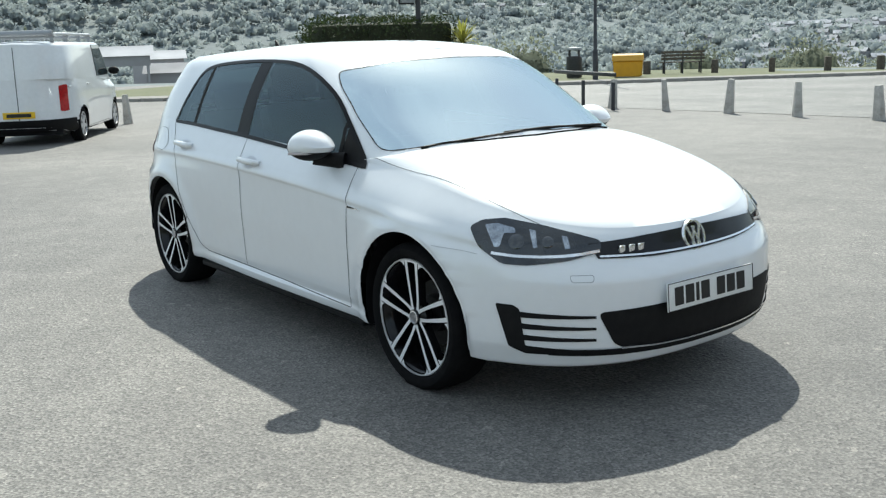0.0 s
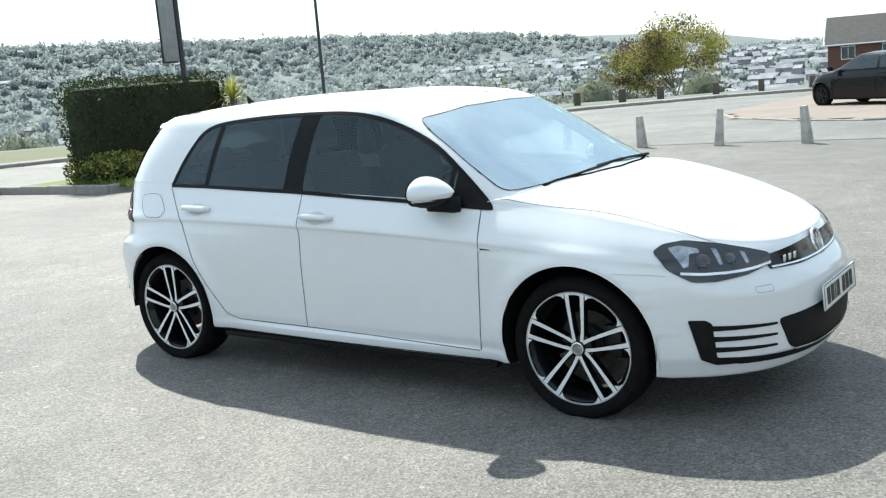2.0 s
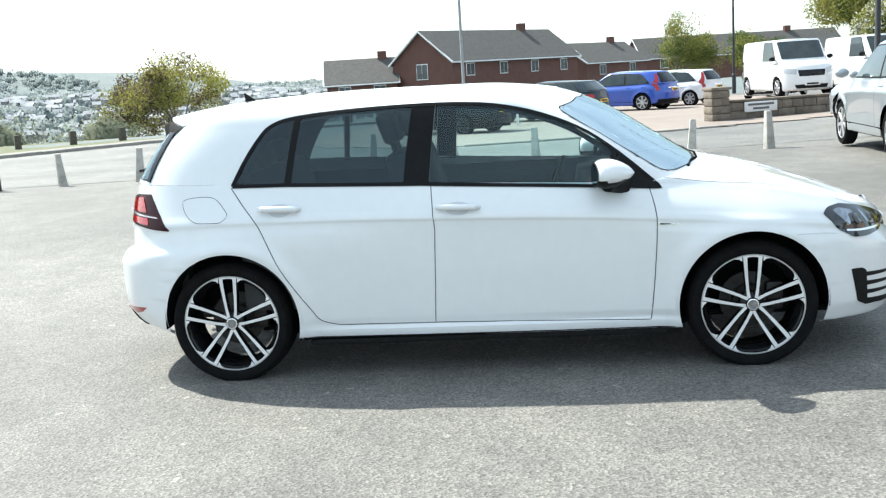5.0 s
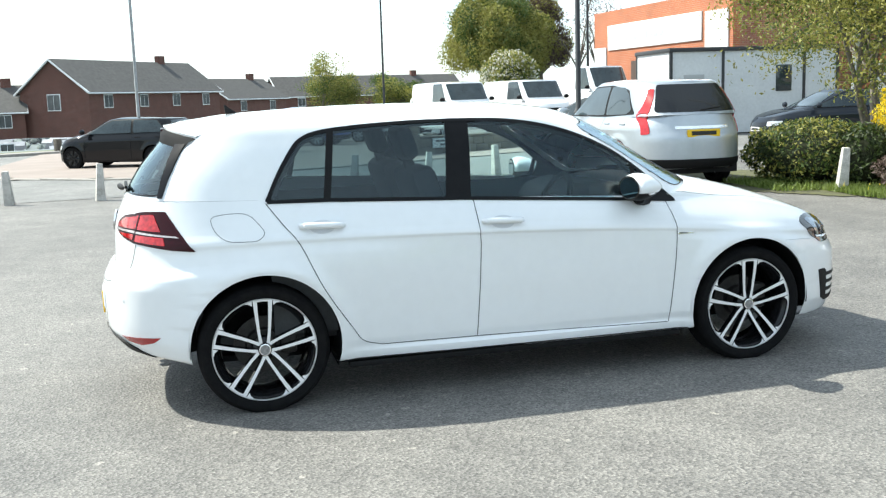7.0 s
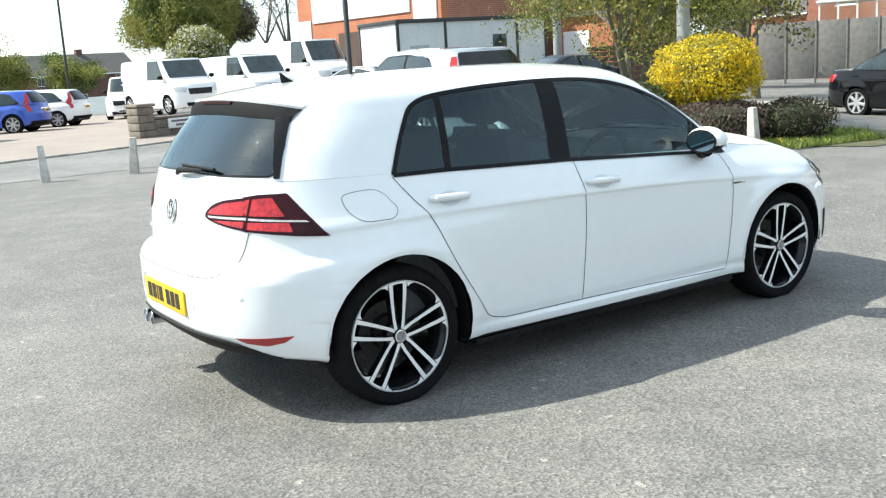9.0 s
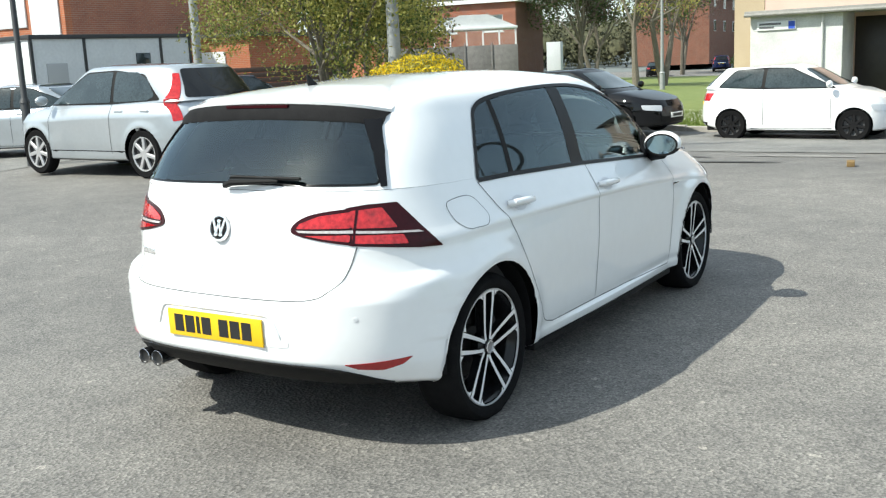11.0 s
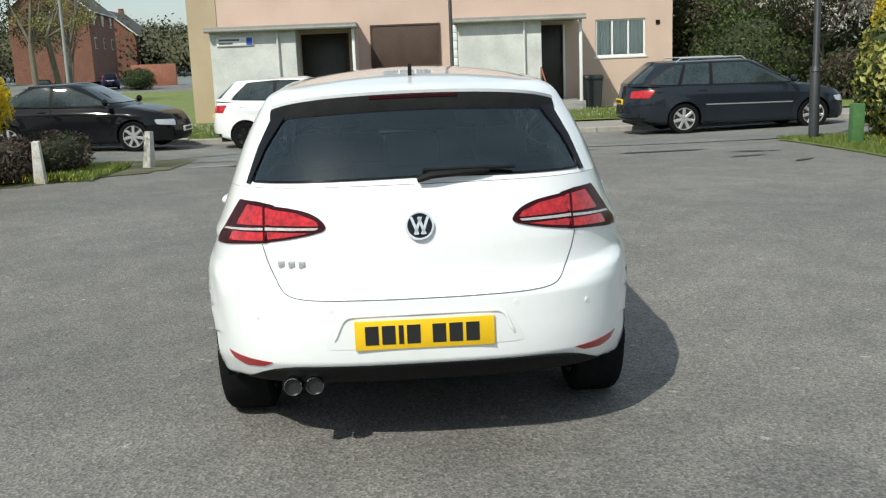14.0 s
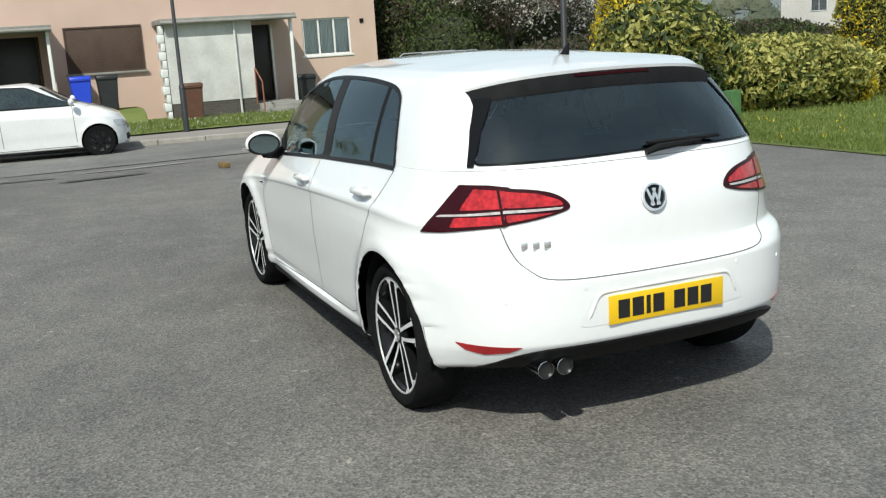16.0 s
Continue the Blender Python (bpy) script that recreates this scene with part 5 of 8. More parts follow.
def leaf_cloud(bm, centre, radii, n, size, rng, shell=0.35, flat=None, power=2.0):
    """Leaves scattered in a rounded volume, denser towards its outside."""
    for _ in range(n):
        while True:
            p = Vector((rng.uniform(-1, 1), rng.uniform(-1, 1), rng.uniform(-1, 1)))
            l = (abs(p.x) ** power + abs(p.y) ** power + abs(p.z) ** power) ** (1 / power)
            if 1e-3 < l <= 1:
                break
        k = (shell + (1 - shell) * rng.random() ** 0.5) / l
        q = p * k
        wob = 1 + 0.16 * noise.noise(Vector(centre) * 3.1 + q * 2.3)
        c = Vector((centre[0] + q.x * radii[0] * wob, centre[1] + q.y * radii[1] * wob, centre[2] + q.z * radii[2] * wob))
        d = Vector((rng.gauss(0, 1), rng.gauss(0, 1), rng.gauss(0, 0.7))) + p.normalized() * 0.8
        d.normalize()
        a = d.orthogonal().normalized()
        b = d.cross(a)
        t = rng.uniform(0, 6.28)
        u = a * math.cos(t) + b * math.sin(t)
        w = d.cross(u)
        s = size * rng.uniform(0.6, 1.35)
        v = [bm.verts.new(c + u * s), bm.verts.new(c + w * s * 0.45 + d * s * 0.12), bm.verts.new(c - u * s), bm.verts.new(c - w * s * 0.45 + d * s * 0.12)]
        bm.faces.new(v)


def bush(name, label, x, y, radii, mats, n=1800, size=0.045, seed=1, z0=0.0, power=2.3, cat="bush", core=True, squash=0.92, heart=None, lumps=(9, 0.34, 14)):
    """A shrub: stems, a core (shade-dark unless heart is given) and an uneven outside of small leaves in one or more
    colours.
    """
    rng = random.Random(seed)
    b = thing(name, label, cat, at=Matrix.Translation((x, y, ground_z(x, y) + z0)))
    h = radii[2]
    bm = bmesh.new()
    for _ in range(7):
        a = rng.uniform(0, 6.28)
        add_tube(bm, [(0, 0, -0.05), (0.25 * radii[0] * math.cos(a), 0.25 * radii[1] * math.sin(a), h * 0.7), (0.7 * radii[0] * math.cos(a), 0.7 * radii[1] * math.sin(a), h * 1.3)], [0.025, 0.018, 0.006], 5)
    part("stem", bm, BARK, b)
    for i, m in enumerate(mats):
        bm = bmesh.new()
        leaf_cloud(bm, (0, 0, h * squash), radii, n // len(mats), size, rng, 0.72 if core else 0.3, power=power)
        for _ in range(lumps[0]):
            a, e = rng.uniform(0, 6.28), rng.uniform(0.1, 1.3) if lumps[0] < 12 else rng.uniform(-0.5, 1.3)
            c = (radii[0] * 0.75 * math.cos(a) * math.cos(e), radii[1] * 0.75 * math.sin(a) * math.cos(e), h * squash + radii[2] * 0.72 * math.sin(e))
            leaf_cloud(bm, c, [r * lumps[1] * rng.uniform(0.8, 1.2) for r in radii], n // (lumps[2] * len(mats)), size, rng, 0.3)
        part("foliage", bm, m, b, smooth=False)
    # solid core; its near-black default colour paints the shade between the leaves
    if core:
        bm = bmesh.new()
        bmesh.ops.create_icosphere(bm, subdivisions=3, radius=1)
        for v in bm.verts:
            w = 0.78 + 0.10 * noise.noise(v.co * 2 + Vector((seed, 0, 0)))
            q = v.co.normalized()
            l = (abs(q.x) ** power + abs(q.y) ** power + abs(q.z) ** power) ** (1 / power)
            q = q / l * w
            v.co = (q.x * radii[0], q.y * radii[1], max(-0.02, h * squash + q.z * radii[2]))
        part("inner_growth", bm, heart or surf("inner_shade", (0.012, 0.016, 0.006), (0.03, 0.035, 0.012), 8, 0.95), b)
    return b


def tree(name, label, x, y, height, spread, mats, n=3500, size=0.07, seed=1, trunk=0.14, stems=1, bare=0.0, z0=None, low=0.35, blobs=26):
    """Trunk, forking limbs and a crown of small leaves with gaps."""
    rng = random.Random(seed)
    z = ground_z(x, y) if z0 is None else z0
    t = thing(name, label, "tree", at=Matrix.Translation((x, y, z - 0.05)))
    wood = bmesh.new()
    tips = []
    for s in range(stems):
        a0 = rng.uniform(0, 6.28)
        lean = (0.30 if stems > 1 else 0.04) * height * low
        base = Vector((0.10 * math.cos(a0), 0.10 * math.sin(a0), 0)) if stems > 1 else Vector((0, 0, 0))
        fork = Vector((lean * math.cos(a0), lean * math.sin(a0), height * low * rng.uniform(0.85, 1.1)))
        add_tube(wood, [base, base.lerp(fork, 0.5) + Vector((rng.uniform(-0.05, 0.05), rng.uniform(-0.05, 0.05), 0)), fork], [trunk * (1.2 if stems == 1 else 0.8), trunk * 0.8, trunk * 0.62], 9)
        for k in range(6 if stems == 1 else 4):
            a = rng.uniform(0, 6.28)
            e = rng.uniform(0.35, 1.35)
            L = height * (1 - low) * rng.uniform(0.55, 0.95)
            end = fork + Vector((math.cos(a) * math.cos(e) * spread * 0.8, math.sin(a) * math.cos(e) * spread * 0.8, L * math.sin(e) * 0.95))
            mid = fork.lerp(end, 0.5) + Vector((rng.uniform(-0.15, 0.15), rng.uniform(-0.15, 0.15), rng.uniform(0, 0.2))) * spread * 0.5
            add_tube(wood, [fork, mid, end], [trunk * 0.45, trunk * 0.25, trunk * 0.06], 7)
            tips += [end, mid.lerp(end, 0.5)]
            for _ in range(5):
                p = mid.lerp(end, rng.random())
                q = p + Vector((rng.gauss(0, 1), rng.gauss(0, 1), rng.gauss(0.4, 0.7))).normalized() * spread * rng.uniform(0.25, 0.5)
                add_tube(wood, [p, p.lerp(q, 0.5) + Vector((0, 0, 0.03)), q], [trunk * 0.14, trunk * 0.08, trunk * 0.025], 5)
                tips.append(q)
    part("trunk", wood, BARK, t)
    if n:
        for m in mats:
            bm = bmesh.new()
            pick = [rng.choice(tips) for _ in range(blobs)]
            for c in pick:
                r = spread * rng.uniform(0.16, 0.34)
                leaf_cloud(bm, c, (r, r, r * 0.8), n // (blobs * len(mats)), size, rng, 0.2)
            part("crown", bm, m, t, smooth=False)
    return t


G1 = leaf_mat("leaf_green", (0.05, 0.085, 0.018), (0.10, 0.14, 0.03))
G2 = leaf_mat("leaf_dark", (0.02, 0.035, 0.012), (0.05, 0.07, 0.02))
G3 = leaf_mat("leaf_spring", (0.22, 0.225, 0.045), (0.36, 0.335, 0.085))
YEL = leaf_mat("leaf_yellow", (0.66, 0.47, 0.015), (0.85, 0.66, 0.03), 0.25)
CREAM = leaf_mat("leaf_variegated", (0.36, 0.37, 0.09), (0.62, 0.57, 0.20), 0.4)
BROWN = leaf_mat("heather_brown", (0.07, 0.045, 0.035), (0.14, 0.10, 0.08))
BLOSSOM = leaf_mat("blossom", (0.6, 0.58, 0.52), (0.75, 0.72, 0.66), 0.2)


# ---- vehicles ----
CARGLASS = surf("car_glass", (0.012, 0.020, 0.023), (0.035, 0.05, 0.055), 3, 0.04, coat=0.25, spec=0.5)
LAMPWHITE = surf("lamp_white", (0.55, 0.57, 0.6), (0.4, 0.42, 0.45), 30, 0.12, coat=1.0)
SILVERRIM = surf("silver_rim", (0.55, 0.55, 0.56), (0.45, 0.45, 0.46), 30, 0.35, metal=0.6)


def paint(name, col):
    dark = max(col) < 0.12
    return surf(name, col, tuple(c * 0.92 for c in col), 2, 0.3, coat=0.7 if dark else 1.0, spec=0.0 if dark else 0.5)


def auto(name, label, mat_body, at, heading, L, W, H, base, kind="hatch", rim=SILVERRIM, wheel_r=0.32, front=0.47, bars=True, group="", z=None, plate=YELLOW, roofbars=False):
    """A parked car: sheet body, glazing, lights, bumpers, wheels and mirrors."""
    hx, hy, hz = L / 2, W / 2, H
    f0 = -L / 2 + L * (1 - front) - base / 2  # rear axle
    ax = (f0 + base, f0)
    shift = (ax[0] + ax[1]) / 2
    fr, rr = hx - shift, -hx - shift  # front and rear ends about the middle of the wheelbase
    b2 = base / 2
    belt = {"hatch": 0.66, "suv": 0.63, "saloon": 0.64, "estate": 0.63, "van": 0.60}[kind] * hz
    nose = {"hatch": 0.50, "suv": 0.54, "saloon": 0.48, "estate": 0.48, "van": 0.52}[kind] * hz
    zx = (rr, -b2, 0, b2, fr)
    clr = 0.19 if kind != "suv" else 0.24
    w = hy
    rear_top = belt * 1.06
    k = 0.935
    rows = [((clr + 0.1, clr, clr, clr, clr), (w * 0.86,) * 3, fr - 0.10, rr + 0.10),
            ((clr + 0.14, clr + 0.05, clr + 0.03, clr + 0.03, clr + 0.04), (w * 0.95,) * 3, fr - 0.02, rr + 0.03),
            ((0.45, 0.40, 0.40, 0.42, 0.42), (w * 0.975, w * 0.965, w * 0.97), fr, rr),
            ((nose * 0.85, 0.56, 0.55, 0.56, nose * 0.78), (w * 0.99, w * 0.98, w * 0.985), fr - 0.02, rr + 0.01),
            ((belt * 0.86, belt * 0.84, belt * 0.82, belt * 0.78, nose * 0.9), (w * 0.985, w * 0.99, w * 0.975), fr - 0.07, rr + 0.06),
            ((rear_top, belt * 1.03, belt, belt * 0.93, nose), (w * 0.89, w * 0.905, w * 0.88), fr - 0.14, rr + 0.10)]
    if kind == "van":
        rows[-2] = (rows[-2][0], (w * 0.99,) * 3, fr - 0.07, rr + 0.015)
        rows[-1] = (rows[-1][0], (w * 0.975, w * 0.975, w * 0.90), fr - 0.14, rr + 0.02)
    rg = [ring_line(q[3], q[2], -b2 + 0.1, b2 - 0.02, q[1], q[0], zx, counts=(14, 34, 16) if kind in ("saloon", "van") else (26, 76, 30)) for q in rows]
    cowl_x = {"hatch": b2 - 0.12, "suv": b2 - 0.08, "saloon": b2 - 0.18, "estate": b2 - 0.16, "van": b2 + 0.12}[kind]
    tail = {"hatch": rr + 0.10, "suv": rr + 0.10, "saloon": -b2 - 0.48, "estate": rr + 0.10, "van": rr + 0.022}[kind]
    rake = {"hatch": 0.94, "suv": 0.96, "saloon": 1.04, "estate": 0.98, "van": 0.55}[kind]
    trk = {"hatch": 0.46, "suv": 0.42, "saloon": 0.98, "estate": 0.55, "van": 0.03}[kind]
    tw = {"van": 0.90, "suv": 0.71}.get(kind, 0.72)
    hzx = (tail, -b2, 0.0, b2 - 0.4, cowl_x)
    zr = hz - 0.045
    hs = []
    w0 = 0.975 if kind == "van" else 0.90
    for t, wd in ((0.0, w0), (0.35, w0 - (w0 - tw) * 0.30), (0.75, w0 - (w0 - tw) * 0.72), (0.93, tw), (1.0, tw - 0.06)):
        zz = lambda q: q + (zr - q) * t
        edge = 1 if t == 0 else 0
        hs.append(ring_line(tail + trk * t ** 1.15, cowl_x - rake * t ** 1.1, -b2 + (0.05 if kind != "saloon" else 0.35) + 0.1 * t, cowl_x - rake * t - 0.34, (w * wd * (0.985 if edge else 1), w * wd, w * wd * 0.97), (zz(rear_top) - (0.07 if kind in ("hatch", "suv") else 0.03) * t, zz(belt * 1.03), zz(belt), zz(belt * 0.95) - (0.02 if kind != "van" else 0.0) * t, zz(belt * 1.02) - (0.05 if kind != "van" else 0.01) * t), hzx, nr=3.4, nf=3.0, counts=(14, 34, 16)))
    rf = ((tail, tail + trk + 0.3, 0.0, cowl_x - rake), (zr - (0.06 if kind in ("hatch", "suv") else 0.02), hz - (0.04 if kind in ("hatch", "suv") else 0.015), hz, zr - (0.03 if kind != "van" else -0.005)))
    lo, up = body_sheets(rg, hs, rf, (cowl_x - 0.36, 0.03, 0.8, 0.0), [(s * b2, wheel_r, wheel_r + 0.05, 0.014, 0.05) for s in (1, -1)], rows=22 if kind in ("saloon", "van") else 40)
    if kind == "saloon":  # boot lid
        top, ho = np.array(rg[-1]), np.array(hs[0])
        n = 14
        T = np.linspace(0, 1, 6)[:, None, None]
        a = top[:n + 8]
        sel = ho[:n + 8]
        D = a[None] + (sel[None] - a[None]) * T
        D[..., 2] += 0.02 * np.sin(np.pi * T[..., 0])
        add_sheet(lo, D)
    car = thing(name, label, "car" if kind != "van" else "van", group)
    gap_m = DARK if mat_body in (PB, PG, PDB) else GAP
    hull = bmesh.new()
    for b in (lo, up):
        me = bpy.data.meshes.new("tmp")
        b.to_mesh(me)
        hull.from_mesh(me)
        bpy.data.meshes.remove(me)
    sk = Skin(hull)
    hull.free()
    for s in (1, -1):
        for e in (1, -1):
            cut_out(lo, arch(s * b2, wheel_r, wheel_r + 0.035, 28), "y", lambda f, e=e: f.calc_center_median().y * e > hy * 0.55).free()
    part("lower_body", lo, mat_body, car, sharp=30)
    part("upper_body", up, mat_body, car, sharp=30)
    zb, zt = belt * 1.02 + 0.02, zr - (0.085 if kind == "suv" else 0.05)
    xa0, xa1 = cowl_x - 0.30, cowl_x - rake - 0.20
    xr0 = tail + {"hatch": 0.42, "suv": 0.62, "estate": 0.30}.get(kind, 0.16)
    xr1 = tail + trk + {"hatch": 0.34, "saloon": 0.10, "suv": 0.52}.get(kind, 0.22)
    if kind == "van":
        sidewin = [[(xa0 - 0.02, zb), (xa1 - 0.02, zt), (xa1 - 0.75, zt), (xa1 - 0.75, zb)]]
    else:
        m1 = (xa1 + xr1) / 2 + 0.05
        arc = {"suv": (0.10, 0.10, 0.16), "estate": (0.05, 0.06, 0.08)}.get(kind, (0.0, 0.0, 0.0))
        sidewin = [rounded([(xa0, zb), (xa1, zt), (m1 + 0.03, zt + 0.01), (m1 + 0.01, zb + 0.015)], 0.04), rounded([(m1 - 0.06, zb + 0.015), (m1 - 0.04, zt + 0.01), (xr1 + arc[0] + 0.12 * (arc[0] > 0), zt - 0.01), (xr1 - 0.02, zt - 0.02 - arc[1]), (xr0 + 0.05 + arc[2] * 0.4, zb + 0.05 + arc[2] * 0.3), (xr0 + 0.10 + arc[2], zb + 0.035)], 0.05)]
    cl = 0.16 if kind == "suv" else 0.06
    for v in ("right", "left"):
        for poly in sidewin:
            part("side_window", sk.patch(poly, v, 0.011, 0.05, 0.010), CARGLASS, car)
        xg = (xa1 + xr1) / 2 + 0.03
        if kind != "van":
            part("door_gap", sk.strip([(xg, zb), (xg + 0.02, clr + 0.12)], v, 0.010, 0.003), gap_m, car)
        part("door_gap", sk.strip([(xa0 - 0.02, zb - 0.02), (xa0 + 0.0, clr + 0.14)], v, 0.010, 0.003), gap_m, car)
        if kind != "van":
            edge = [(xr0 + 0.0, zb + 0.035), (xr1 - 0.03 + arc[0], zt - arc[1] * 0.4), (m1, zt + 0.035), (xa1 + 0.02, zt + 0.02), (xa0 + 0.06, zb - 0.015), (m1, zb - 0.01)]
            part("window_surround", sk.patch(rounded(edge, 0.06), v, 0.007, 0.05, 0.008), BLACK, car)
        part("sill", sk.patch([(-b2 + 0.4, clr + 0.005), (-b2 + 0.4, clr + cl), (b2 - 0.4, clr + cl), (b2 - 0.4, clr + 0.005)], v, 0.006, 0.2, 0.01), BLACK, car)
        s = -1 if v == "right" else 1
        for hx_ in (xg + 0.12 - 0.32, xr0 + 0.28):
            h, nn = sk.drop(hx_, belt * 0.93, v)
            part("door_handle", box((hx_ - 0.09, h.y - 0.015, h.z - 0.014), (hx_ + 0.09, h.y + 0.015 + 0.0, h.z + 0.014), 0.008), mat_body, car)
        mb = bmesh.new()
        bmesh.ops.create_uvsphere(mb, u_segments=14, v_segments=9, radius=1)
        bmesh.ops.transform(mb, matrix=Matrix.Translation((xa0 - 0.02, s * (hy + 0.06), zb + 0.07)) @ Matrix.Diagonal((0.06, 0.11, 0.075, 1)), verts=mb.verts)
        part("door_mirror", mb, BLACK if kind == "van" else mat_body, car)
        # lamps
        tz = rear_top * 0.93 if kind in ("suv",) else belt * 0.95
        hgt = 0.55 * hz - 0.55 if kind in ("suv", "van") else 0.14
        yo, yi = hy * 0.86, hy * (0.74 if kind in ("suv", "van") else 0.52)
        shape = rounded([(s * yo, tz - hgt), (s * yo, tz + 0.02), (s * yi, tz), (s * yi, tz - hgt)], 0.03)
        if kind == "suv":
            shape = rounded([(s * 0.875 * hy, 0.78 * belt), (s * 0.855 * hy, rear_top + 0.03), (s * 0.775 * hy, rear_top + 0.03), (s * 0.79 * hy, 0.80 * belt)], 0.02)
            part("tail_light", sk.patch(rounded([(s * 0.85 * hy, rear_top + 0.03), (s * (tw - 0.05) * hy, zr - 0.13), (s * (tw - 0.12) * hy, zr - 0.13), (s * 0.77 * hy, rear_top + 0.03)], 0.02), "rear", 0.010, 0.04, 0.01), RED, car)
        part("tail_light", sk.patch(shape, "rear", 0.010, 0.06, 0.01), RED, car)
        part("headlight", sk.patch(rounded([(s * hy * 0.90, nose * 0.93), (s * hy * 0.52, nose * 0.90), (s * hy * 0.55, nose * 0.72), (s * hy * 0.88, nose * 0.78)], 0.03), "front", 0.008, 0.06, 0.01), LAMPWHITE, car)
    part("windscreen", sk.patch(rounded([(hy * 0.78, belt * 1.05 + 0.03), (hy * (tw - 0.12), zr - 0.06), (-hy * (tw - 0.12), zr - 0.06), (-hy * 0.78, belt * 1.05 + 0.03)], 0.05), "front", 0.010, 0.05, 0.010), CARGLASS, car)
    if kind == "van":
        part("rear_door_gap", sk.strip([(0, 0.4), (0, hz - 0.12)], "rear", 0.014, 0.002), GAP, car)
        part("bumper", sk.patch([(hy * 0.93, clr + 0.05), (hy * 0.93, 0.46), (-hy * 0.93, 0.46), (-hy * 0.93, clr + 0.05)], "rear", 0.02, 0.1, 0.02), BLACK, car, "black rear bumper")
    else:
        part("rear_window", sk.patch(rounded([(hy * 0.72, rear_top + 0.04), (hy * (tw - 0.16), zr - 0.07), (-hy * (tw - 0.16), zr - 0.07), (-hy * 0.72, rear_top + 0.04)], 0.05), "rear", 0.010, 0.05, 0.010), (surf("dark_car_glass", (0.010, 0.011, 0.013), None, rough=0.08, spec=0.35) if kind == "suv" else CARGLASS), car)
        part("bumper", sk.patch([(hy * 0.8, clr + 0.05), (hy * 0.8, 0.36), (-hy * 0.8, 0.36), (-hy * 0.8, clr + 0.05)], "rear", 0.008, 0.1, 0.01), BLACK, car)
    part("grille", sk.patch(rounded([(hy * 0.5, nose * 0.86), (-hy * 0.5, nose * 0.86), (-hy * 0.45, nose * 0.66), (hy * 0.45, nose * 0.66)], 0.03), "front", 0.006, 0.08, 0.01), BLACK_GLOSS, car)
    part("lower_grille", sk.patch(rounded([(hy * 0.6, 0.40), (-hy * 0.6, 0.40), (-hy * 0.55, 0.27), (hy * 0.55, 0.27)], 0.03), "front", 0.006, 0.08, 0.01), BLACK, car)
    for vw, sgn, sheet_, zc in (("rear", -1, plate, 0.55 if kind == "van" else (0.80 * belt if kind == "suv" else 0.72 * belt)), ("front", 1, PLATEWHITE, 0.42)):
        h, nn = sk.drop(0, zc, vw)
        pl = part("number_plate", box((h.x - 0.015, -0.26, zc - 0.055), (h.x + 0.015, 0.26, zc + 0.055), 0.004), sheet_, car)
        part("bar", box((h.x + sgn * 0.0155 - 0.002, -0.2, zc - 0.03), (h.x + sgn * 0.0155 + 0.002, 0.2, zc + 0.03)), INK, pl, smooth=False)
    if kind == "suv":
        for vw, half in (("rear", hy * 0.84), ("front", hy * 0.80)):
            part("lower_bumper", sk.patch([(half, clr + 0.03), (half, 0.47), (-half, 0.47), (-half, clr + 0.03)], vw, 0.014, 0.05, 0.012), BLACK, car, "dark lower bumper")
        part("plate_trim", sk.patch(rounded([(0.42, 0.86 * belt), (0.42, 0.90 * belt), (-0.42, 0.90 * belt), (-0.42, 0.86 * belt)], 0.01), "rear", 0.016, 0.1, 0.01), CHROME, car, "chrome strip over the plate")
        wb_ = tube([(rr + 0.04, 0.05, rear_top + 0.06), (rr + 0.10, -0.30, rear_top + 0.10)], 0.012, 6)
        part("rear_wiper", wb_, BLACK, car)
    part("underbody", box((rr + 0.25, -hy * 0.74, clr), (fr - 0.25, hy * 0.74, clr + 0.25)), BLACK, car)
    if kind == "estate":
        for v in ("right", "left"):
            part("door_strip", sk.strip([(-b2 + 0.45, 0.60), (b2 - 0.45, 0.585)], v, 0.022, 0.006), SILVERRIM, car, "bright strip along the doors")
            part("quarter_pillar", sk.patch([(xr0 + 0.62, zb), (xr0 + 0.78, zt), (xr0 + 0.84, zt), (xr0 + 0.70, zb)], v, 0.014, 0.05, 0.006), BLACK, car)
    if roofbars:
        for s in (1, -1):
            bm = tube([(xr1 + 0.2, s * hy * (tw - 0.09), zr + 0.0), (xr1 + 0.3, s * hy * (tw - 0.09), hz + 0.03), (xa1 - 0.1, s * hy * (tw - 0.09), hz + 0.03), (xa1 + 0.0, s * hy * (tw - 0.09), zr + 0.0)], 0.016, 8)
            part("roof_rail", bm, SILVERRIM, car)
    for sx in (1, -1):
        for s in (1, -1):
            wh = new("wheel")
            wh.parent = car
            f = lambda bm: (bmesh.ops.transform(bm, matrix=Matrix.Translation((sx * b2, 0, wheel_r)) @ Matrix.Diagonal((1, s, 1, 1)), verts=bm.verts), bmesh.ops.recalc_face_normals(bm, faces=bm.faces), bm)[2]
            yo = hy * 0.97
            R, q = wheel_r, wheel_r * 0.70
            part("tyre", f(lathe([(q, yo - 0.2), (R * 0.9, yo - 0.2), (R, yo - 0.17), (R, yo - 0.03), (R * 0.93, yo), (q, yo - 0.01)], 36)), TYRE, wh)
            part("rim", f(lathe([(q, yo - 0.012), (q * 0.94, yo - 0.015), (q * 0.9, yo - 0.06), (q * 0.5, yo - 0.075), (0.001, yo - 0.075)], 32)), surf("rim_dark", (0.05, 0.05, 0.052), None, rough=0.5), wh)
            bm = bmesh.new()
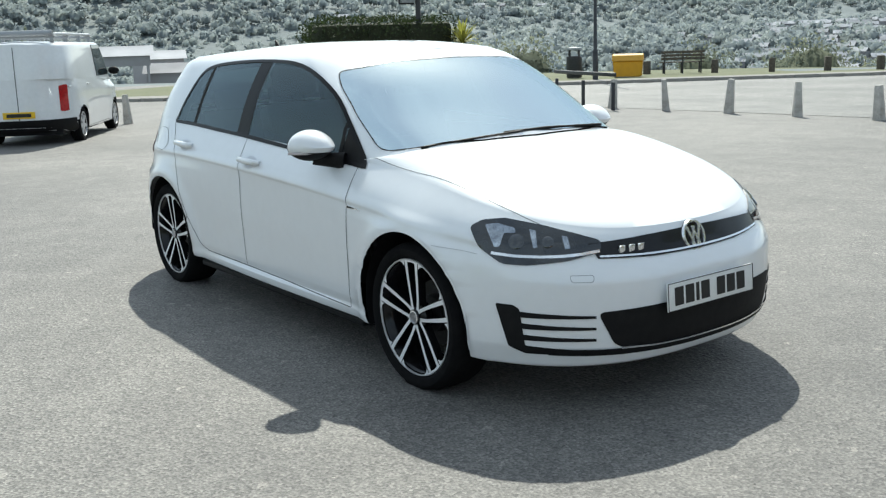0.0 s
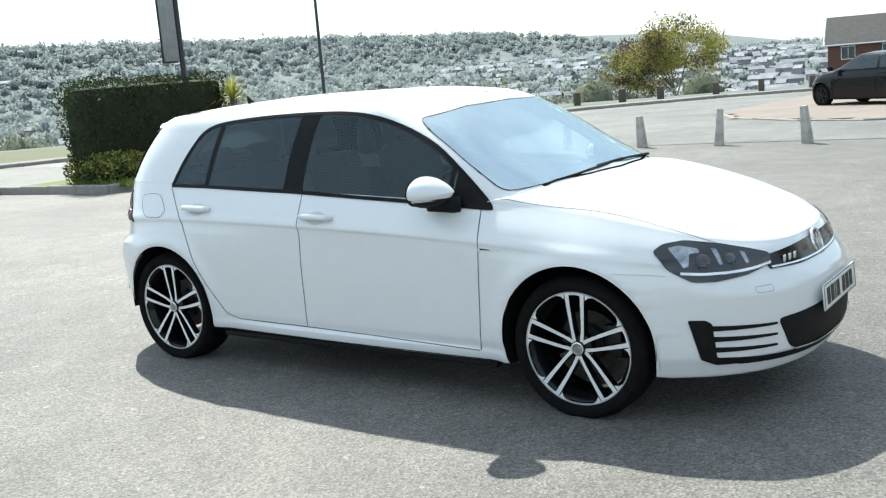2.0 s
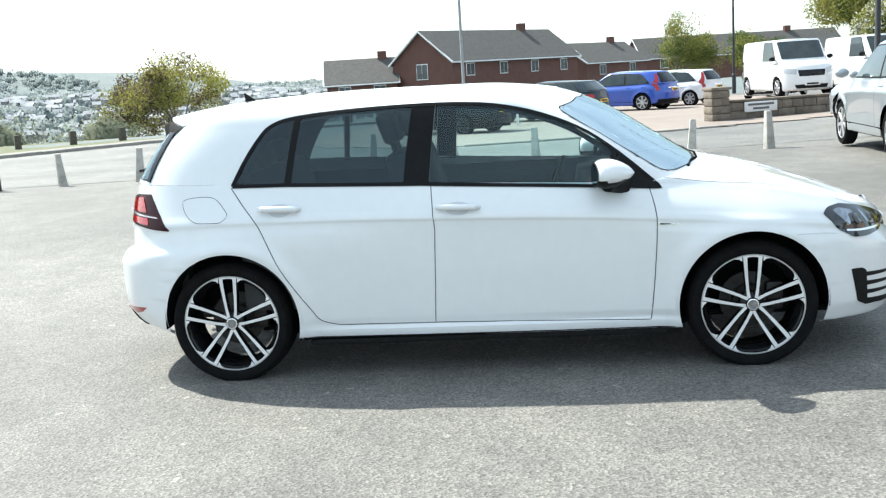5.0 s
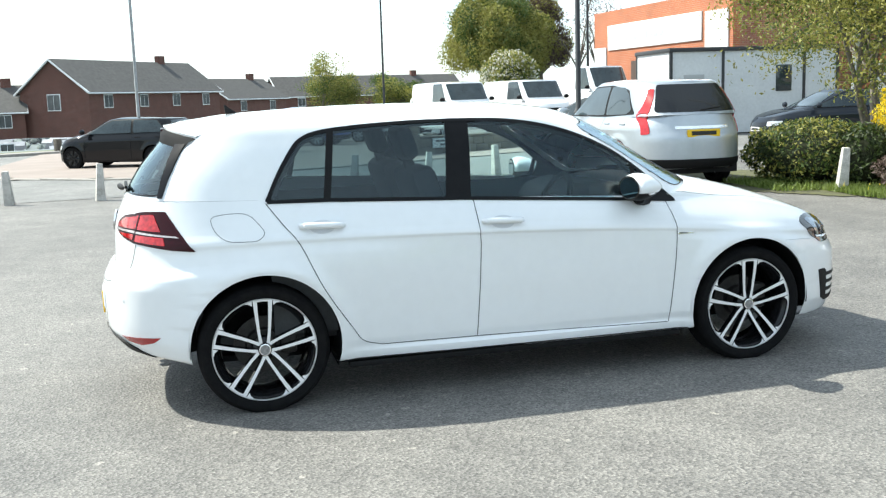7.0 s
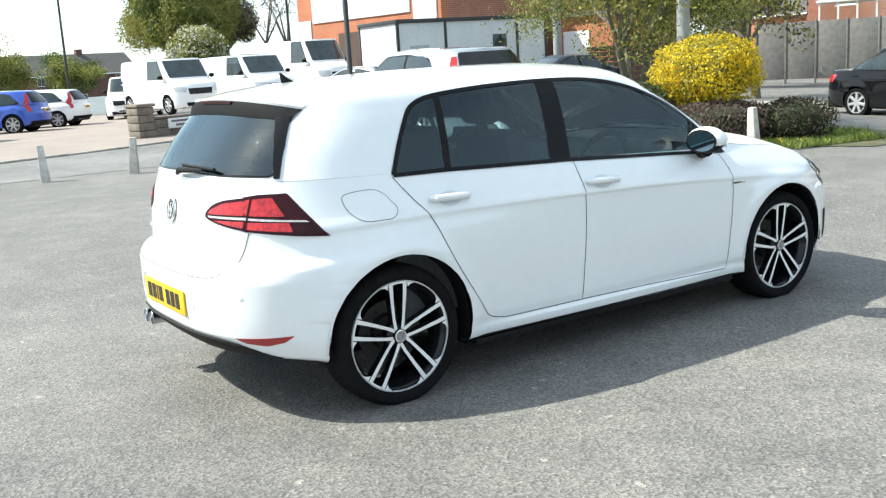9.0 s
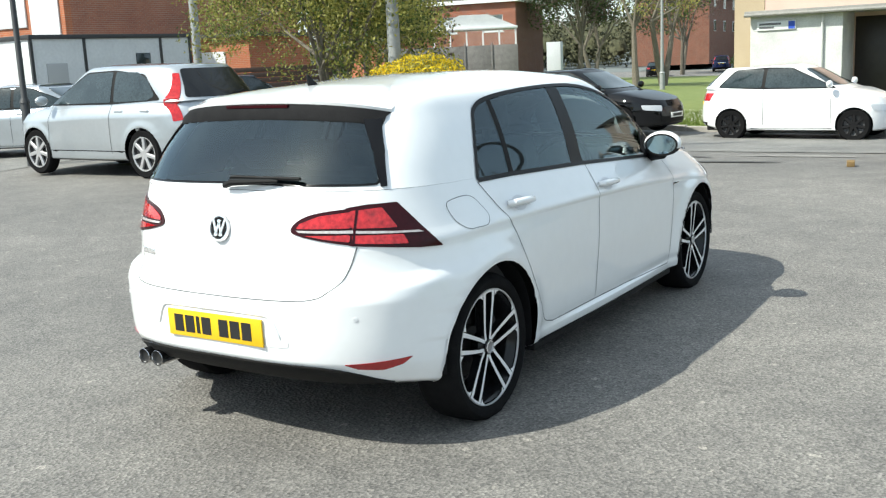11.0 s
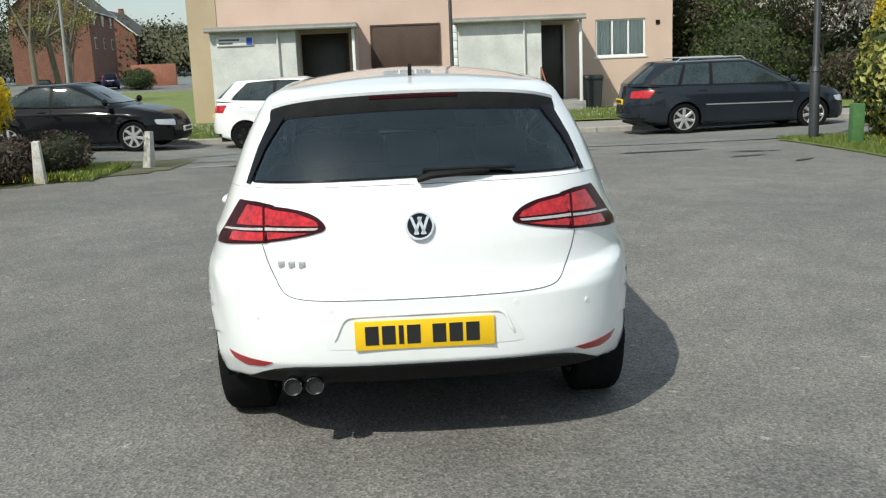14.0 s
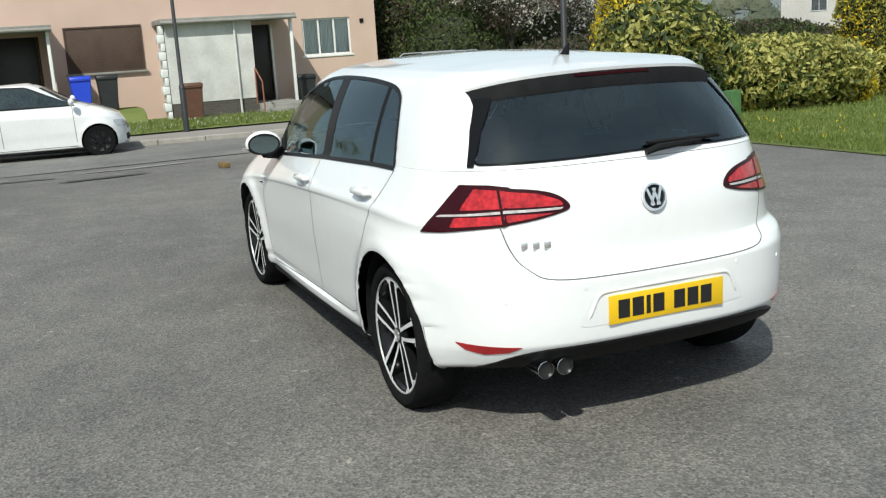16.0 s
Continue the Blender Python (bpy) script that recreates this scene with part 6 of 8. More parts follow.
            for i in range(7):
                add_box(bm, (-0.030, yo - 0.055, 0.02), (0.030, yo - 0.010, q * 0.98), 0.008, Matrix.Rotation(i * 2 * math.pi / 7, 4, "Y"), 1)
            part("spoke", f(bm), rim, wh)
            part("hub_cap", f(lathe([(q * 0.30, yo - 0.05), (q * 0.28, yo - 0.012), (0.001, yo - 0.010)], 16)), rim, wh)
            part("rim_ring", f(lathe([(q * 0.93, yo - 0.02), (q * 0.96, yo - 0.006), (q * 1.01, yo - 0.006)], 36)), rim, wh)
    x, y = at
    car.matrix_world = pose(x, y, (ground_z(x, y) if z is None else z), 0, 0, heading) @ Matrix.Translation((0, 0, 0))
    return car


PW, PB, PS = paint("car_white", (0.78, 0.79, 0.80)), paint("car_black", (0.006, 0.0065, 0.008)), surf("car_silver", (0.42, 0.45, 0.48), (0.39, 0.42, 0.45), 2, 0.35, metal=0.6, coat=1.0)
PG, PBL, PDB = paint("car_grey", (0.04, 0.055, 0.07)), paint("car_blue", (0.012, 0.07, 0.42)), paint("car_dark_grey", (0.014, 0.018, 0.025))
ROWCARS = "parked cars on the forecourt"
auto("van", "white panel van with roof rack on the tarmac", PW, (-15.15, 2.35), 150, 4.40, 1.70, 1.79, 2.72, "van", wheel_r=0.31)
rack = thing("roof_rack", "grey ladder rack on the van's roof", "roof rack", at=pose(-15.15, 2.35, ground_z(-15.15, 2.35) + 1.79, 0, 0, 150))
for yy in (-0.55, 0.55):
    part("side_rail", tube([(-1.9, yy, 0.10), (0.9, yy, 0.10)], 0.03, 8), surf("rack_grey", (0.32, 0.33, 0.34), None, rough=0.4, metal=0.6), rack)
for xx in (-1.85, -0.9, 0.05, 0.85):
    part("cross_bar", box((xx - 0.03, -0.6, 0.03), (xx + 0.03, 0.6, 0.075), 0.005), surf("rack_grey", (0.32, 0.33, 0.34), None, rough=0.4, metal=0.6), rack)
    for yy in (-0.55, 0.55):
        part("foot", box((xx - 0.03, yy - 0.03, -0.04), (xx + 0.03, yy + 0.03, 0.04), 0.004), surf("rack_grey", (0.32, 0.33, 0.34), None, rough=0.4, metal=0.6), rack)
part("roller", tube([(-1.98, -0.6, 0.12), (-1.98, 0.6, 0.12)], 0.045, 10), surf("rack_grey", (0.32, 0.33, 0.34), None, rough=0.4, metal=0.6), rack)
auto("hatchback", "black hatchback car on the paved forecourt", PB, (-2.8, 25.1), 150, 4.27, 1.80, 1.45, 2.63, "hatch", rim=BLACK_GLOSS, group=ROWCARS)
auto("estate_car", "dark grey hatchback on the forecourt", PG, (0.5, 30.8), 146, 4.33, 1.77, 1.43, 2.69, "hatch", group=ROWCARS)
auto("blue_suv", "bright blue sports utility car", PBL, (3.6, 37.2), 146, 4.63, 1.90, 1.65, 2.81, "suv", wheel_r=0.37, group=ROWCARS)
auto("white_suv", "white sports utility car at the row's end", PW, (6.0, 40.0), 144, 4.4, 1.83, 1.60, 2.66, "suv", wheel_r=0.35, group=ROWCARS)
auto("silver_suv", "silver sports utility car beside the planting bed", PS, (6.0, 9.95), 88, 4.53, 1.82, 1.68, 2.62, "suv", wheel_r=0.36)
auto("saloon_car", "pale silver saloon car parked before the vans", PS, (8.1, 15.9), 112, 4.83, 1.86, 1.47, 2.74, "saloon")
auto("dark_saloon", "dark saloon car beside the site cabin", PDB, (15.6, 17.7), 172, 4.5, 1.78, 1.43, 2.65, "saloon")
auto("black_saloon", "black saloon car parked by the kerb", PB, (16.5, 6.75), -97, 4.77, 1.82, 1.47, 2.71, "saloon")
auto("small_hatchback", "white small hatchback car with black wheels", PW, (16.5, 1.95), -94, 3.85, 1.695, 1.51, 2.43, "hatch", rim=BLACK_GLOSS, wheel_r=0.31)
auto("estate_car", "dark grey estate car with silver roof rails", PDB, (15.5, -7.25), -89, 4.76, 1.81, 1.51, 2.725, "estate", roofbars=True)
VANS = "white vans parked in a row"
auto("white_van", "white panel van facing the car park", PW, (9.0, 31.5), -82, 4.9, 1.90, 1.97, 3.0, "van", wheel_r=0.34, group=VANS, z=0.10)
auto("white_van", "white panel van facing the car park", PW, (11.9, 31.2), -82, 4.9, 1.90, 1.97, 3.0, "van", wheel_r=0.34, group=VANS, z=0.10)
auto("white_van", "taller white panel van behind the cabin", PW, (15.9, 34.0), -84, 5.6, 2.0, 2.5, 3.3, "van", wheel_r=0.34, group=VANS, z=0.10)
auto("white_van", "white panel van at the car park gate", PW, (11.2, 43.0), -120, 4.9, 1.90, 1.97, 3.0, "van", wheel_r=0.34, group=VANS)
auto("far_hatchback", "dark red-black hatchback far down the road", PB, (87.5, 31.6), 14, 4.2, 1.75, 1.45, 2.6, "hatch")
auto("far_suv", "dark blue people carrier far down the road", paint("car_navy", (0.01, 0.016, 0.06)), (97, 28.3), 16, 4.3, 1.8, 1.65, 2.65, "suv", wheel_r=0.34)


# ---- bollards, posts, poles ----
TIMBER = surf("weathered_white_timber", (0.30, 0.28, 0.25), (0.62, 0.60, 0.56), 7, 0.9, bump=0.5, vary=0.12)
OLDPOST = surf("dark_timber", (0.06, 0.05, 0.04), (0.13, 0.115, 0.095), 9, 0.95, bump=0.4)
STEEL = surf("black_pole_paint", (0.02, 0.021, 0.024), (0.035, 0.037, 0.04), 12, 0.5)
GALV = surf("grey_pole", (0.22, 0.235, 0.24), (0.32, 0.33, 0.33), 10, 0.55, bump=0.1)


def bollard(x, y, h=0.62, lean=(0, 0), turn=0):
    bm = bmesh.new()
    add_box(bm, (-0.085, -0.085, -0.15), (0.085, 0.085, h), 0.012)
    for v in bm.verts:
        if v.co.z > 0.1:
            k = 1 - 0.28 * max(0, (v.co.z - 0.1)) / h
            v.co.x *= k
            v.co.y *= k
        if v.co.z > h - 0.03:
            v.co.x *= 0.75
            v.co.y *= 0.75
    ob = part("bollard", bm, TIMBER)
    ob.matrix_world = pose(x, y, ground_z(x, y), lean[0], lean[1], turn)
    return tagged(ob, "short weathered whitewashed timber bollard", "bollard", "bollards round the car park")


rng = random.Random(5)
for x, y in ((-10.65, 12.85), (-9.1, 12.8), (-7.5, 12.75), (-5.9, 12.6), (-4.35, 12.6), (-2.88, 12.55), (-1.35, 12.5), (0.14, 12.35), (1.5, 12.1), (2.85, 12.0), (4.17, 12.0),
             (-15.7, 6.5), (-16.0, 5.27), (-17.25, 4.45), (8.9, 10.5), (7.6, 6.65), (8.5, 5.06), (10.7, 4.08)):
    bollard(x, y, rng.uniform(0.58, 0.66), (rng.uniform(-4, 4), rng.uniform(-5, 5)), rng.uniform(0, 90))
for i, (x, y) in enumerate(((-28.0, 28.5), (-26.2, 31.3), (-24.1, 33.4), (-22.2, 34.9), (-20.5, 36.5), (-18.7, 37.6), (-17.0, 38.9), (-15.3, 39.4), (-12.8, 39.8), (-11.0, 40.6), (-9.0, 41.4), (-6.5, 42.6), (-34.5, 14.5), (-33.2, 16.2), (-31.9, 21.9), (-30.0, 25.9))):
    bm = box((-0.13, -0.13, -0.2), (0.13, 0.13, 0.55), 0.03)
    ob = part("timber_post", bm, OLDPOST)
    ob.matrix_world = pose(x, y, ground_z(x, y) + 0.08, 0, 0, 12 * i)
    tagged(ob, "short dark square timber post on the verge", "post", "posts along the verge")


def pole(x, y, h, r0=0.07, r1=0.04, mat=STEEL, base=0.0, label="tall black street lamp column", name="street_lamp", arm=False, z0=None):
    t = thing(name, label, "lamp post", at=Matrix.Translation((x, y, (ground_z(x, y) if z0 is None else z0))))
    part("column", tube([(0, 0, -0.2), (0, 0, 1.15), (0, 0, 1.2), (0, 0, h)], [r0 * 1.5, r0 * 1.5, r0, r1], 14), mat, t)
    part("collar", tube([(0, 0, 1.14), (0, 0, 1.22)], [r0 * 1.75, r0 * 1.2], 14), mat, t)
    part("door", box((r0 * 1.35, -0.05, 0.35), (r0 * 1.56, 0.05, 0.85), 0.004), mat, t)
    if arm:
        part("lantern", box((-0.15, -0.1, h - 0.05), (0.45, 0.1, h + 0.06), 0.03), mat, t)
    return t


pole(-22.8, 24.6, 8.5)
pole(-2.62, 31.3, 9.5, 0.06, 0.035, GALV, label="tall grey street lamp column")
pole(21, 46, 9, 0.08, 0.05)
pole(6.3, 13.1, 7.5, 0.055, 0.035)
pole(9.0, 6.85, 8.0, 0.11, 0.08, GALV, label="thick grey street lamp column in the planting bed")
pole(19.3, -1.45, 7.5, 0.048, 0.032)
pole(10.6, -6.9, 7.0, 0.055, 0.04)
pole(56, 19.5, 8, 0.11, 0.07, GALV, label="grey street lamp column by the side road")
pole(12, 58, 9, 0.08, 0.05, STEEL)
pole(22.4, 25.4, 9.0, 0.17, 0.14, GALV, label="thick grey lamp column beside the site cabin")


def green_post(x, y):
    ob = part("green_post", box((-0.088, -0.088, -0.2), (0.088, 0.088, 0.62), 0.012), surf("green_stain", (0.030, 0.10, 0.028), (0.075, 0.16, 0.05), 5, 0.85, bump=0.3))
    ob.matrix_world = pose(x, y, ground_z(x, y) + 0.02, rng.uniform(-2, 2), rng.uniform(-2, 2), rng.uniform(-8, 8))
    tagged(ob, "square green-stained timber post on the lawn edge", "post", "green posts by the lawn")


for x, y in ((9.3, -7.0), (7.75, -6.98), (6.15, -7.0)):
    green_post(x, y)

# street furniture across the road
zf = lambda x, y: ground_z(x, y) + 0.10
x, y = -23.9, 27.6
g = thing("grit_bin", "yellow grit bin with sloping lid on the pavement", "grit bin", at=pose(x, y, zf(x, y), 0, 0, 40))
part("bin", prism([(-0.55, 0), (0.55, 0), (0.6, 0.62), (-0.6, 0.62)], -0.38, 0.38, "xz", 0.03), surf("grit_yellow", (0.72, 0.36, 0.01), (0.62, 0.30, 0.01), 5, 0.5), g)
part("lid", prism([(-0.43, 0.62), (0.43, 0.62), (0.43, 0.72), (0, 0.92), (-0.43, 0.86)], -0.63, 0.63, "yz", 0.03), surf("grit_lid", (0.75, 0.42, 0.08), (0.68, 0.36, 0.05), 5, 0.5), g, "pale orange lid")
x, y = -25.6, 26.2
g = thing("litter_bin", "round black litter bin with domed hood", "litter bin", at=Matrix.Translation((x, y, zf(x, y))))
part("body", lathe([(0.001, 0), (0.30, 0), (0.32, 0.05), (0.32, 0.85), (0.29, 0.87)], 28, "z"), STEEL, g)
part("hood", lathe([(0.30, 1.12), (0.33, 1.14), (0.31, 1.22), (0.001, 1.26)], 28, "z"), GALV, g)
for a in range(4):
    part("hood_post", box((0.27 * math.cos(a * 1.57) - 0.03, 0.27 * math.sin(a * 1.57) - 0.03, 0.85), (0.27 * math.cos(a * 1.57) + 0.03, 0.27 * math.sin(a * 1.57) + 0.03, 1.13)), STEEL, g)
x, y = -25.3, 32.6
g = thing("bench", "dark slatted bench facing the valley", "bench", at=pose(x, y, zf(x, y), 0, 0, 48))
for i in range(3):
    part("seat_slat", box((-0.95, -0.25 + i * 0.16, 0.43), (0.95, -0.12 + i * 0.16, 0.47), 0.01), OLDPOST, g)
    part("back_slat", box((-0.95, -0.33, 0.56 + i * 0.14), (0.95, -0.29, 0.67 + i * 0.14), 0.01), OLDPOST, g)
for xx in (-0.8, 0, 0.8):
    part("leg", box((xx - 0.03, -0.32, -0.05), (xx + 0.03, -0.26, 0.96), 0.005), STEEL, g)
    part("leg", box((xx - 0.03, 0.16, -0.05), (xx + 0.03, 0.22, 0.44), 0.005), STEEL, g)
g = thing("guard_rail", "low black guard rail at the bollard line", "railing", at=pose(-11.6, 12.9, ground_z(-11.6, 12.9), 0, 0, -20))
part("top_board", box((-1.6, -0.03, 0.72), (1.6, 0.03, 0.80), 0.01), STEEL, g)
for xx in (-1.5, 0, 1.5):
    part("post", box((xx - 0.035, -0.03, -0.2), (xx + 0.035, 0.03, 0.6), 0.005), STEEL, g)
g = thing("signpost", "black post with a framed notice panel", "sign", at=Matrix.Translation((-12.8, 9.27, ground_z(-12.8, 9.27))))
part("post", tube([(0, 0, -0.1), (0, 0, 4.4)], 0.055, 10), STEEL, g)
part("panel", box((-0.05, -0.42, 2.35), (0.03, -0.08, 4.1), 0.01), GALV, g, "grey notice panel")
part("panel_frame", box((-0.06, -0.45, 2.32), (-0.04, -0.06, 4.13), 0.005), STEEL, g)

# west planting bed: clipped hedge, shrubs and a spiky plant
kerb_line([(-15.8, 6.65), (-12.06, 6.6), (-11.9, 8.43), (-11.54, 9.12), (-11.5, 12.0), (-13.3, 12.6)], h=0.16)
bm = sheet("bed", list(np.linspace(-15.8, -11.5, 8)), list(np.linspace(6.7, 12.3, 8)), GRASS, 0.10, lambda x, y: x < -12.1 + (y - 6.6) * 0.1)
tagged(part("planting_bed", bm, GRASS), "raised bed of soil and weeds", "planting bed", kind="structure")
hd = thing("hedge", "dark clipped evergreen box-shaped hedge", "hedge", at=pose(-13.35, 8.65, ground_z(-13.35, 8.65) + 0.05, 0, 0, 75) @ Matrix.Scale(1.07, 4))
# near-black block inside the hedge stands in for its inner shade
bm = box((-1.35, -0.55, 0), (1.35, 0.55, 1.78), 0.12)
part("inner_growth", bm, surf("inner_shade", (0.012, 0.016, 0.006), (0.03, 0.035, 0.012), 8, 0.95), hd)
rl = random.Random(3)
for m in (G2, G2):
    bm = bmesh.new()
    leaf_cloud(bm, (0, 0, 0.93), (1.48, 0.68, 0.97), 5200, 0.035, rl, 0.86, power=9)
    part("foliage", bm, m, hd, smooth=False)
bush("shrub", "loose green shrub in front of the hedge", -12.9, 9.3, (0.85, 0.9, 0.55), [G1, G3], 2600, 0.045, 4)
bush("shrub", "low yellow-green shrub at the bed's edge", -13.1, 7.5, (0.95, 0.7, 0.38), [G1, G3], 2200, 0.045, 6)
bush("shrub", "loose green shrub by the hedge", -12.4, 10.5, (0.65, 0.9, 0.45), [G1, G1], 1800, 0.045, 7)
sp_ = thing("spiky_plant", "yellow-green sword-leaved plant above the bed", "plant", at=Matrix.Translation((-12.2, 9.95, ground_z(-12.2, 9.95) + 0.45)))
part("stem", tube([(0, 0, -0.5), (0.02, 0, 0.6), (0, 0.03, 1.05)], [0.09, 0.08, 0.07], 8), BARK, sp_)
bm = bmesh.new()
for i in range(90):
    a, e = rl.uniform(0, 6.28), rl.uniform(-0.1, 1.45)
    L = rl.uniform(0.45, 0.75)
    d = Vector((math.cos(a) * math.cos(e), math.sin(a) * math.cos(e), math.sin(e)))
    s = Vector((-math.sin(a), math.cos(a), 0)) * 0.018
    p, q, r_ = Vector((0, 0, 1.05)), Vector((0, 0, 1.05)) + d * L * 0.6, Vector((0, 0, 1.0)) + d * L - Vector((0, 0, 0.08))
    v = [bm.verts.new(c) for c in (p - s, p + s, q + s, q - s, r_)]
    bm.faces.new(v[:4])
    bm.faces.new((v[3], v[2], v[4]))
part("sword_leaf", bm, leaf_mat("leaf_sword", (0.22, 0.24, 0.04), (0.38, 0.36, 0.08)), sp_, smooth=False)

# east planting bed
bm = sheet("bed", list(np.linspace(6.4, 12.5, 60)), list(np.linspace(3.6, 11, 70)), GRASS, 0.012, lambda x, y: y > 12.9 - x * 0.93 + 0.12 * math.sin(x * 5.1) + 0.08 * math.sin(x * 13) and y < 17.0 - x * 0.8 + 0.1 * math.sin(x * 7))
tagged(part("planting_bed", bm, surf("bed_soil", (0.050, 0.045, 0.030), (0.115, 0.120, 0.045), 2.5, 0.95, bump=0.6, fine=30)), "rough planting bed with grass and weeds", "planting bed", kind="structure")
bush("green_bush", "rounded dense dark green bush behind the bollards", 8.0, 7.9, (1.0, 0.95, 0.55), [G1, G3, G2], 5000, 0.033, 11, squash=0.85, lumps=(16, 0.36, 11))
bush("golden_bush", "clipped golden yellow evergreen bush", 9.1, 6.46, (0.78, 0.82, 0.56), [YEL, YEL, G3], 8500, 0.028, 12, z0=0.62, power=2.6, cat="bush", lumps=(20, 0.36, 9), heart=surf("golden_heart", (0.10, 0.10, 0.015), (0.30, 0.22, 0.02), 5, 0.95))
bush("heather", "low brown twiggy heather below the golden bush", 8.75, 5.95, (0.95, 0.75, 0.36), [BROWN, BROWN], 3800, 0.03, 13)
bush("heather", "grey-brown straggly heather by the bollard", 9.7, 5.3, (0.75, 0.6, 0.36), [BROWN, G2], 2400, 0.03, 14)
bush("shrub", "dark green shrub between the bushes", 8.35, 7.1, (0.5, 0.5, 0.5), [G2, G1], 1500, 0.04, 15)
tree("spring_tree", "small multi-stemmed tree in yellow-green spring leaf", 10.1, 9.05, 5.0, 3.0, [G3, G3, G1], 44000, 0.036, 21, 0.10, 3, low=0.34, blobs=120)
tree("thin_tree", "small bare-stemmed tree with sparse leaves", 11.4, 9.6, 4.6, 1.8, [G3], 5000, 0.04, 22, 0.05, 2, blobs=30)

# south lawn
bush("laurel_hedge", "large variegated spotted laurel hedge", 10.0, -8.6, (1.45, 1.05, 1.08), [CREAM, G1, G3, G2], 8500, 0.082, 31, cat="hedge", power=2.4, squash=0.9, lumps=(26, 0.34, 14))
bush("laurel_hedge", "lower variegated laurel hedge on the lawn", 10.0, -11.2, (1.3, 1.7, 0.72), [CREAM, G3, CREAM, G1], 8000, 0.062, 32, cat="hedge", power=2.4, squash=0.9, lumps=(26, 0.32, 14))
bush("laurel_hedge", "pale variegated hedge farther along the lawn", 11.0, -13.4, (1.2, 1.6, 0.65), [CREAM, CREAM], 4500, 0.05, 33, cat="hedge")
bush("golden_conifer", "tall golden conifer behind the laurel", 12.2, -9.2, (0.62, 0.62, 1.5), [YEL, G3], 4500, 0.045, 34, cat="conifer", z0=0.0)
bush("golden_conifer", "broad golden green conifer on the lawn", 10.6, -14.4, (0.85, 0.95, 1.55), [G3, G3, YEL, G1], 12000, 0.04, 35, cat="conifer")
bush("golden_shrub", "low golden yellow shrub beside the conifer", 9.5, -12.6, (0.38, 0.4, 0.34), [YEL, YEL, G3], 2600, 0.03, 41)
for i, (x, y, r, h) in enumerate(((29.5, -11.6, 2.2, 2.4), (28.5, -15.2, 2.6, 2.3), (26.5, -19.0, 2.4, 1.1), (31.5, -17.5, 2.6, 2.0), (24.5, -23.5, 2.6, 1.0), (29, -23, 3.0, 1.2))):
    bush("scrub", "dark twiggy brown-green scrub beside the flats", x, y, (r, r, h), [G2, BROWN, G2, BLOSSOM] if i % 2 else [G2, BROWN, G1], 9000, 0.075, 136 + i, core=True)
bush("scrub", "dark brown-green scrub beyond the road", 24, -15, (1.5, 2.4, 0.9), [G2, BROWN], 5000, 0.07, 36)
bush("scrub", "dark green scrub beside the flats", 27, -12.2, (2.0, 2.2, 1.6), [G2, G1], 5000, 0.07, 37)
tree("blossom_tree", "dark tree with white spring blossom", 26.0, -13.6, 5.5, 2.6, [BLOSSOM, G2, BROWN], 11000, 0.06, 38, 0.16, 1, blobs=40)
tree("blossom_tree", "dark tree with thin white blossom", 28.5, -16.6, 5.0, 2.8, [BLOSSOM, G2, BROWN], 11000, 0.06, 39, 0.16, 2, blobs=40)
tree("scrub_tree", "dark scrub tree beyond the road", 23, -19, 2.6, 1.6, [G2, G3], 4500, 0.07, 40, 0.12, 2, blobs=34)


# ---- grass blades, weeds and daisies along the edges ----
BLADE = leaf_mat("grass_blade", (0.10, 0.15, 0.025), (0.20, 0.24, 0.06), 0.4)


def blades(name, label, spots, n, size, seed, material=BLADE, lift=0.03):
    """Short blades strewn over stretches (x0, x1, y0, y1)."""
    rg_ = random.Random(seed)
    co, fc = [], []
    for x0, x1, y0, y1, share in spots:
        for _ in range(int(n * share)):
            x, y = rg_.uniform(x0, x1), rg_.uniform(y0, y1)
            z = ground_z(x, y) + lift
            a, h = rg_.uniform(0, 6.28), size * rg_.uniform(0.5, 1.4)
            dx, dy = math.cos(a) * size * 0.16, math.sin(a) * size * 0.16
            lx, ly = rg_.gauss(0, 0.4) * h, rg_.gauss(0, 0.4) * h
            i = len(co)
            co += [(x - dx, y - dy, z), (x + dx, y + dy, z), (x + lx, y + ly, z + h)]
            fc.append((i, i + 1, i + 2))
    me = bpy.data.meshes.new(name)
    me.from_pydata(co, [], fc)
    me.materials.append(material)
    return tagged(new(name, me), label, "grass", kind="stuff")


blades("lawn_grass", "short mown grass blades with weeds", ((-1.5, 11.2, -7.4, -6.5, 0.35), (-1.5, 11.2, -9.5, -7.4, 0.35), (3, 11.2, -14, -9.5, 0.3)), 42000, 0.055, 5)
blades("verge_grass", "rough grass and weeds along the kerbs", ((19.6, 25.2, -9.5, 3.0, 0.5), (18.1, 24, 3.0, 9.0, 0.5)), 30000, 0.10, 6, lift=0.12)
blades("bed_grass", "tufts of grass and weeds in the planting bed", ((7.4, 9.0, 5.6, 6.8, 0.28), (8.6, 10.8, 4.4, 5.6, 0.34), (6.7, 9.2, 6.8, 8.4, 0.22), (9.2, 12.0, 5.4, 8.0, 0.16)), 15000, 0.09, 7, lift=0.02)
blades("bed_grass", "tufts of grass and weeds beside the hedge", ((-13.5, -11.6, 6.7, 11.8, 1.0),), 5000, 0.12, 8, lift=0.10)
blades("daisies", "white daisies in the grass", ((19.6, 25.2, -9.5, 3.0, 0.45), (18.1, 24, 3.0, 9.0, 0.55)), 2600, 0.05, 9, BLOSSOM, 0.20)
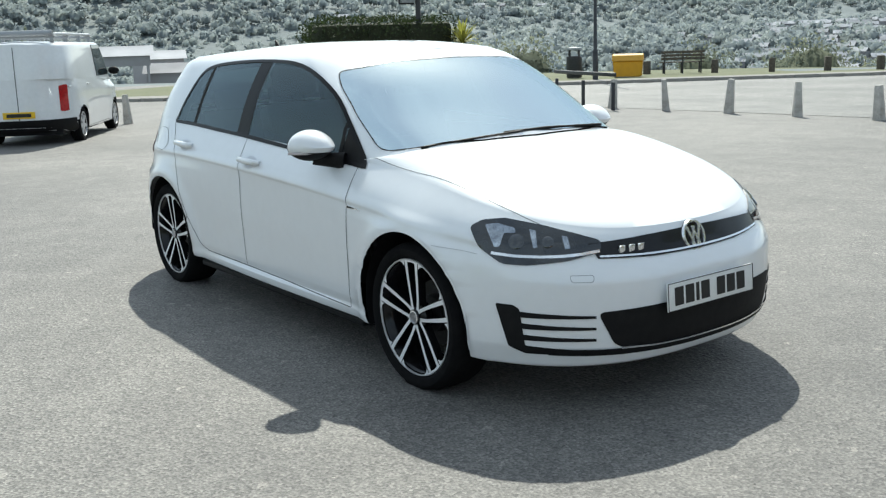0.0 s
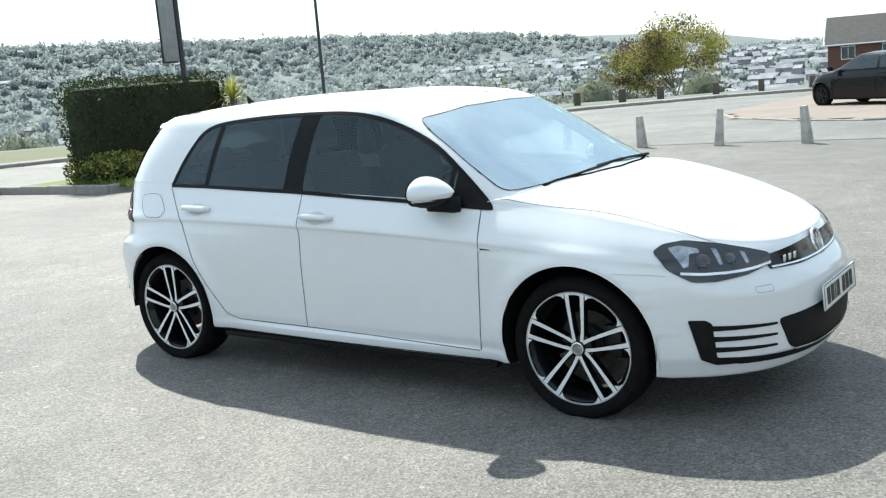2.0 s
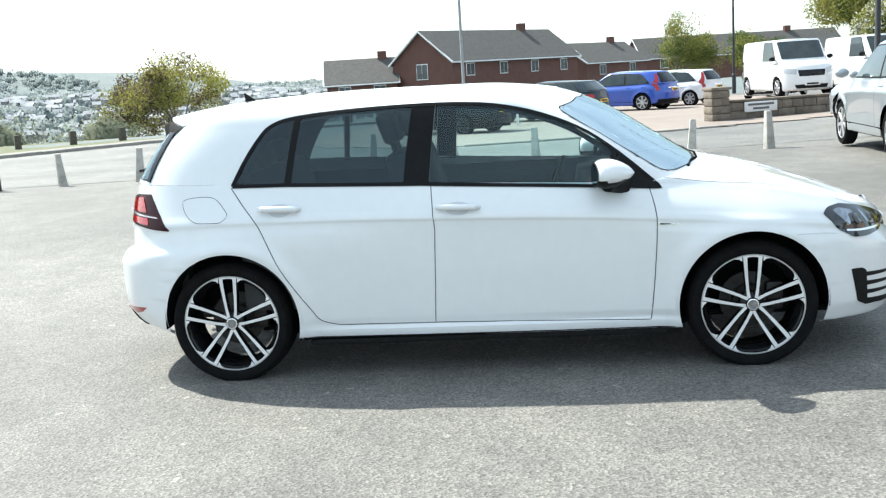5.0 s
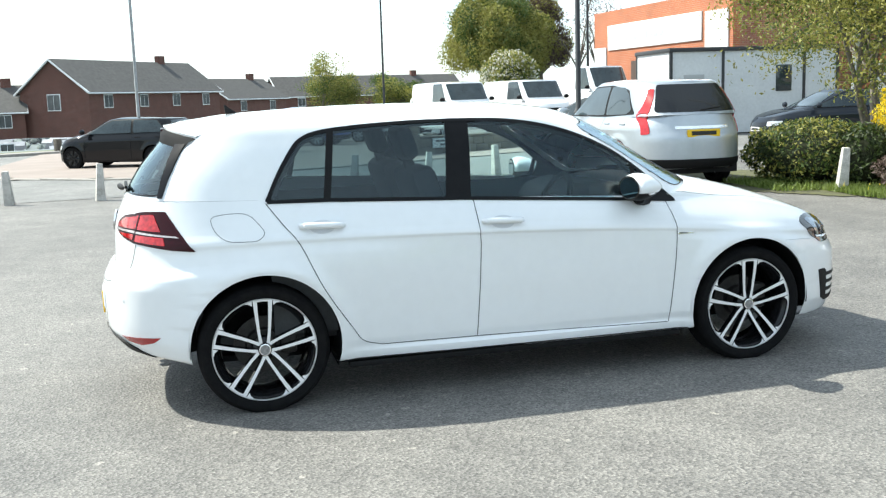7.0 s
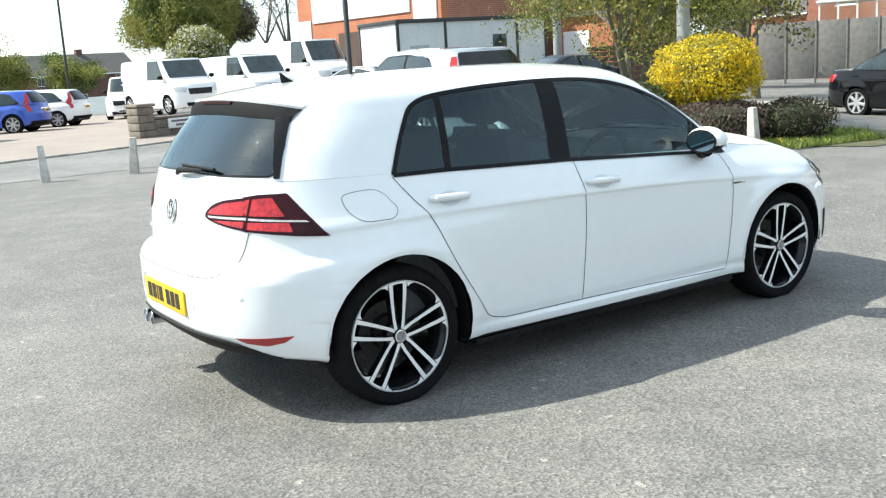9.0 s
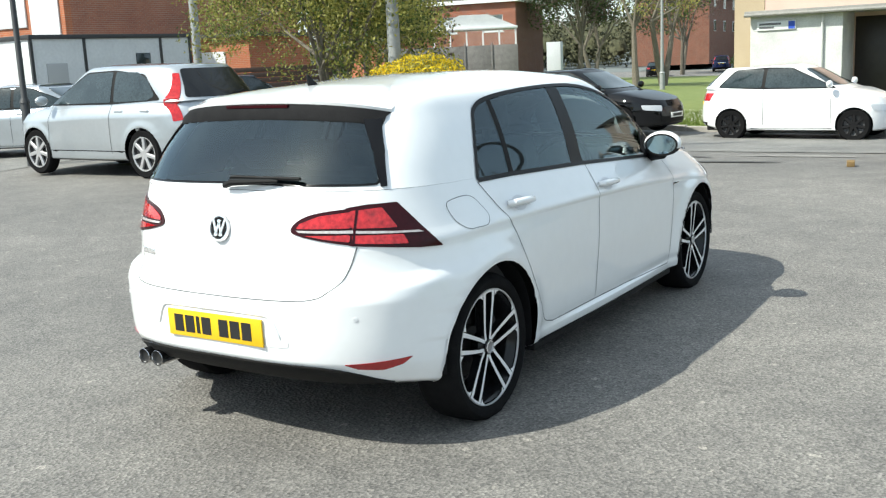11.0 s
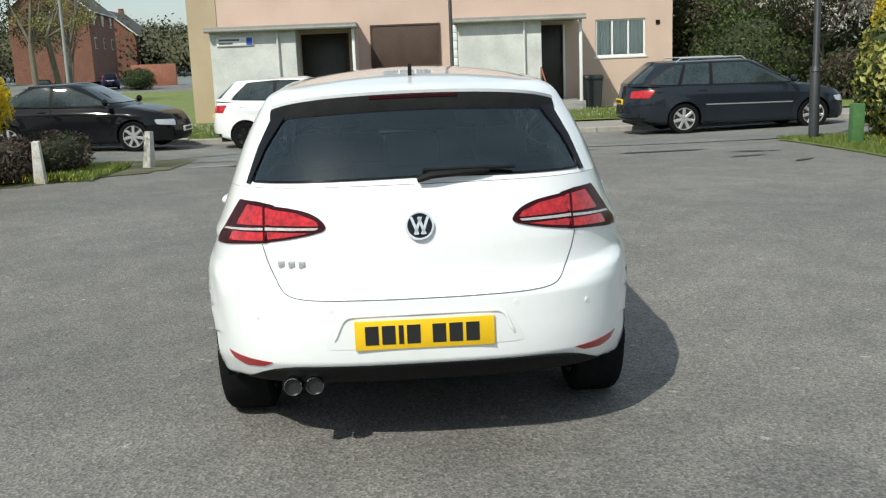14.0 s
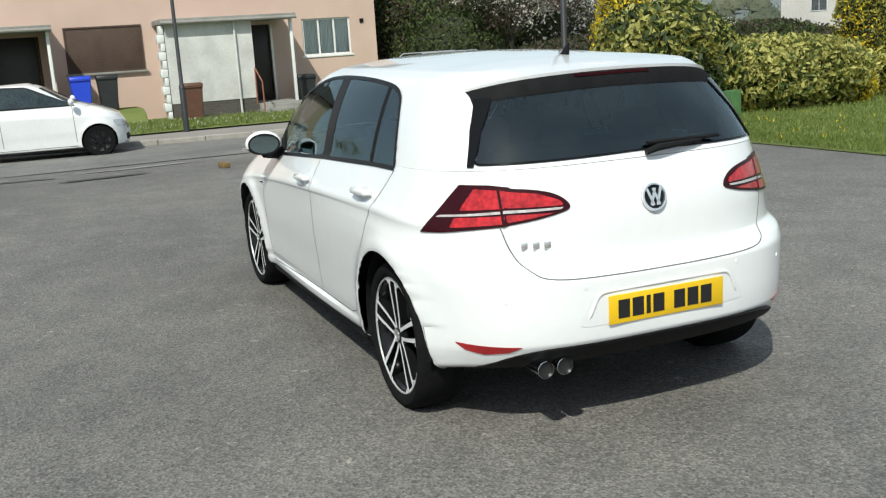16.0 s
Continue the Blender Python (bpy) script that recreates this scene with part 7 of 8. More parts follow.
blades("dandelions", "yellow dandelions in the grass", ((-1.5, 11.2, -10, -6.5, 0.35), (19.6, 25.2, -9.5, 3.0, 0.35), (7.4, 10.8, 4.2, 6.6, 0.3)), 420, 0.05, 10, YEL, 0.10)

tree("thicket_tree", "dark twiggy tree behind the golden bush", 21.5, 15.2, 6.5, 2.6, [G2, BROWN, G3], 9000, 0.07, 141, 0.16, 2, low=0.3, blobs=60)
tree("thicket_tree", "dark twiggy tree by the garden fence", 27.5, 21.2, 7.0, 3.0, [G2, BROWN, G3], 9000, 0.08, 142, 0.18, 2, low=0.3, blobs=60)


# ---- marks and grit on the tarmac ----
TAR = surf("tar_stain", (0.035, 0.035, 0.035), (0.07, 0.069, 0.067), 6, 0.85, bump=0.3, fine=90)
PALE = surf("worn_patch", (0.20, 0.195, 0.185), (0.30, 0.29, 0.275), 5, 0.9, bump=0.3, fine=90)


def blot(x, y, lx, ly, turn, seed, material, label):
    """An uneven stain lying on the tarmac."""
    rb = random.Random(seed)
    bm = bmesh.new()
    v = []
    for i in range(36):
        a = i * math.pi / 18
        k = 1 + 0.35 * noise.noise(Vector((math.cos(a) * 1.7 + seed, math.sin(a) * 1.7, 0))) + rb.uniform(-0.12, 0.12)
        p = Vector((math.cos(a) * lx * k, math.sin(a) * ly * k, 0))
        p.rotate(Matrix.Rotation(radians(turn), 3, "Z"))
        v.append(bm.verts.new((x + p.x, y + p.y, ground_z(x + p.x, y + p.y) + 0.009)))
    bm.faces.new(v)
    bmesh.ops.triangulate(bm, faces=bm.faces)
    tagged(part("stain", bm, material), label, "stain", kind="structure")


for i, (x, y, lx, ly, t) in enumerate(((9.6, -4.1, 0.10, 0.75, 8), (9.0, -5.3, 0.07, 0.35, -10), (8.2, -4.9, 0.06, 0.3, 20), (9.3, 1.3, 0.10, 0.6, 6), (7.4, -5.4, 0.06, 0.22, 40), (10.2, 2.3, 0.08, 0.5, -5))):
    blot(x, y, lx, ly, t, 300 + i, TAR, "dark damp stain on the tarmac")
for i, (x, y, lx, ly, t) in enumerate(((10.6, 0.6, 0.12, 0.9, 3), (10.8, -2.6, 0.10, 0.7, -4), (10.4, 3.0, 0.10, 0.5, 10))):
    blot(x, y, lx, ly, t, 320 + i, PALE, "pale worn patch on the tarmac")
rg2 = random.Random(11)
co, fc = [], []
for _ in range(700):
    x, y = rg2.uniform(-6.5, 9), rg2.uniform(-8, 5)
    if -2.3 < x < 2.4 and -1.1 < y < 1.1:
        continue
    q, z = rg2.uniform(0.002, 0.007), ground_z(x, y) + 0.002
    i, a = len(co), rg2.uniform(0, 6.28)
    co += [(x + q * math.cos(a + k * 2.09) * rg2.uniform(0.6, 1.4), y + q * math.sin(a + k * 2.09), z) for k in range(3)] + [(x, y, z + q * 0.9)]
    fc += [(i, i + 1, i + 3), (i + 1, i + 2, i + 3), (i + 2, i, i + 3)]
me = bpy.data.meshes.new("grit")
me.from_pydata(co, [], fc)
me.materials.append(surf("grit_stone", (0.16, 0.155, 0.145), (0.36, 0.35, 0.33), 3, 0.9, vary=0.4))
tagged(new("grit", me), "loose pale grit strewn on the tarmac", "grit", kind="stuff")


# ---- buildings ----
def brick_mat(name, a, b, mortar, scale=1.0, turn=False):
    m = bpy.data.materials.new(name)
    m.use_nodes = True
    n, l = m.node_tree.nodes, m.node_tree.links
    bs = n["Principled BSDF"]
    bs.inputs["Roughness"].default_value = 0.9
    tc = n.new("ShaderNodeTexCoord")
    sep, com, add = n.new("ShaderNodeSeparateXYZ"), n.new("ShaderNodeCombineXYZ"), n.new("ShaderNodeMath")
    l.new(tc.outputs["Object"], sep.inputs[0])
    l.new(sep.outputs[0], add.inputs[0])
    l.new(sep.outputs[1], add.inputs[1])
    l.new(add.outputs[0], com.inputs[0])
    l.new(sep.outputs[2], com.inputs[1])
    t = n.new("ShaderNodeTexBrick")
    t.inputs["Scale"].default_value = 4.4 * scale
    t.inputs["Brick Width"].default_value, t.inputs["Row Height"].default_value, t.inputs["Mortar Size"].default_value = 1.0, 0.33, 0.03
    t.inputs["Color1"].default_value, t.inputs["Color2"].default_value, t.inputs["Mortar"].default_value = (*a, 1), (*b, 1), (*mortar, 1)
    l.new(com.outputs[0], t.inputs["Vector"])
    nz = n.new("ShaderNodeTexNoise")
    nz.inputs["Scale"].default_value = 1.3
    l.new(tc.outputs["Object"], nz.inputs["Vector"])
    mr = n.new("ShaderNodeMapRange")
    mr.inputs["To Min"].default_value, mr.inputs["To Max"].default_value = 0.72, 1.22
    l.new(nz.outputs["Fac"], mr.inputs[0])
    hs = n.new("ShaderNodeHueSaturation")
    l.new(t.outputs["Color"], hs.inputs["Color"])
    l.new(mr.outputs[0], hs.inputs["Value"])
    l.new(hs.outputs[0], bs.inputs["Base Color"])
    bp = n.new("ShaderNodeBump")
    bp.inputs["Strength"].default_value, bp.inputs["Distance"].default_value, bp.invert = 0.5, 0.01, True
    l.new(t.outputs["Fac"], bp.inputs["Height"])
    l.new(bp.outputs[0], bs.inputs["Normal"])
    return m


BRICK = brick_mat("red_brick", (0.30, 0.10, 0.055), (0.24, 0.075, 0.045), (0.30, 0.24, 0.20))
BRICK4 = brick_mat("weathered_brick", (0.20, 0.080, 0.048), (0.155, 0.058, 0.036), (0.21, 0.165, 0.135))
BRICK2 = brick_mat("orange_brick", (0.42, 0.13, 0.055), (0.36, 0.11, 0.05), (0.36, 0.25, 0.18))
BRICK3 = brick_mat("brown_brick", (0.14, 0.055, 0.04), (0.11, 0.045, 0.035), (0.17, 0.12, 0.10))
PINK = surf("pink_render", (0.50, 0.36, 0.30), (0.60, 0.45, 0.38), 0.9, 0.95, bump=0.5, fine=45)
BEIGE = surf("beige_render", (0.38, 0.30, 0.20), (0.46, 0.37, 0.26), 0.9, 0.95, bump=0.5, fine=45)
DASH = surf("white_pebbledash", (0.44, 0.44, 0.43), (0.68, 0.68, 0.665), 1.6, 0.95, bump=1.0, fine=38)
SLATE = surf("roof_tiles", (0.055, 0.052, 0.05), (0.10, 0.095, 0.09), 3, 0.85, bump=0.6, fine=25)
UPVC = surf("white_upvc", (0.74, 0.75, 0.75), (0.68, 0.69, 0.69), 8, 0.4)
BROWNBOARD = surf("brown_board", (0.055, 0.033, 0.025), (0.085, 0.055, 0.042), 2.5, 0.8, bump=0.2)
CONCRETE = surf("grey_concrete", (0.20, 0.195, 0.18), (0.30, 0.29, 0.27), 3, 0.9, bump=0.4)
CABIN = surf("cabin_grey", (0.52, 0.54, 0.55), (0.62, 0.64, 0.65), 1.2, 0.7, bump=0.1)
FENCE = surf("fence_grey", (0.13, 0.125, 0.12), (0.22, 0.21, 0.20), 5, 0.9, bump=0.4)
CURTAIN = surf("net_curtain", (0.74, 0.75, 0.75), (0.84, 0.84, 0.83), 14, 0.95)


def wall_cells(y0, y1, z0, z1, x0, x1, holes):
    """A wall along y with openings that go through it."""
    bm = bmesh.new()
    ys = sorted({y0, y1, *[h[0] for h in holes], *[h[1] for h in holes]})
    zs = sorted({z0, z1, *[h[2] for h in holes], *[h[3] for h in holes]})
    for a, b in zip(ys, ys[1:]):
        for c, d in zip(zs, zs[1:]):
            if not any(h[0] <= a and b <= h[1] and h[2] <= c and d <= h[3] for h in holes):
                add_box(bm, (x0, a, c), (x1, b, d))
    bmesh.ops.remove_doubles(bm, verts=bm.verts, dist=1e-4)
    return bm


def window(parent, x, y0, y1, z0, z1, lights=3, curtain=True, thick=0.06, frame=UPVC):
    """A casement window facing -x: frame, mullions, panes and a curtain behind."""
    bm = bmesh.new()
    add_box(bm, (x, y0, z0), (x + 0.07, y1, z0 + thick))
    add_box(bm, (x, y0, z1 - thick), (x + 0.07, y1, z1))
    for i in range(lights + 1):
        yy = y0 + (y1 - y0 - thick) * i / lights
        add_box(bm, (x + 0.001, yy, z0 + thick), (x + 0.069, yy + thick, z1 - thick))
    w = part("window", bm, frame, parent, "white plastic window")
    part("sill", box((x - 0.08, y0 - 0.06, z0 - 0.06), (x + 0.05, y1 + 0.06, z0 - 0.002), 0.008), frame, w)
    for i in range(lights):
        a = y0 + (y1 - y0 - thick) * i / lights + thick
        b = y0 + (y1 - y0 - thick) * (i + 1) / lights
        part("pane", box((x + 0.03, a, z0 + thick), (x + 0.036, b, z1 - thick)), glass("house_glass", (0.93, 0.96, 0.96)), w, smooth=False)
    if curtain:
        bm = bmesh.new()
        V = []
        n = 60
        for i in range(n + 1):
            yy = y0 + (y1 - y0) * i / n
            d = 0.14 + 0.02 * math.sin(i * 1.9)
            V.append((bm.verts.new((x + d, yy, z0)), bm.verts.new((x + d, yy, z1))))
        for p, q in zip(V, V[1:]):
            bm.faces.new((p[0], q[0], q[1], p[1]))
        part("curtain", bm, CURTAIN, w)
    # thin black panel stands in for the unlit room behind the glass
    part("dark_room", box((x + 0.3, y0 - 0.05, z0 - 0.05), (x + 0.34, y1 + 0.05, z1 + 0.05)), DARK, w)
    return w


XW, XP = 27.0, 25.35  # main wall, porch fronts
G0 = -0.45
flats = thing("flats", "pink rendered flats with white pebble-dashed porches", "building")
BOARD, FWIN = (-1.57, 0.68, 1.10, 2.46), (-8.26, -6.62, 1.17, 2.36)
D1, D2 = (1.45, 2.90, G0, 2.25), (-5.55, -4.62, G0 + 0.3, 2.25)
part("wall", wall_cells(-9.15, 5.52, G0, 5.9, XW, XW + 0.3, [BOARD, FWIN, D1, D2, (-1.4, 0.5, 4.2, 5.3), (-8.2, -6.6, 4.2, 5.3)]), PINK, flats, "pink rendered wall", smooth=False)
part("wall", box((XW + 0.3, -9.15, G0), (36, -8.85, 5.9)), PINK, flats, smooth=False)
part("wall", box((XW - 0.02, 5.53, G0), (36, 6.45, 5.9)), BEIGE, flats, "beige rendered wall", smooth=False)
part("wall", box((35.7, -8.84, G0), (36, 5.5, 5.9)), PINK, flats, smooth=False)
part("roof", prism([(-9.5, 5.9), (6.8, 5.9), (6.8, 6.05), (-1.3, 8.3), (-9.5, 6.05)], XW - 0.4, 36.4, "yz"), SLATE, flats, smooth=False)
part("boarded_window", box((XW - 0.02, BOARD[0] + 0.04, BOARD[2] + 0.04), (XW + 0.05, BOARD[1] - 0.04, BOARD[3] - 0.04), 0.004), BROWNBOARD, flats, "brown board over a window")
bm = bmesh.new()
for lo, hi in (((BOARD[0], BOARD[2]), (BOARD[1], BOARD[2] + 0.05)), ((BOARD[0], BOARD[3] - 0.05), (BOARD[1], BOARD[3])), ((BOARD[0], BOARD[2] + 0.05), (BOARD[0] + 0.05, BOARD[3] - 0.05)), ((BOARD[1] - 0.05, BOARD[2] + 0.05), (BOARD[1], BOARD[3] - 0.05))):
    add_box(bm, (XW - 0.04, lo[0], lo[1]), (XW + 0.02, hi[0], hi[1]))
part("board_frame", bm, BROWNBOARD, flats, smooth=False)
part("sill", box((XW - 0.1, BOARD[0] - 0.08, BOARD[2] - 0.07), (XW, BOARD[1] + 0.08, BOARD[2] - 0.005), 0.01), CONCRETE, flats)
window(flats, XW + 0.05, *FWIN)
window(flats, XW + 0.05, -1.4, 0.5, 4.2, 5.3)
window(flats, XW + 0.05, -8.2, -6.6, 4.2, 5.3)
part("vent", box((XW - 0.03, -8.73, 2.15), (XW + 0.02, -8.60, 2.28)), BLACK, flats)
for (a, b, dd, end) in ((2.92, 5.50, D1, 1.05), (-4.60, -2.02, D2, -5.95)):
    part("porch_store", box((XP, a, G0 + 0.5), (XW - 0.002, b, 2.36), 0.01), DASH, flats, "white pebble-dashed porch block", sharp=20)
    part("plinth", box((XP + 0.02, a + 0.01, G0), (XW - 0.002, b - 0.01, G0 + 0.498)), brick_mat("plinth_brick", (0.09, 0.08, 0.07), (0.07, 0.065, 0.06), (0.12, 0.11, 0.1)), flats, smooth=False)
    part("canopy", box((XP - 0.22, end, 2.365), (XW - 0.003, b + 0.12, 2.52), 0.012), CONCRETE, flats, "grey concrete canopy")
    part("gutter", tube([(XP - 0.24, end, 2.40), (XP - 0.24, b + 0.12, 2.40)], 0.05, 8), CONCRETE, flats)
    part("canopy_post", box((XP + 0.0, end + 0.08, G0), (XP + 0.09, end + 0.17, 2.362), 0.01), UPVC, flats)
    part("door", box((XW + 0.12, dd[0], dd[2]), (XW + 0.17, dd[1], dd[3]), 0.01), surf("dark_door", (0.018, 0.014, 0.012), (0.03, 0.025, 0.022), 4, 0.4), flats, "dark brown front door")
    part("downpipe", tube([(XP - 0.06, (a + b) / 2 - 0.75, G0), (XP - 0.06, (a + b) / 2 - 0.75, 2.36)], 0.035, 8), DASH, flats)
    part("door_frame", box((XW - 0.01, dd[0] - 0.07, dd[2]), (XW + 0.11, dd[0] - 0.002, dd[3]), 0.004), UPVC if end < 0 else BROWNBOARD, flats)
    part("threshold_slab", box((XP - 0.1, end, G0), (XW - 0.004, a - 0.01, G0 + (0.32 if end < 0 else 0.12)), 0.01), CONCRETE, flats)
part("side_panel", box((XW - 0.9, 1.07, G0), (XW - 0.004, 1.17, 2.36)), PINK, flats, smooth=False)
for i in range(11):
    part("quoin", box((XP - 0.015, -2.0 if i % 2 else -2.0, G0 + 0.05 + i * 0.25), (XP + 0.4, -1.80 if i % 2 else -1.88, G0 + 0.28 + i * 0.25), 0.008), UPVC, flats)
for i in range(3):
    part("step", box((XP - 0.1 - 0.3 * (3 - i), -5.75, G0 - 0.1), (XP - 0.1 - 0.3 * (2 - i) - 0.004, -4.6, G0 + 0.10 * (i + 1) - 0.02), 0.01), CONCRETE, flats, "grey concrete step")
rail = tube([(XP - 1.0, -4.55, G0), (XP - 1.0, -4.55, 0.55), (XP - 0.75, -4.55, 0.66), (XP - 0.15, -4.55, 0.95), (XP - 0.1, -4.55, G0 + 0.3)], 0.022, 8)
part("handrail", rail, surf("rust_red", (0.20, 0.07, 0.045), (0.30, 0.12, 0.08), 8, 0.7), flats, "rusty red handrail")
sg = thing("street_sign", "white street name plate with dark bars", "sign", at=Matrix.Translation((XP - 0.03, 4.75, 2.08)))
part("plate", box((-0.012, -0.55, -0.13), (0.012, 0.55, 0.13), 0.004), UPVC, sg)
part("blue_square", box((-0.016, -0.53, -0.11), (-0.0125, -0.35, 0.11)), surf("sign_blue", (0.03, 0.08, 0.45), None, rough=0.4), sg, smooth=False)
for zz, w in ((0.05, 0.62), (-0.05, 0.42)):
    part("bar", box((-0.016, 0.48 - w, zz - 0.028), (-0.0125, 0.48, zz + 0.028)), surf("sign_grey", (0.12, 0.12, 0.13), None, rough=0.5), sg, smooth=False)


def wheelie(x, y, mat, label, turn=0, h=1.05):
    """A two-wheeled bin with lid, rim, handle and wheels."""
    g = thing("wheelie_bin", label, "wheelie bin", "wheelie bins before the flats", at=pose(x, y, ground_z(x, y) + 0.14 + (0.40 if 25.5 < x < 26 else 0.0), 0, 0, turn))
    part("body", prism([(-0.22, 0.03), (0.22, 0.03), (0.29, h - 0.12), (-0.29, h - 0.12)], -0.24, 0.27, "xz", 0.015), mat, g)
    part("rim", box((-0.30, -0.27, h - 0.14), (0.30, 0.30, h - 0.10), 0.01), mat, g)
    part("lid", prism([(-0.28, h - 0.10), (0.32, h - 0.10), (0.30, h - 0.05), (0.0, h), (-0.26, h - 0.03)], -0.30, 0.30, "yz", 0.012), mat, g)
    part("handle", tube([(-0.24, 0.34, h - 0.06), (0.24, 0.34, h - 0.06)], 0.016, 8), BLACK, g)
    for s in (-1, 1):
        bm = lathe([(0.001, -0.03), (0.10, -0.03), (0.10, 0.03), (0.001, 0.03)], 18)
        bmesh.ops.transform(bm, matrix=Matrix.Translation((s * 0.24, 0.22, 0.10)) @ Matrix.Rotation(math.pi / 2, 4, "Z"), verts=bm.verts)
        part("wheel", bm, TYRE, g)


BINBLUE = surf("bin_blue", (0.012, 0.05, 0.62), (0.02, 0.065, 0.55), 5, 0.45)
BINGREY = surf("bin_grey", (0.013, 0.014, 0.016), (0.022, 0.024, 0.026), 5, 0.5)
BINBROWN = surf("bin_brown", (0.085, 0.035, 0.02), (0.12, 0.055, 0.035), 5, 0.5)
bank = part("bank", prism([(24.5, -0.3), (24.5, 0.0), (25.0, 0.30), (25.4, 0.40), (27.4, 0.40), (27.4, -0.3)], -1.2, 1.4, "xz", 0.02), GRASS)
bank.matrix_world = pose(0, 0, ground_z(25.9, 0.1) + 0.14)
tagged(bank, "raised grass bank under the bins", "grass", kind="structure")
wheelie(25.9, 0.45, BINBLUE, "bright blue plastic wheelie bin", -90)
wheelie(25.9, -0.30, BINGREY, "dark grey plastic wheelie bin", -90)
wheelie(24.3, -2.45, BINBROWN, "brown plastic wheelie bin with a pale label", -90)
wheelie(26.2, -6.35, BINGREY, "dark grey wheelie bin by the door", -90)

# site cabin
cab = thing("site_cabin", "pale grey site cabin with dark frame", "cabin", at=pose(14.0, 23.6, -0.05, 0, 0, -5.4))
part("cabin_body", box((0, 0, 0.1), (5.85, 2.95, 2.73)), CABIN, cab, smooth=False)
part("roof", box((-0.06, -0.06, 2.73), (5.91, 3.01, 2.86), 0.01), STEEL, cab, "dark cabin roof edge")
for xx, yy in ((-0.03, -0.03), (1.75, -0.03), (4.6, -0.03), (5.79, -0.03), (-0.03, 2.89)):
    part("frame_post", box((xx, yy, 0.0), (xx + 0.09, yy + 0.09, 2.73)), STEEL, cab, smooth=False)
part("window", box((3.65, -0.03, 1.4), (4.2, 0.02, 2.25), 0.01), CARGLASS, cab)
part("shutter", box((0.45, -0.03, 0.3), (1.15, 0.02, 2.0), 0.02), surf("cabin_panel", (0.36, 0.37, 0.37), None, rough=0.6), cab)
part("skid", box((0.1, 0.1, -0.05), (5.75, 2.85, 0.1)), BLACK, cab, smooth=False)

# brick garage with white fascia boards
gar = thing("brick_garage", "orange brick garage with white fascia boards", "building", at=pose(20.5, 30.0, 0.0, 0, 0, 3) @ Matrix.Scale(1.08, 4))
part("front_wall", box((-0.3, 0, -0.3), (0, 11.0, 5.0)), BRICK2, gar, smooth=False)
part("side_wall", box((0.002, -0.0, -0.3), (13, 0.3, 4.9)), brick_mat("garage_side_brick", (0.34, 0.13, 0.08), (0.28, 0.10, 0.065), (0.33, 0.26, 0.2)), gar, smooth=False)
part("roof", box((0.0, 0.3, 4.5), (13, 11, 4.7)), SLATE, gar, smooth=False)
part("back_wall", box((12.7, 0.3, -0.3), (13, 11, 4.5)), BRICK2, gar, smooth=False)
part("fascia_board", box((-0.36, 2.0, 3.25), (-0.302, 9.6, 4.35), 0.01), UPVC, gar, "white fascia board with pale bars")
for i in range(11):
    part("bar", box((-0.368, 9.0 - i * 0.42, 3.62), (-0.3605, 9.3 - i * 0.42, 4.0)), surf("sign_pale", (0.42, 0.45, 0.5), None, rough=0.5), gar, smooth=False)
part("white_panel", box((-0.36, 0.25, 2.55), (-0.302, 1.75, 4.3), 0.01), UPVC, gar)
part("white_panel", box((-0.36, 9.8, 2.2), (-0.302, 10.9, 3.4), 0.01), UPVC, gar)
part("roller_door", box((-0.33, 3.0, -0.2), (-0.304, 7.5, 2.7)), BROWNBOARD, gar, smooth=False)
part("side_fascia", box((0.0, -0.06, 4.55), (13, -0.002, 4.95)), surf("grey_trim", (0.3, 0.31, 0.32), None, rough=0.6), gar, smooth=False)

# orange brick outbuilding and timber fence behind the trees
ob_ = thing("brick_outbuilding", "small orange brick outbuilding with a white door", "building", at=pose(26.5, 26.6, -0.1, 0, 0, 10))
part("wall", box((0, 0, -0.3), (5, 3.2, 3.0)), BRICK2, ob_, smooth=False)
part("door", box((-0.04, 1.2, 1.2), (-0.002, 2.6, 2.4)), UPVC, ob_)
part("roof", box((-0.2, -0.2, 3.0), (5.2, 3.4, 3.15)), SLATE, ob_, smooth=False)
fn = thing("timber_fence", "brown horizontal timber fence", "fence", at=pose(22.8, 24.2, -0.1, 0, 0, -35))
for i in range(8):
    part("board", box((0, 0, 0.1 + i * 0.2), (4, 0.03, 0.28 + i * 0.2), 0.004), BROWNBOARD, fn)

# brick house, conservatory and grey fence
hs_ = thing("brick_house", "red brick house with white trim and brown clad side", "house", at=pose(55.2, 29.4, 0.3, 0, 0, 12))
part("front_wall", wall_cells(0, 7.5, -0.3, 4.9, 0, 0.3, [(0.9, 2.3, 3.0, 4.1), (4.2, 5.6, 3.0, 4.1)]), BRICK, hs_, smooth=False)
part("side_wall", box((0.302, 0.0, -0.3), (7, 0.3, 4.9)), BRICK3, hs_, "dark brown brick side wall", smooth=False)
part("back_wall", box((6.7, 0.302, -0.3), (7, 7.5, 4.9)), BRICK, hs_, smooth=False)
part("white_trim", box((-0.25, -0.25, 4.9), (7.2, 7.7, 5.15)), UPVC, hs_, smooth=False)
part("roof", box((-0.2, -0.2, 5.15), (7.15, 7.65, 5.3)), SLATE, hs_, smooth=False)
window(hs_, 0.06, 0.9, 2.3, 3.0, 4.1, 2)
window(hs_, 0.06, 4.2, 5.6, 3.0, 4.1, 2)
cs = thing("conservatory", "white-framed conservatory with pitched glass roof", "conservatory", at=pose(41.07, 21.77, 0.8, 0, 0, 31) @ Matrix.Diagonal((1, 1.2, 1, 1)))
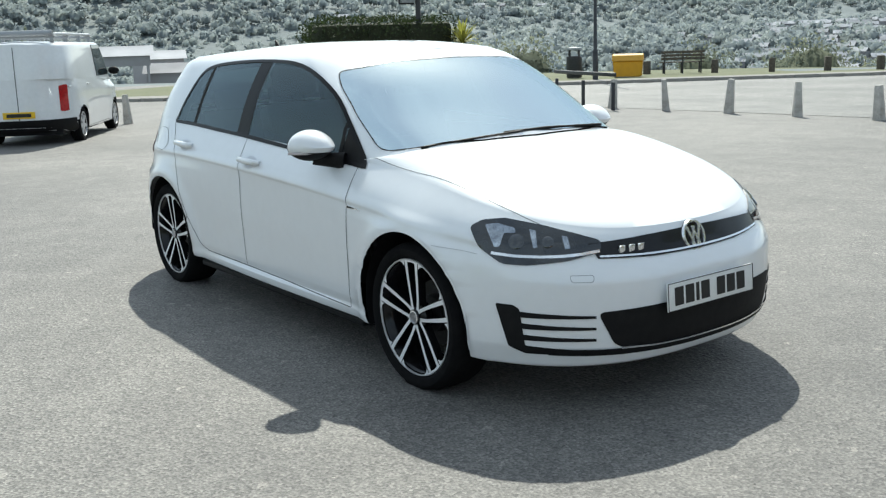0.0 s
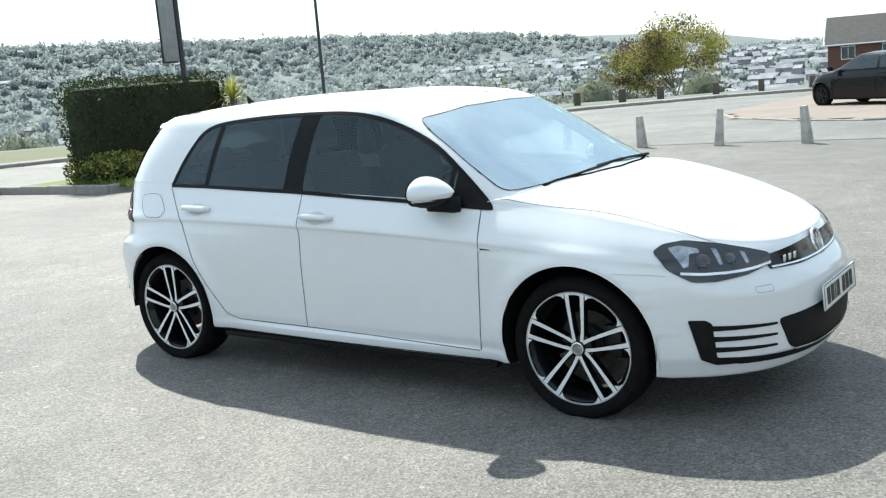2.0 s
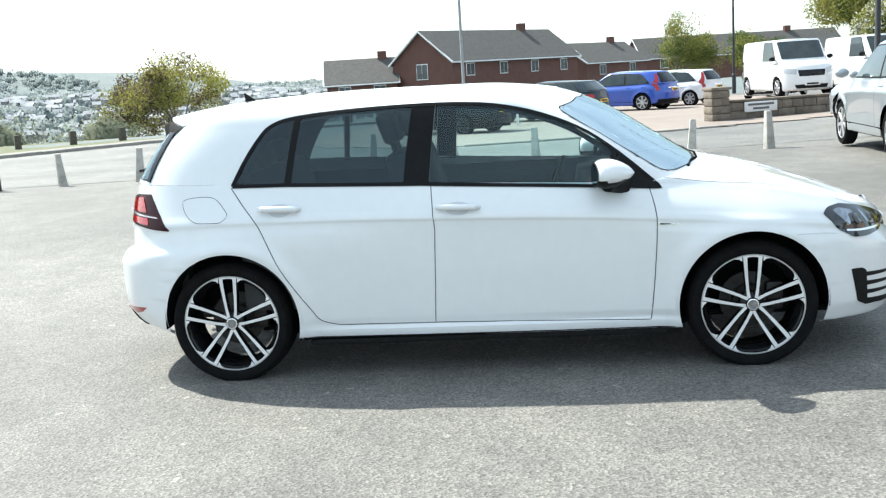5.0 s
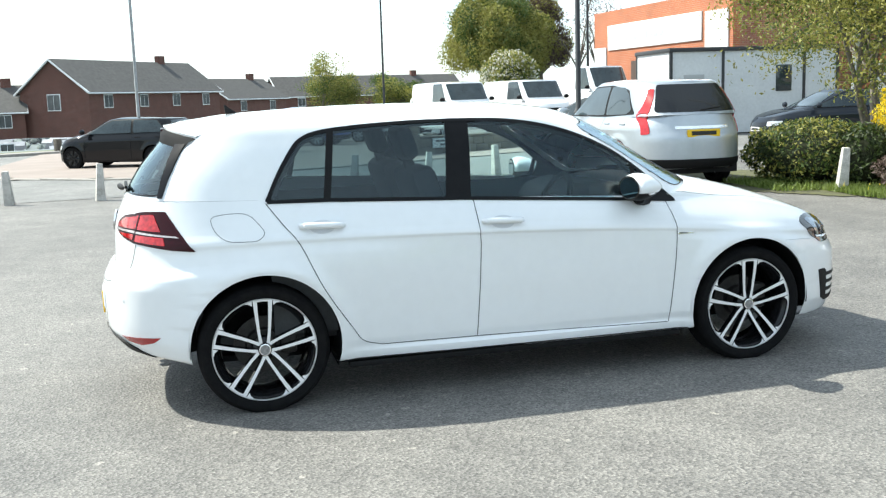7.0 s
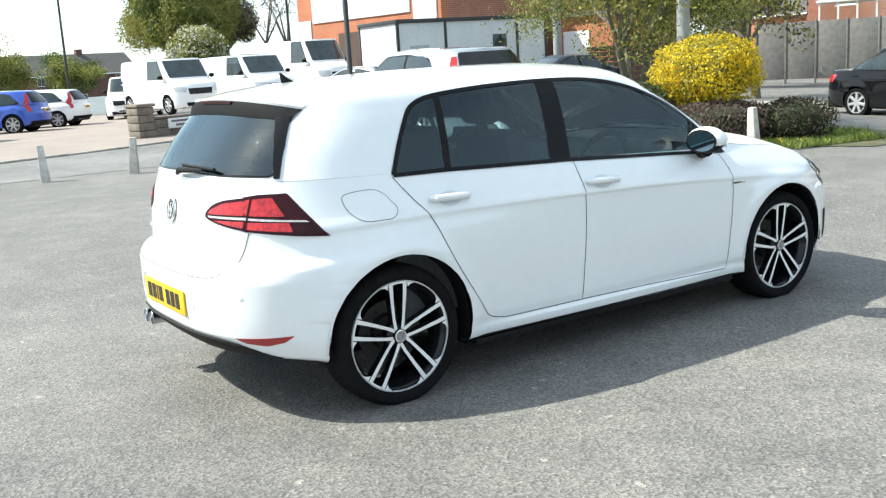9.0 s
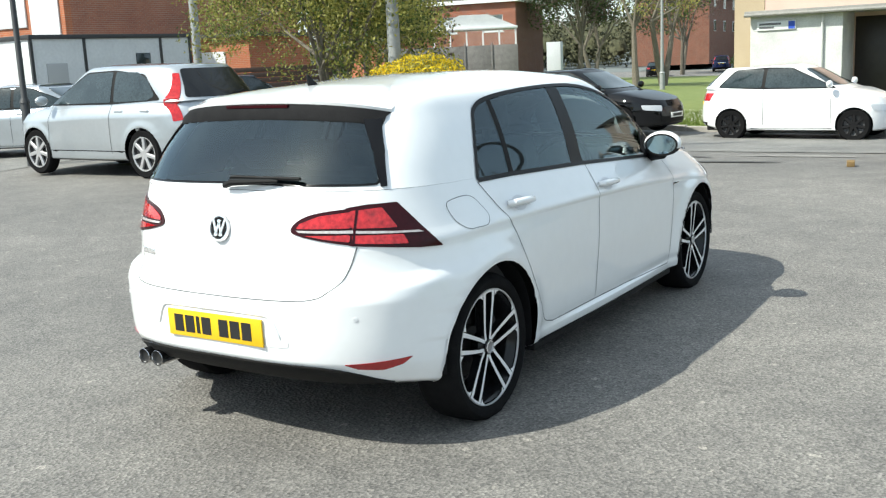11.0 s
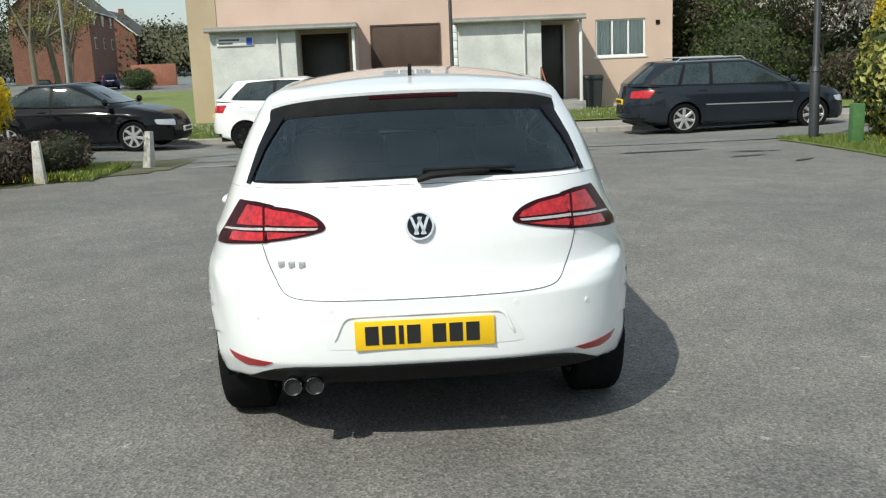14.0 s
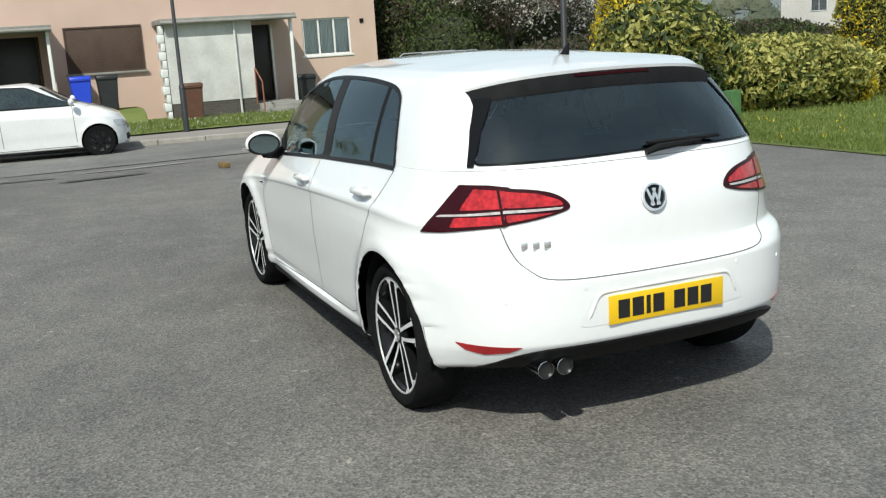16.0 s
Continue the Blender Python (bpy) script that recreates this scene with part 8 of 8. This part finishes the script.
part("dwarf_wall", box((0, 0, -1.6), (2.9, 3.6, 0.7)), BRICK, cs, smooth=False)
for i in range(6):
    part("frame", box((0.0, i * 0.7, 0.7), (0.07, i * 0.7 + 0.07, 2.2)), UPVC, cs, smooth=False)
    part("rafter", tube([(0.02, i * 0.7 + 0.03, 2.22), (1.45, 1.8 + (i * 0.7 - 1.8) * 0.35, 2.95)], 0.04, 6), UPVC, cs)
part("eaves", box((-0.06, -0.06, 2.2), (2.9, 3.66, 2.32), 0.01), UPVC, cs)
part("roof_glazing", prism([(0, 2.32), (3.6, 2.32), (2.4, 2.95), (1.2, 2.95)], 0.1, 2.8, "yz"), surf("milky_roof", (0.55, 0.57, 0.58), (0.65, 0.66, 0.66), 3, 0.3), cs, smooth=False)
part("glazing", box((0.03, 0.07, 0.7), (0.04, 3.5, 2.2)), glass("house_glass", (0.93, 0.96, 0.96)), cs, smooth=False)
fn = thing("panel_fence", "grey timber panel fence round the garden", "fence", at=pose(34.9, 18.4, 0.35, 0, 0, 120))
for i in range(5):
    part("panel", box((i * 1.2, 0, -0.6), (i * 1.2 + 1.12, 0.03, 1.75), 0.004), FENCE, fn)
    part("post", box((i * 1.2 + 1.12, -0.03, -0.9), (i * 1.2 + 1.198, 0.06, 1.85), 0.006), FENCE, fn)
ob = part("white_shed", box((0, 0.35, -0.3), (0.3, 1.15, 2.0), 0.02), surf("store_grey", (0.38, 0.40, 0.42), (0.46, 0.48, 0.5), 2, 0.7))
ob.matrix_world = pose(41.9, 19.35, 0.2)
tagged(ob, "plain pale grey garden store beside the house", "shed")
wheelie(31.5, 14.7, BINBROWN, "brown wheelie bin by the garden fence", -90)


RENDER_FAR = surf("far_render", (0.42, 0.40, 0.38), (0.52, 0.50, 0.47), 0.5, 0.9)


def house(name, label, x, y, turn, w, d, eave, ridge, wall, z0, windows=2, gable_win=True, chimney=True):
    """A pitched-roof house; its ridge runs along its local x."""
    h = thing(name, label, "house", at=pose(x, y, z0, 0, 0, turn))
    bm = bmesh.new()
    for yy in (0, d):
        v = [bm.verts.new((0, yy, -1)), bm.verts.new((w, yy, -1)), bm.verts.new((w, yy, eave)), bm.verts.new((0, yy, eave))]
        bm.faces.new(v)
    for xx in (0, w):
        v = [bm.verts.new(p) for p in ((xx, 0, -1), (xx, d, -1), (xx, d, eave), (xx, d / 2, ridge), (xx, 0, eave))]
        bm.faces.new(v)
    bmesh.ops.remove_doubles(bm, verts=bm.verts, dist=1e-4)
    bmesh.ops.recalc_face_normals(bm, faces=bm.faces)
    part("wall", bm, wall, h, smooth=False)
    s = (ridge - eave) / (d / 2)
    for e, nme in ((-1, "roof"), (1, "roof")):
        bm = bmesh.new()
        y0, y1 = (-0.35, d / 2) if e < 0 else (d + 0.35, d / 2)
        z_0 = eave - 0.35 * s
        for k in (0.0, 0.12):
            for p in ((-0.3, y0, z_0 + k), (w + 0.3, y0, z_0 + k), (w + 0.3, y1, ridge + k), (-0.3, y1, ridge + k)):
                bm.verts.new(p)
        bm.verts.ensure_lookup_table()
        v = bm.verts
        for f in ((0, 1, 2, 3), (7, 6, 5, 4), (0, 4, 5, 1), (1, 5, 6, 2), (2, 6, 7, 3), (3, 7, 4, 0)):
            bm.faces.new([v[i] for i in f])
        bmesh.ops.recalc_face_normals(bm, faces=bm.faces)
        part(nme, bm, SLATE, h, smooth=False)
        part("gutter", tube([(-0.3, y0, z_0 + 0.02), (w + 0.3, y0, z_0 + 0.02)], 0.07, 6), UPVC, h)
    for xx in (-0.32, w + 0.24):
        bm = bmesh.new()
        add_tube(bm, [(xx, -0.35, eave - 0.3 * s), (xx, d / 2, ridge + 0.02), (xx, d + 0.35, eave - 0.3 * s)], 0.10, 4)
        part("bargeboard", bm, UPVC, h, smooth=False)
    wn_ = surf("dark_pane", (0.05, 0.055, 0.06), (0.10, 0.11, 0.115), 2, 0.1)
    def win(a, b, c, dd, ax):
        if ax == "y":
            o = part("window", box((a, -0.06, c), (b, -0.004, dd), 0.01), UPVC, h)
            for i in range(2):
                q = (b - a - 0.08) / 2
                part("pane", box((a + 0.06 + i * (q + 0.0), -0.07, c + 0.08), (a + 0.02 + (i + 1) * q, -0.062, dd - 0.08)), wn_, o, smooth=False)
        else:
            o = part("window", box((-0.06, a, c), (-0.004, b, dd), 0.01), UPVC, h)
            for i in range(2):
                q = (b - a - 0.08) / 2
                part("pane", box((-0.07, a + 0.06 + i * q, c + 0.08), (-0.062, a + 0.02 + (i + 1) * q, dd - 0.08)), wn_, o, smooth=False)
    for i in range(windows):
        xx = w * (i + 0.5) / windows
        win(xx - 0.6, xx + 0.6, eave - 1.55, eave - 0.35, "y")
        win(xx - 0.6, xx + 0.6, eave - 4.1, eave - 2.9, "y")
    if gable_win:
        win(d * 0.5 - 0.75, d * 0.5 + 0.75, eave - 1.7, eave - 0.2, "x")
    if chimney:
        part("chimney", box((w * 0.75, d / 2 - 0.3, ridge - 0.3), (w * 0.75 + 0.9, d / 2 + 0.3, ridge + 0.75), 0.02), wall, h, smooth=False)
    return h


# houses beyond the forecourt
house("terrace_house", "brown brick house with dark tiled roof", -8.1, 87.6, 53, 20, 7.8, 3.05, 5.85, BRICK3, 0.0, 4)
house("terrace_house", "lower brown brick house with dark tiled roof", -20.6, 90.0, 10, 6.8, 6.5, 1.5, 3.7, BRICK3, 0.0, 2, False)
house("terrace_house", "brown brick house with dark tiled roof", 5.3, 112, 50, 12, 7, 2.2, 4.4, BRICK3, 0.0, 2, False)
house("terrace_house", "distant brown brick houses with tiled roofs", 14, 135, 15, 30, 7, 2.4, 5.0, BRICK3, 0.0, 5, False)
# houses down the side road
house("far_brick_house", "red brick semi-detached house down the side road", 103, 31.5, 7, 18, 8.0, 6.6, 10.2, BRICK4, 0.9, 3)
house("far_brick_house", "red brick terraced house down the side road", 128, 33.0, 4, 14, 7.0, 5.0, 8.0, BRICK4, 0.5, 3)
house("far_brick_house", "small orange brick house behind trees", 66, 38, 80, 9, 7, 3.0, 5.2, BRICK2, 0.3, 2)
house("far_brick_house", "red brick house behind the garden trees", 56, 52, 60, 12, 7, 4.5, 7.2, BRICK, 0.2, 3)
ob = part("garden_wall", box((0, 0, -0.5), (0.3, 4.6, 1.9), 0.02), BRICK)
ob.matrix_world = pose(101.5, 22.6, -0.4, 0, 0, 0)
tagged(ob, "red brick garden wall by the side road", "wall", kind="structure")
tree("street_tree", "tall dark street tree coming into leaf", 60, 27, 11, 4.6, [G2, G2, G1, BROWN], 9000, 0.12, 151, 0.25, 1, low=0.28, blobs=70)
tree("street_tree", "tall dark street tree coming into leaf", 76, 33, 12, 5.4, [G2, G2, G1, BROWN], 9000, 0.13, 152, 0.25, 2, low=0.25, blobs=70)
tree("street_tree", "tall street tree with thin leaf", 90, 30, 12, 5, [BROWN, G1], 5000, 0.12, 153, 0.25, 2, low=0.3, blobs=50)
tree("street_tree", "bare grey street tree on the verge", 58, 22.0, 10.5, 3.2, [G3], 900, 0.09, 51, 0.24, 1, low=0.4)
tree("street_tree", "bare grey street tree by the side road", 63, 22.0, 10.5, 3.4, [G3], 900, 0.09, 52, 0.26, 2, low=0.4)
tree("street_tree", "street tree coming into leaf", 36, 32, 8, 3.5, [G3, G1], 3000, 0.1, 54, 0.2, 1)
bush("round_bush", "clipped round green bush by the side road", 92, 24.2, (1.6, 1.6, 1.1), [G1, G2], 1500, 0.10, 55)
# houses beyond the lawn
house("far_house", "pale rendered house far beyond the lawn", 78, -58, -35, 16, 7, 3.6, 5.8, RENDER_FAR, 0.0, 3)
house("far_house", "grey rendered house far beyond the lawn", 68, -72, -50, 14, 7, 3.4, 5.6, RENDER_FAR, 0.0, 3)
house("far_brick_house", "red brick house far beyond the lawn", 88, -44, -20, 10, 7, 3.6, 5.9, BRICK, 0.0, 2)
# trees behind the vans
def dome_tree(name, label, x, y, height, spread, mats, n, size, seed):
    """A broad low-branched tree: a trunk, limbs and a dome of many uneven leafy clumps with gaps between them."""
    rd = random.Random(seed)
    t = thing(name, label, "tree", at=Matrix.Translation((x, y, ground_z(x, y) - 0.05)))
    wood, clumps = bmesh.new(), []
    add_tube(wood, [(0, 0, 0), (0.1, 0.05, height * 0.2), (0, 0.1, height * 0.45)], [0.3, 0.24, 0.16], 9)
    for k in range(64):
        a, e = k * 2.4 + rd.uniform(-0.3, 0.3), math.asin(rd.uniform(-0.25, 1.0))
        r = rd.uniform(0.62, 0.86)
        c = Vector((spread * r * math.cos(a) * math.cos(e), spread * r * math.sin(a) * math.cos(e), height * (0.48 + 0.46 * r * math.sin(e))))
        clumps.append(c)
        add_tube(wood, [(0, 0, height * 0.3), c * 0.5 + Vector((0, 0, height * 0.16)), c], [0.10, 0.06, 0.02], 5)
    part("trunk", wood, BARK, t)
    for i, m in enumerate(mats):
        bm = bmesh.new()
        for k, c in enumerate(clumps):
            if k % len(mats) == i or rd.random() < 0.35:
                r = spread * rd.uniform(0.28, 0.46)
                leaf_cloud(bm, c, (r, r, r * 0.85), n // len(clumps), size * rd.uniform(0.7, 1.1), rd, 0.45)
        part("crown", bm, m, t, smooth=False)
    return t


dome_tree("round_tree", "dense rounded green tree behind the vans", 26.6, 78, 12.2, 4.3, [G3, G1, G3], 70000, 0.12, 61)
dome_tree("brown_tree", "brown twiggy tree beside the green dome", 31.3, 80, 12.4, 2.8, [BROWN, G3, BROWN], 14000, 0.12, 66)
tree("bare_tree", "bare branched tree behind the vans", 34.0, 76, 13.0, 5.0, [BROWN], 1600, 0.09, 62, 0.2, 2, low=0.3)
bush("blossom_bush", "pale flowering bush behind the vans", 25.2, 71, (2.4, 2.4, 2.9), [G3, BLOSSOM, G1, G3], 9000, 0.11, 63)
tree("spring_tree", "broad yellow-green spring tree behind the cars", 12.0, 82, 6.8, 3.6, [G3, G3, G1], 20000, 0.085, 64, 0.2, 3, low=0.25, blobs=70)
tree("spring_tree", "low yellow-green spring tree behind the cars", 17.5, 80, 5.0, 3.0, [G3, G1], 13000, 0.085, 65, 0.2, 3, low=0.2, blobs=60)
tree("valley_tree", "yellow-green spring tree on the valley's edge", -44.1, 112, 18, 7.0, [G3, G3, BROWN], 16000, 0.17, 71, 0.25, 2, low=0.3, blobs=60, z0=-8.0)
tree("valley_tree", "yellow-green spring tree on the valley's edge", -51.5, 114, 12, 5.5, [G3, BROWN], 7000, 0.17, 72, 0.2, 2, low=0.25, blobs=40, z0=-8.0)

# wall and fittings by the forecourt
st = thing("stone_wall", "low stone wall with a street name plate", "wall", at=pose(5.1, 22.9, ground_z(5.1, 22.9), 0, 0, 18))
STONE = surf("old_stone", (0.105, 0.085, 0.068), (0.25, 0.215, 0.175), 4, 0.95, bump=0.6, vary=0.3)
rs = random.Random(19)
for k in range(5):
    part("stone", box((-0.27 + rs.uniform(-0.02, 0.02), -0.26, -0.2 + k * 0.215), (0.28 + rs.uniform(-0.02, 0.02), 0.26, 0.008 + k * 0.215), 0.03), STONE, st)
part("coping", box((-0.31, -0.30, 0.875), (0.32, 0.30, 0.96), 0.03), STONE, st)
for k in range(3):
    x0 = 0.29
    while x0 < 4.4:
        w = min(rs.uniform(0.32, 0.62), 4.5 - x0)
        part("stone", box((x0, -0.15 + rs.uniform(-0.015, 0.015), -0.2 + k * 0.235), (x0 + w - 0.012, 0.15, 0.027 + k * 0.235), 0.022), STONE, st)
        x0 += w
part("coping", box((0.33, -0.18, 0.508), (4.5, 0.18, 0.575), 0.02), STONE, st)
part("name_plate", box((0.75, -0.20, 0.22), (1.75, -0.152, 0.50), 0.006), UPVC, st, "white street name plate")
for zz, w in ((0.42, 0.8), (0.31, 0.5)):
    part("bar", box((1.25 - w / 2, -0.2045, zz - 0.03), (1.25 + w / 2, -0.2005, zz + 0.03)), surf("sign_grey", (0.12, 0.12, 0.13), None, rough=0.5), st, smooth=False)
br = thing("barrier", "low white tubular barrier on the forecourt", "barrier", at=pose(-0.6, 28.0, ground_z(-0.6, 28), 0, 0, 0))
part("rail", tube([(0, 0, -0.05), (0, 0, 0.62), (-0.08, 0.0, 0.70), (-0.9, 0, 0.70), (-0.98, 0, 0.62), (-0.98, 0, -0.05)], 0.04, 10), UPVC, br)
ob = part("red_post", box((-0.06, -0.06, -0.05), (0.06, 0.06, 0.9), 0.01), surf("rust_red", (0.20, 0.07, 0.045), (0.30, 0.12, 0.08), 8, 0.7))
ob.matrix_world = pose(0.62, 27.2, ground_z(0.62, 27.2))
tagged(ob, "dark rusty red square post on the forecourt", "post")
for x, y, t in ((9.0, -0.38, 10), (9.2, -2.17, 60)):
    ob = part("loose_brick", box((-0.11, -0.05, 0), (0.11, 0.05, 0.07), 0.006), surf("old_brick", (0.12, 0.07, 0.03), (0.24, 0.16, 0.06), 30, 0.9, bump=0.4))
    ob.matrix_world = pose(x, y, ground_z(x, y), 0, 0, t)
    tagged(ob, "loose broken brown brick on the tarmac", "brick")

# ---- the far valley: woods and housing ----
# wall and roof colours are greyed and paled to paint in distance haze
HAZE_WALL = surf("far_walls_hazed", (0.24, 0.225, 0.23), (0.34, 0.33, 0.335), 0.05, 0.9, fine=0.2, vary=0.3)
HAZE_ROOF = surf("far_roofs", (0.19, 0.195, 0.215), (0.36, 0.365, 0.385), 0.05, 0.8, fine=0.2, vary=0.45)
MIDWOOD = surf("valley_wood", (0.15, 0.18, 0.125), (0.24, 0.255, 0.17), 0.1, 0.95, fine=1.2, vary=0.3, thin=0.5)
rv = random.Random(77)


def tufts(name, material, label, spots, n, size, core=0.62, flat=0.85, fineness=2):
    """Trees seen from afar: each a cloud of small leaf sprays, all in one mesh."""
    g = np.random.default_rng(7)
    c = np.repeat(np.array([q[:3] for q in spots]), n, 0)
    r = np.repeat(np.array([q[3] for q in spots]), n)[:, None]
    d = g.normal(size=c.shape)
    d /= np.linalg.norm(d, axis=1)[:, None]
    lumps = 1 + 0.25 * np.sin(d[:, :1] * 5 + c[:, :1]) * np.cos(d[:, 1:2] * 4 + c[:, 1:2])
    p = c + d * r * np.array([1, 1, flat]) * g.uniform(0.45, 1.0, (len(c), 1)) * lumps
    u = g.normal(size=c.shape)
    u /= np.linalg.norm(u, axis=1)[:, None]
    w = np.cross(u, d)
    w /= np.linalg.norm(w, axis=1)[:, None] + 1e-6
    s = r * size * g.uniform(0.6, 1.4, (len(c), 1))
    co = np.stack([p - w * s * 0.7, p - u * s, p + w * s * 0.7, p + u * s], 1).reshape(-1, 3)
    # a lumpy heart to every crown
    ball = bmesh.new()
    bmesh.ops.create_icosphere(ball, subdivisions=fineness, radius=1)
    bt = np.array([v.co[:] for v in ball.verts])
    bf = np.array([[v.index for v in f.verts] for f in ball.faces])
    ball.free()
    hc = np.array([q[:3] for q in spots])[:, None]
    hr = np.array([q[3] for q in spots])[:, None, None]
    bump = 1 + 0.22 * np.sin(bt[None, :, :1] * 4 + hc[..., :1]) * np.cos(bt[None, :, 1:2] * 5 + hc[..., 1:2]) + g.uniform(-0.08, 0.08, (len(spots), len(bt), 1))
    heart = (hc + bt[None] * hr * core * bump * np.array([1, 1, flat])).reshape(-1, 3)
    hf = (bf[None] + (np.arange(len(spots)) * len(bt))[:, None, None] + len(co)).reshape(-1, 3)
    me = bpy.data.meshes.new(name)
    me.from_pydata(np.vstack([co, heart]).tolist(), [], np.arange(len(co)).reshape(-1, 4).tolist() + hf.tolist())
    me.materials.append(material)
    me.polygons.foreach_set("use_smooth", np.ones(len(me.polygons), bool))
    soft = np.repeat(d * 0.5 + u * 0.12 * np.sign((u * d).sum(1))[:, None] + np.array([0, 0, 0.6]), 4, 0)
    soft = np.vstack([soft, np.tile(bt, (len(spots), 1)) * 0.5 + np.array([0, 0, 0.6])])
    soft /= np.linalg.norm(soft, axis=1)[:, None]
    me.normals_split_custom_set_from_vertices(soft.tolist())
    return tagged(new(name, me), label, "woods", kind="stuff")


walls, roofs = bmesh.new(), bmesh.new()
near, east, south = [], [], []
for row in range(58):
    d0 = 330 + row * 17
    a = 84.0 + rv.uniform(0, 3)
    while a < 150:
        n = rv.choice((1, 1, 1, 2, 2, 3))
        gap = rv.uniform(0.5, 1.8) if rv.random() < 0.7 else rv.uniform(3, 8)
        w = 5.4 * n
        t = radians(a)
        d = d0 + rv.uniform(-7, 7) + 8 * math.sin(a * 0.4 + row)
        x, y = d * math.cos(t), d * math.sin(t)
        if rv.random() < (0.82 if a < 126 else 0.10):
            z = ground_z(x, y)
            m = pose(x, y, z, 0, 0, a - 90 + rv.uniform(-25, 25))
            add_box(walls, (-w / 2, -2.8, -3), (w / 2, 2.8, 3.6), 0, m)
            v = [roofs.verts.new(m @ Vector(p)) for p in ((-w / 2 - 0.3, -3.4, 3.5), (w / 2 + 0.3, -3.4, 3.5), (w / 2 + 0.3, 0, 5.7), (-w / 2 - 0.3, 0, 5.7), (-w / 2 - 0.3, 3.4, 3.5), (w / 2 + 0.3, 3.4, 3.5))]
            roofs.faces.new((v[0], v[1], v[2], v[3]))
            roofs.faces.new((v[3], v[2], v[5], v[4]))
        a += math.degrees(w / d) + gap * 0.55
# the far slopes: crowns over the woods, fewer and smaller among the housing
far, mid = [], []
while len(far) + len(mid) < 11500:
    a, d = rv.uniform(83, 178), 255 + 1650 * rv.random() ** 0.85
    x, y = d * math.cos(radians(a)), d * math.sin(radians(a))
    wood = ease((a - 116) / 14 + 1.1 * noise.noise(Vector((x * 0.005, y * 0.005, 1))))
    if rv.random() > 0.38 + 0.62 * wood:
        continue
    r = (1.6 + 1.9 * wood + d * 0.0030) * rv.uniform(0.6, 1.4)
    (mid if d < 520 else far).append((x, y, ground_z(x, y) + r * 0.55, r))
for i in range(1500):
    a = radians(rv.uniform(109, 176))
    d = 80 + 230 * rv.random() ** 0.7
    x, y = d * math.cos(a), d * math.sin(a)
    if -0.55 * x + 0.83 * y < 66 or (d < 150 and 150 < math.degrees(a) < 167):
        continue
    r = rv.uniform(1.4, 3.9)
    (near if d < 175 else mid).append((x, y, ground_z(x, y) + r * 0.7, r * (1 if d < 175 else 0.8)))
for i in range(520):
    a = radians(rv.uniform(6, 40))
    d = rv.uniform(122, 260)
    x, y = d * math.cos(a), d * math.sin(a)
    r = rv.uniform(2.0, 5.0)
    east.append((x, y, ground_z(x, y) + r * 0.75, r))
for i in range(260):
    a = radians(rv.uniform(-62, -20))
    d = rv.uniform(85, 260)
    x, y = d * math.cos(a), d * math.sin(a)
    r = rv.uniform(2.0, 4.5)
    south.append((x, y, ground_z(x, y) + r * 0.6, r))
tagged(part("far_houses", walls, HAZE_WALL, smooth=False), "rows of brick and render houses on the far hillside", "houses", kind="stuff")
tagged(part("far_roofs", roofs, HAZE_ROOF, smooth=False), "slate roofs of the hillside housing, paled by painted haze", "roofs", kind="stuff")
tufts("street_woods", surf("twiggy_wood", (0.042, 0.050, 0.026), (0.115, 0.110, 0.060), 0.08, 0.95, fine=0.9, vary=0.25, thin=0.2), "dark twiggy spring trees beyond the side road", east, 420, 0.055, 0.35)
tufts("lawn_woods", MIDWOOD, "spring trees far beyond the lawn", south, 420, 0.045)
tufts("valley_woods", surf("valley_wood_leaves", (0.135, 0.165, 0.125), (0.275, 0.290, 0.190), 0.11, 1.0, fine=1.1, vary=0.30, thin=0.5), "spring trees and scrub in the valley", near, 1000, 0.040, 0.5)
# leaf colours lifted towards pale blue-grey: distance haze put into the base colour
HILLWOOD = surf("hazed_hill_leaves", (0.26, 0.30, 0.318), (0.39, 0.43, 0.412), 0.020, 1.0, fine=0.15, vary=0.22, thin=0.5, spec=0.0, ramp=(0.42, 0.58))
tufts("slope_woods", HILLWOOD, "spring woodland on the far slope, haze painted into its colour", mid, 60, 0.16, 0.6, fineness=1)
tufts("ridge_woods", HILLWOOD, "woods up to the far ridge, haze painted into their colour", far, 30, 0.24, 0.6, fineness=1)
for x, y, w, d, t, top, h in ((-118, 38.5, 8, 6, 70, 1.9, 1.2), (-137, 51, 7, 8, 70, 1.2, 5), (-121, 51, 14, 8, 66, -0.4, 4.5)):
    s_ = thing("valley_shed", "low pale-roofed shed in the valley", "building", at=pose(x, y, top - 1.2, 0, 0, t))
    for e, g in ((-1, -1), (-1, 1), (1, -1), (1, 1)):
        part("post", box((e * (w / 2 - 0.3) - 0.15, g * (d / 2 - 0.3) - 0.15, ground_z(x, y) - top - 2), (e * (w / 2 - 0.3) + 0.15, g * (d / 2 - 0.3) + 0.15, -h + 0.1)), HAZE_WALL, s_, smooth=False)
    part("shed_body", box((-w / 2, -d / 2, -h), (w / 2, d / 2, 0)), HAZE_WALL, s_, smooth=False)
    part("roof", prism([(-d / 2 - 0.5, 0.01), (d / 2 + 0.5, 0.01), (0, 1.2)], -w / 2 - 0.5, w / 2 + 0.5, "yz"), HAZE_ROOF, s_, smooth=False)
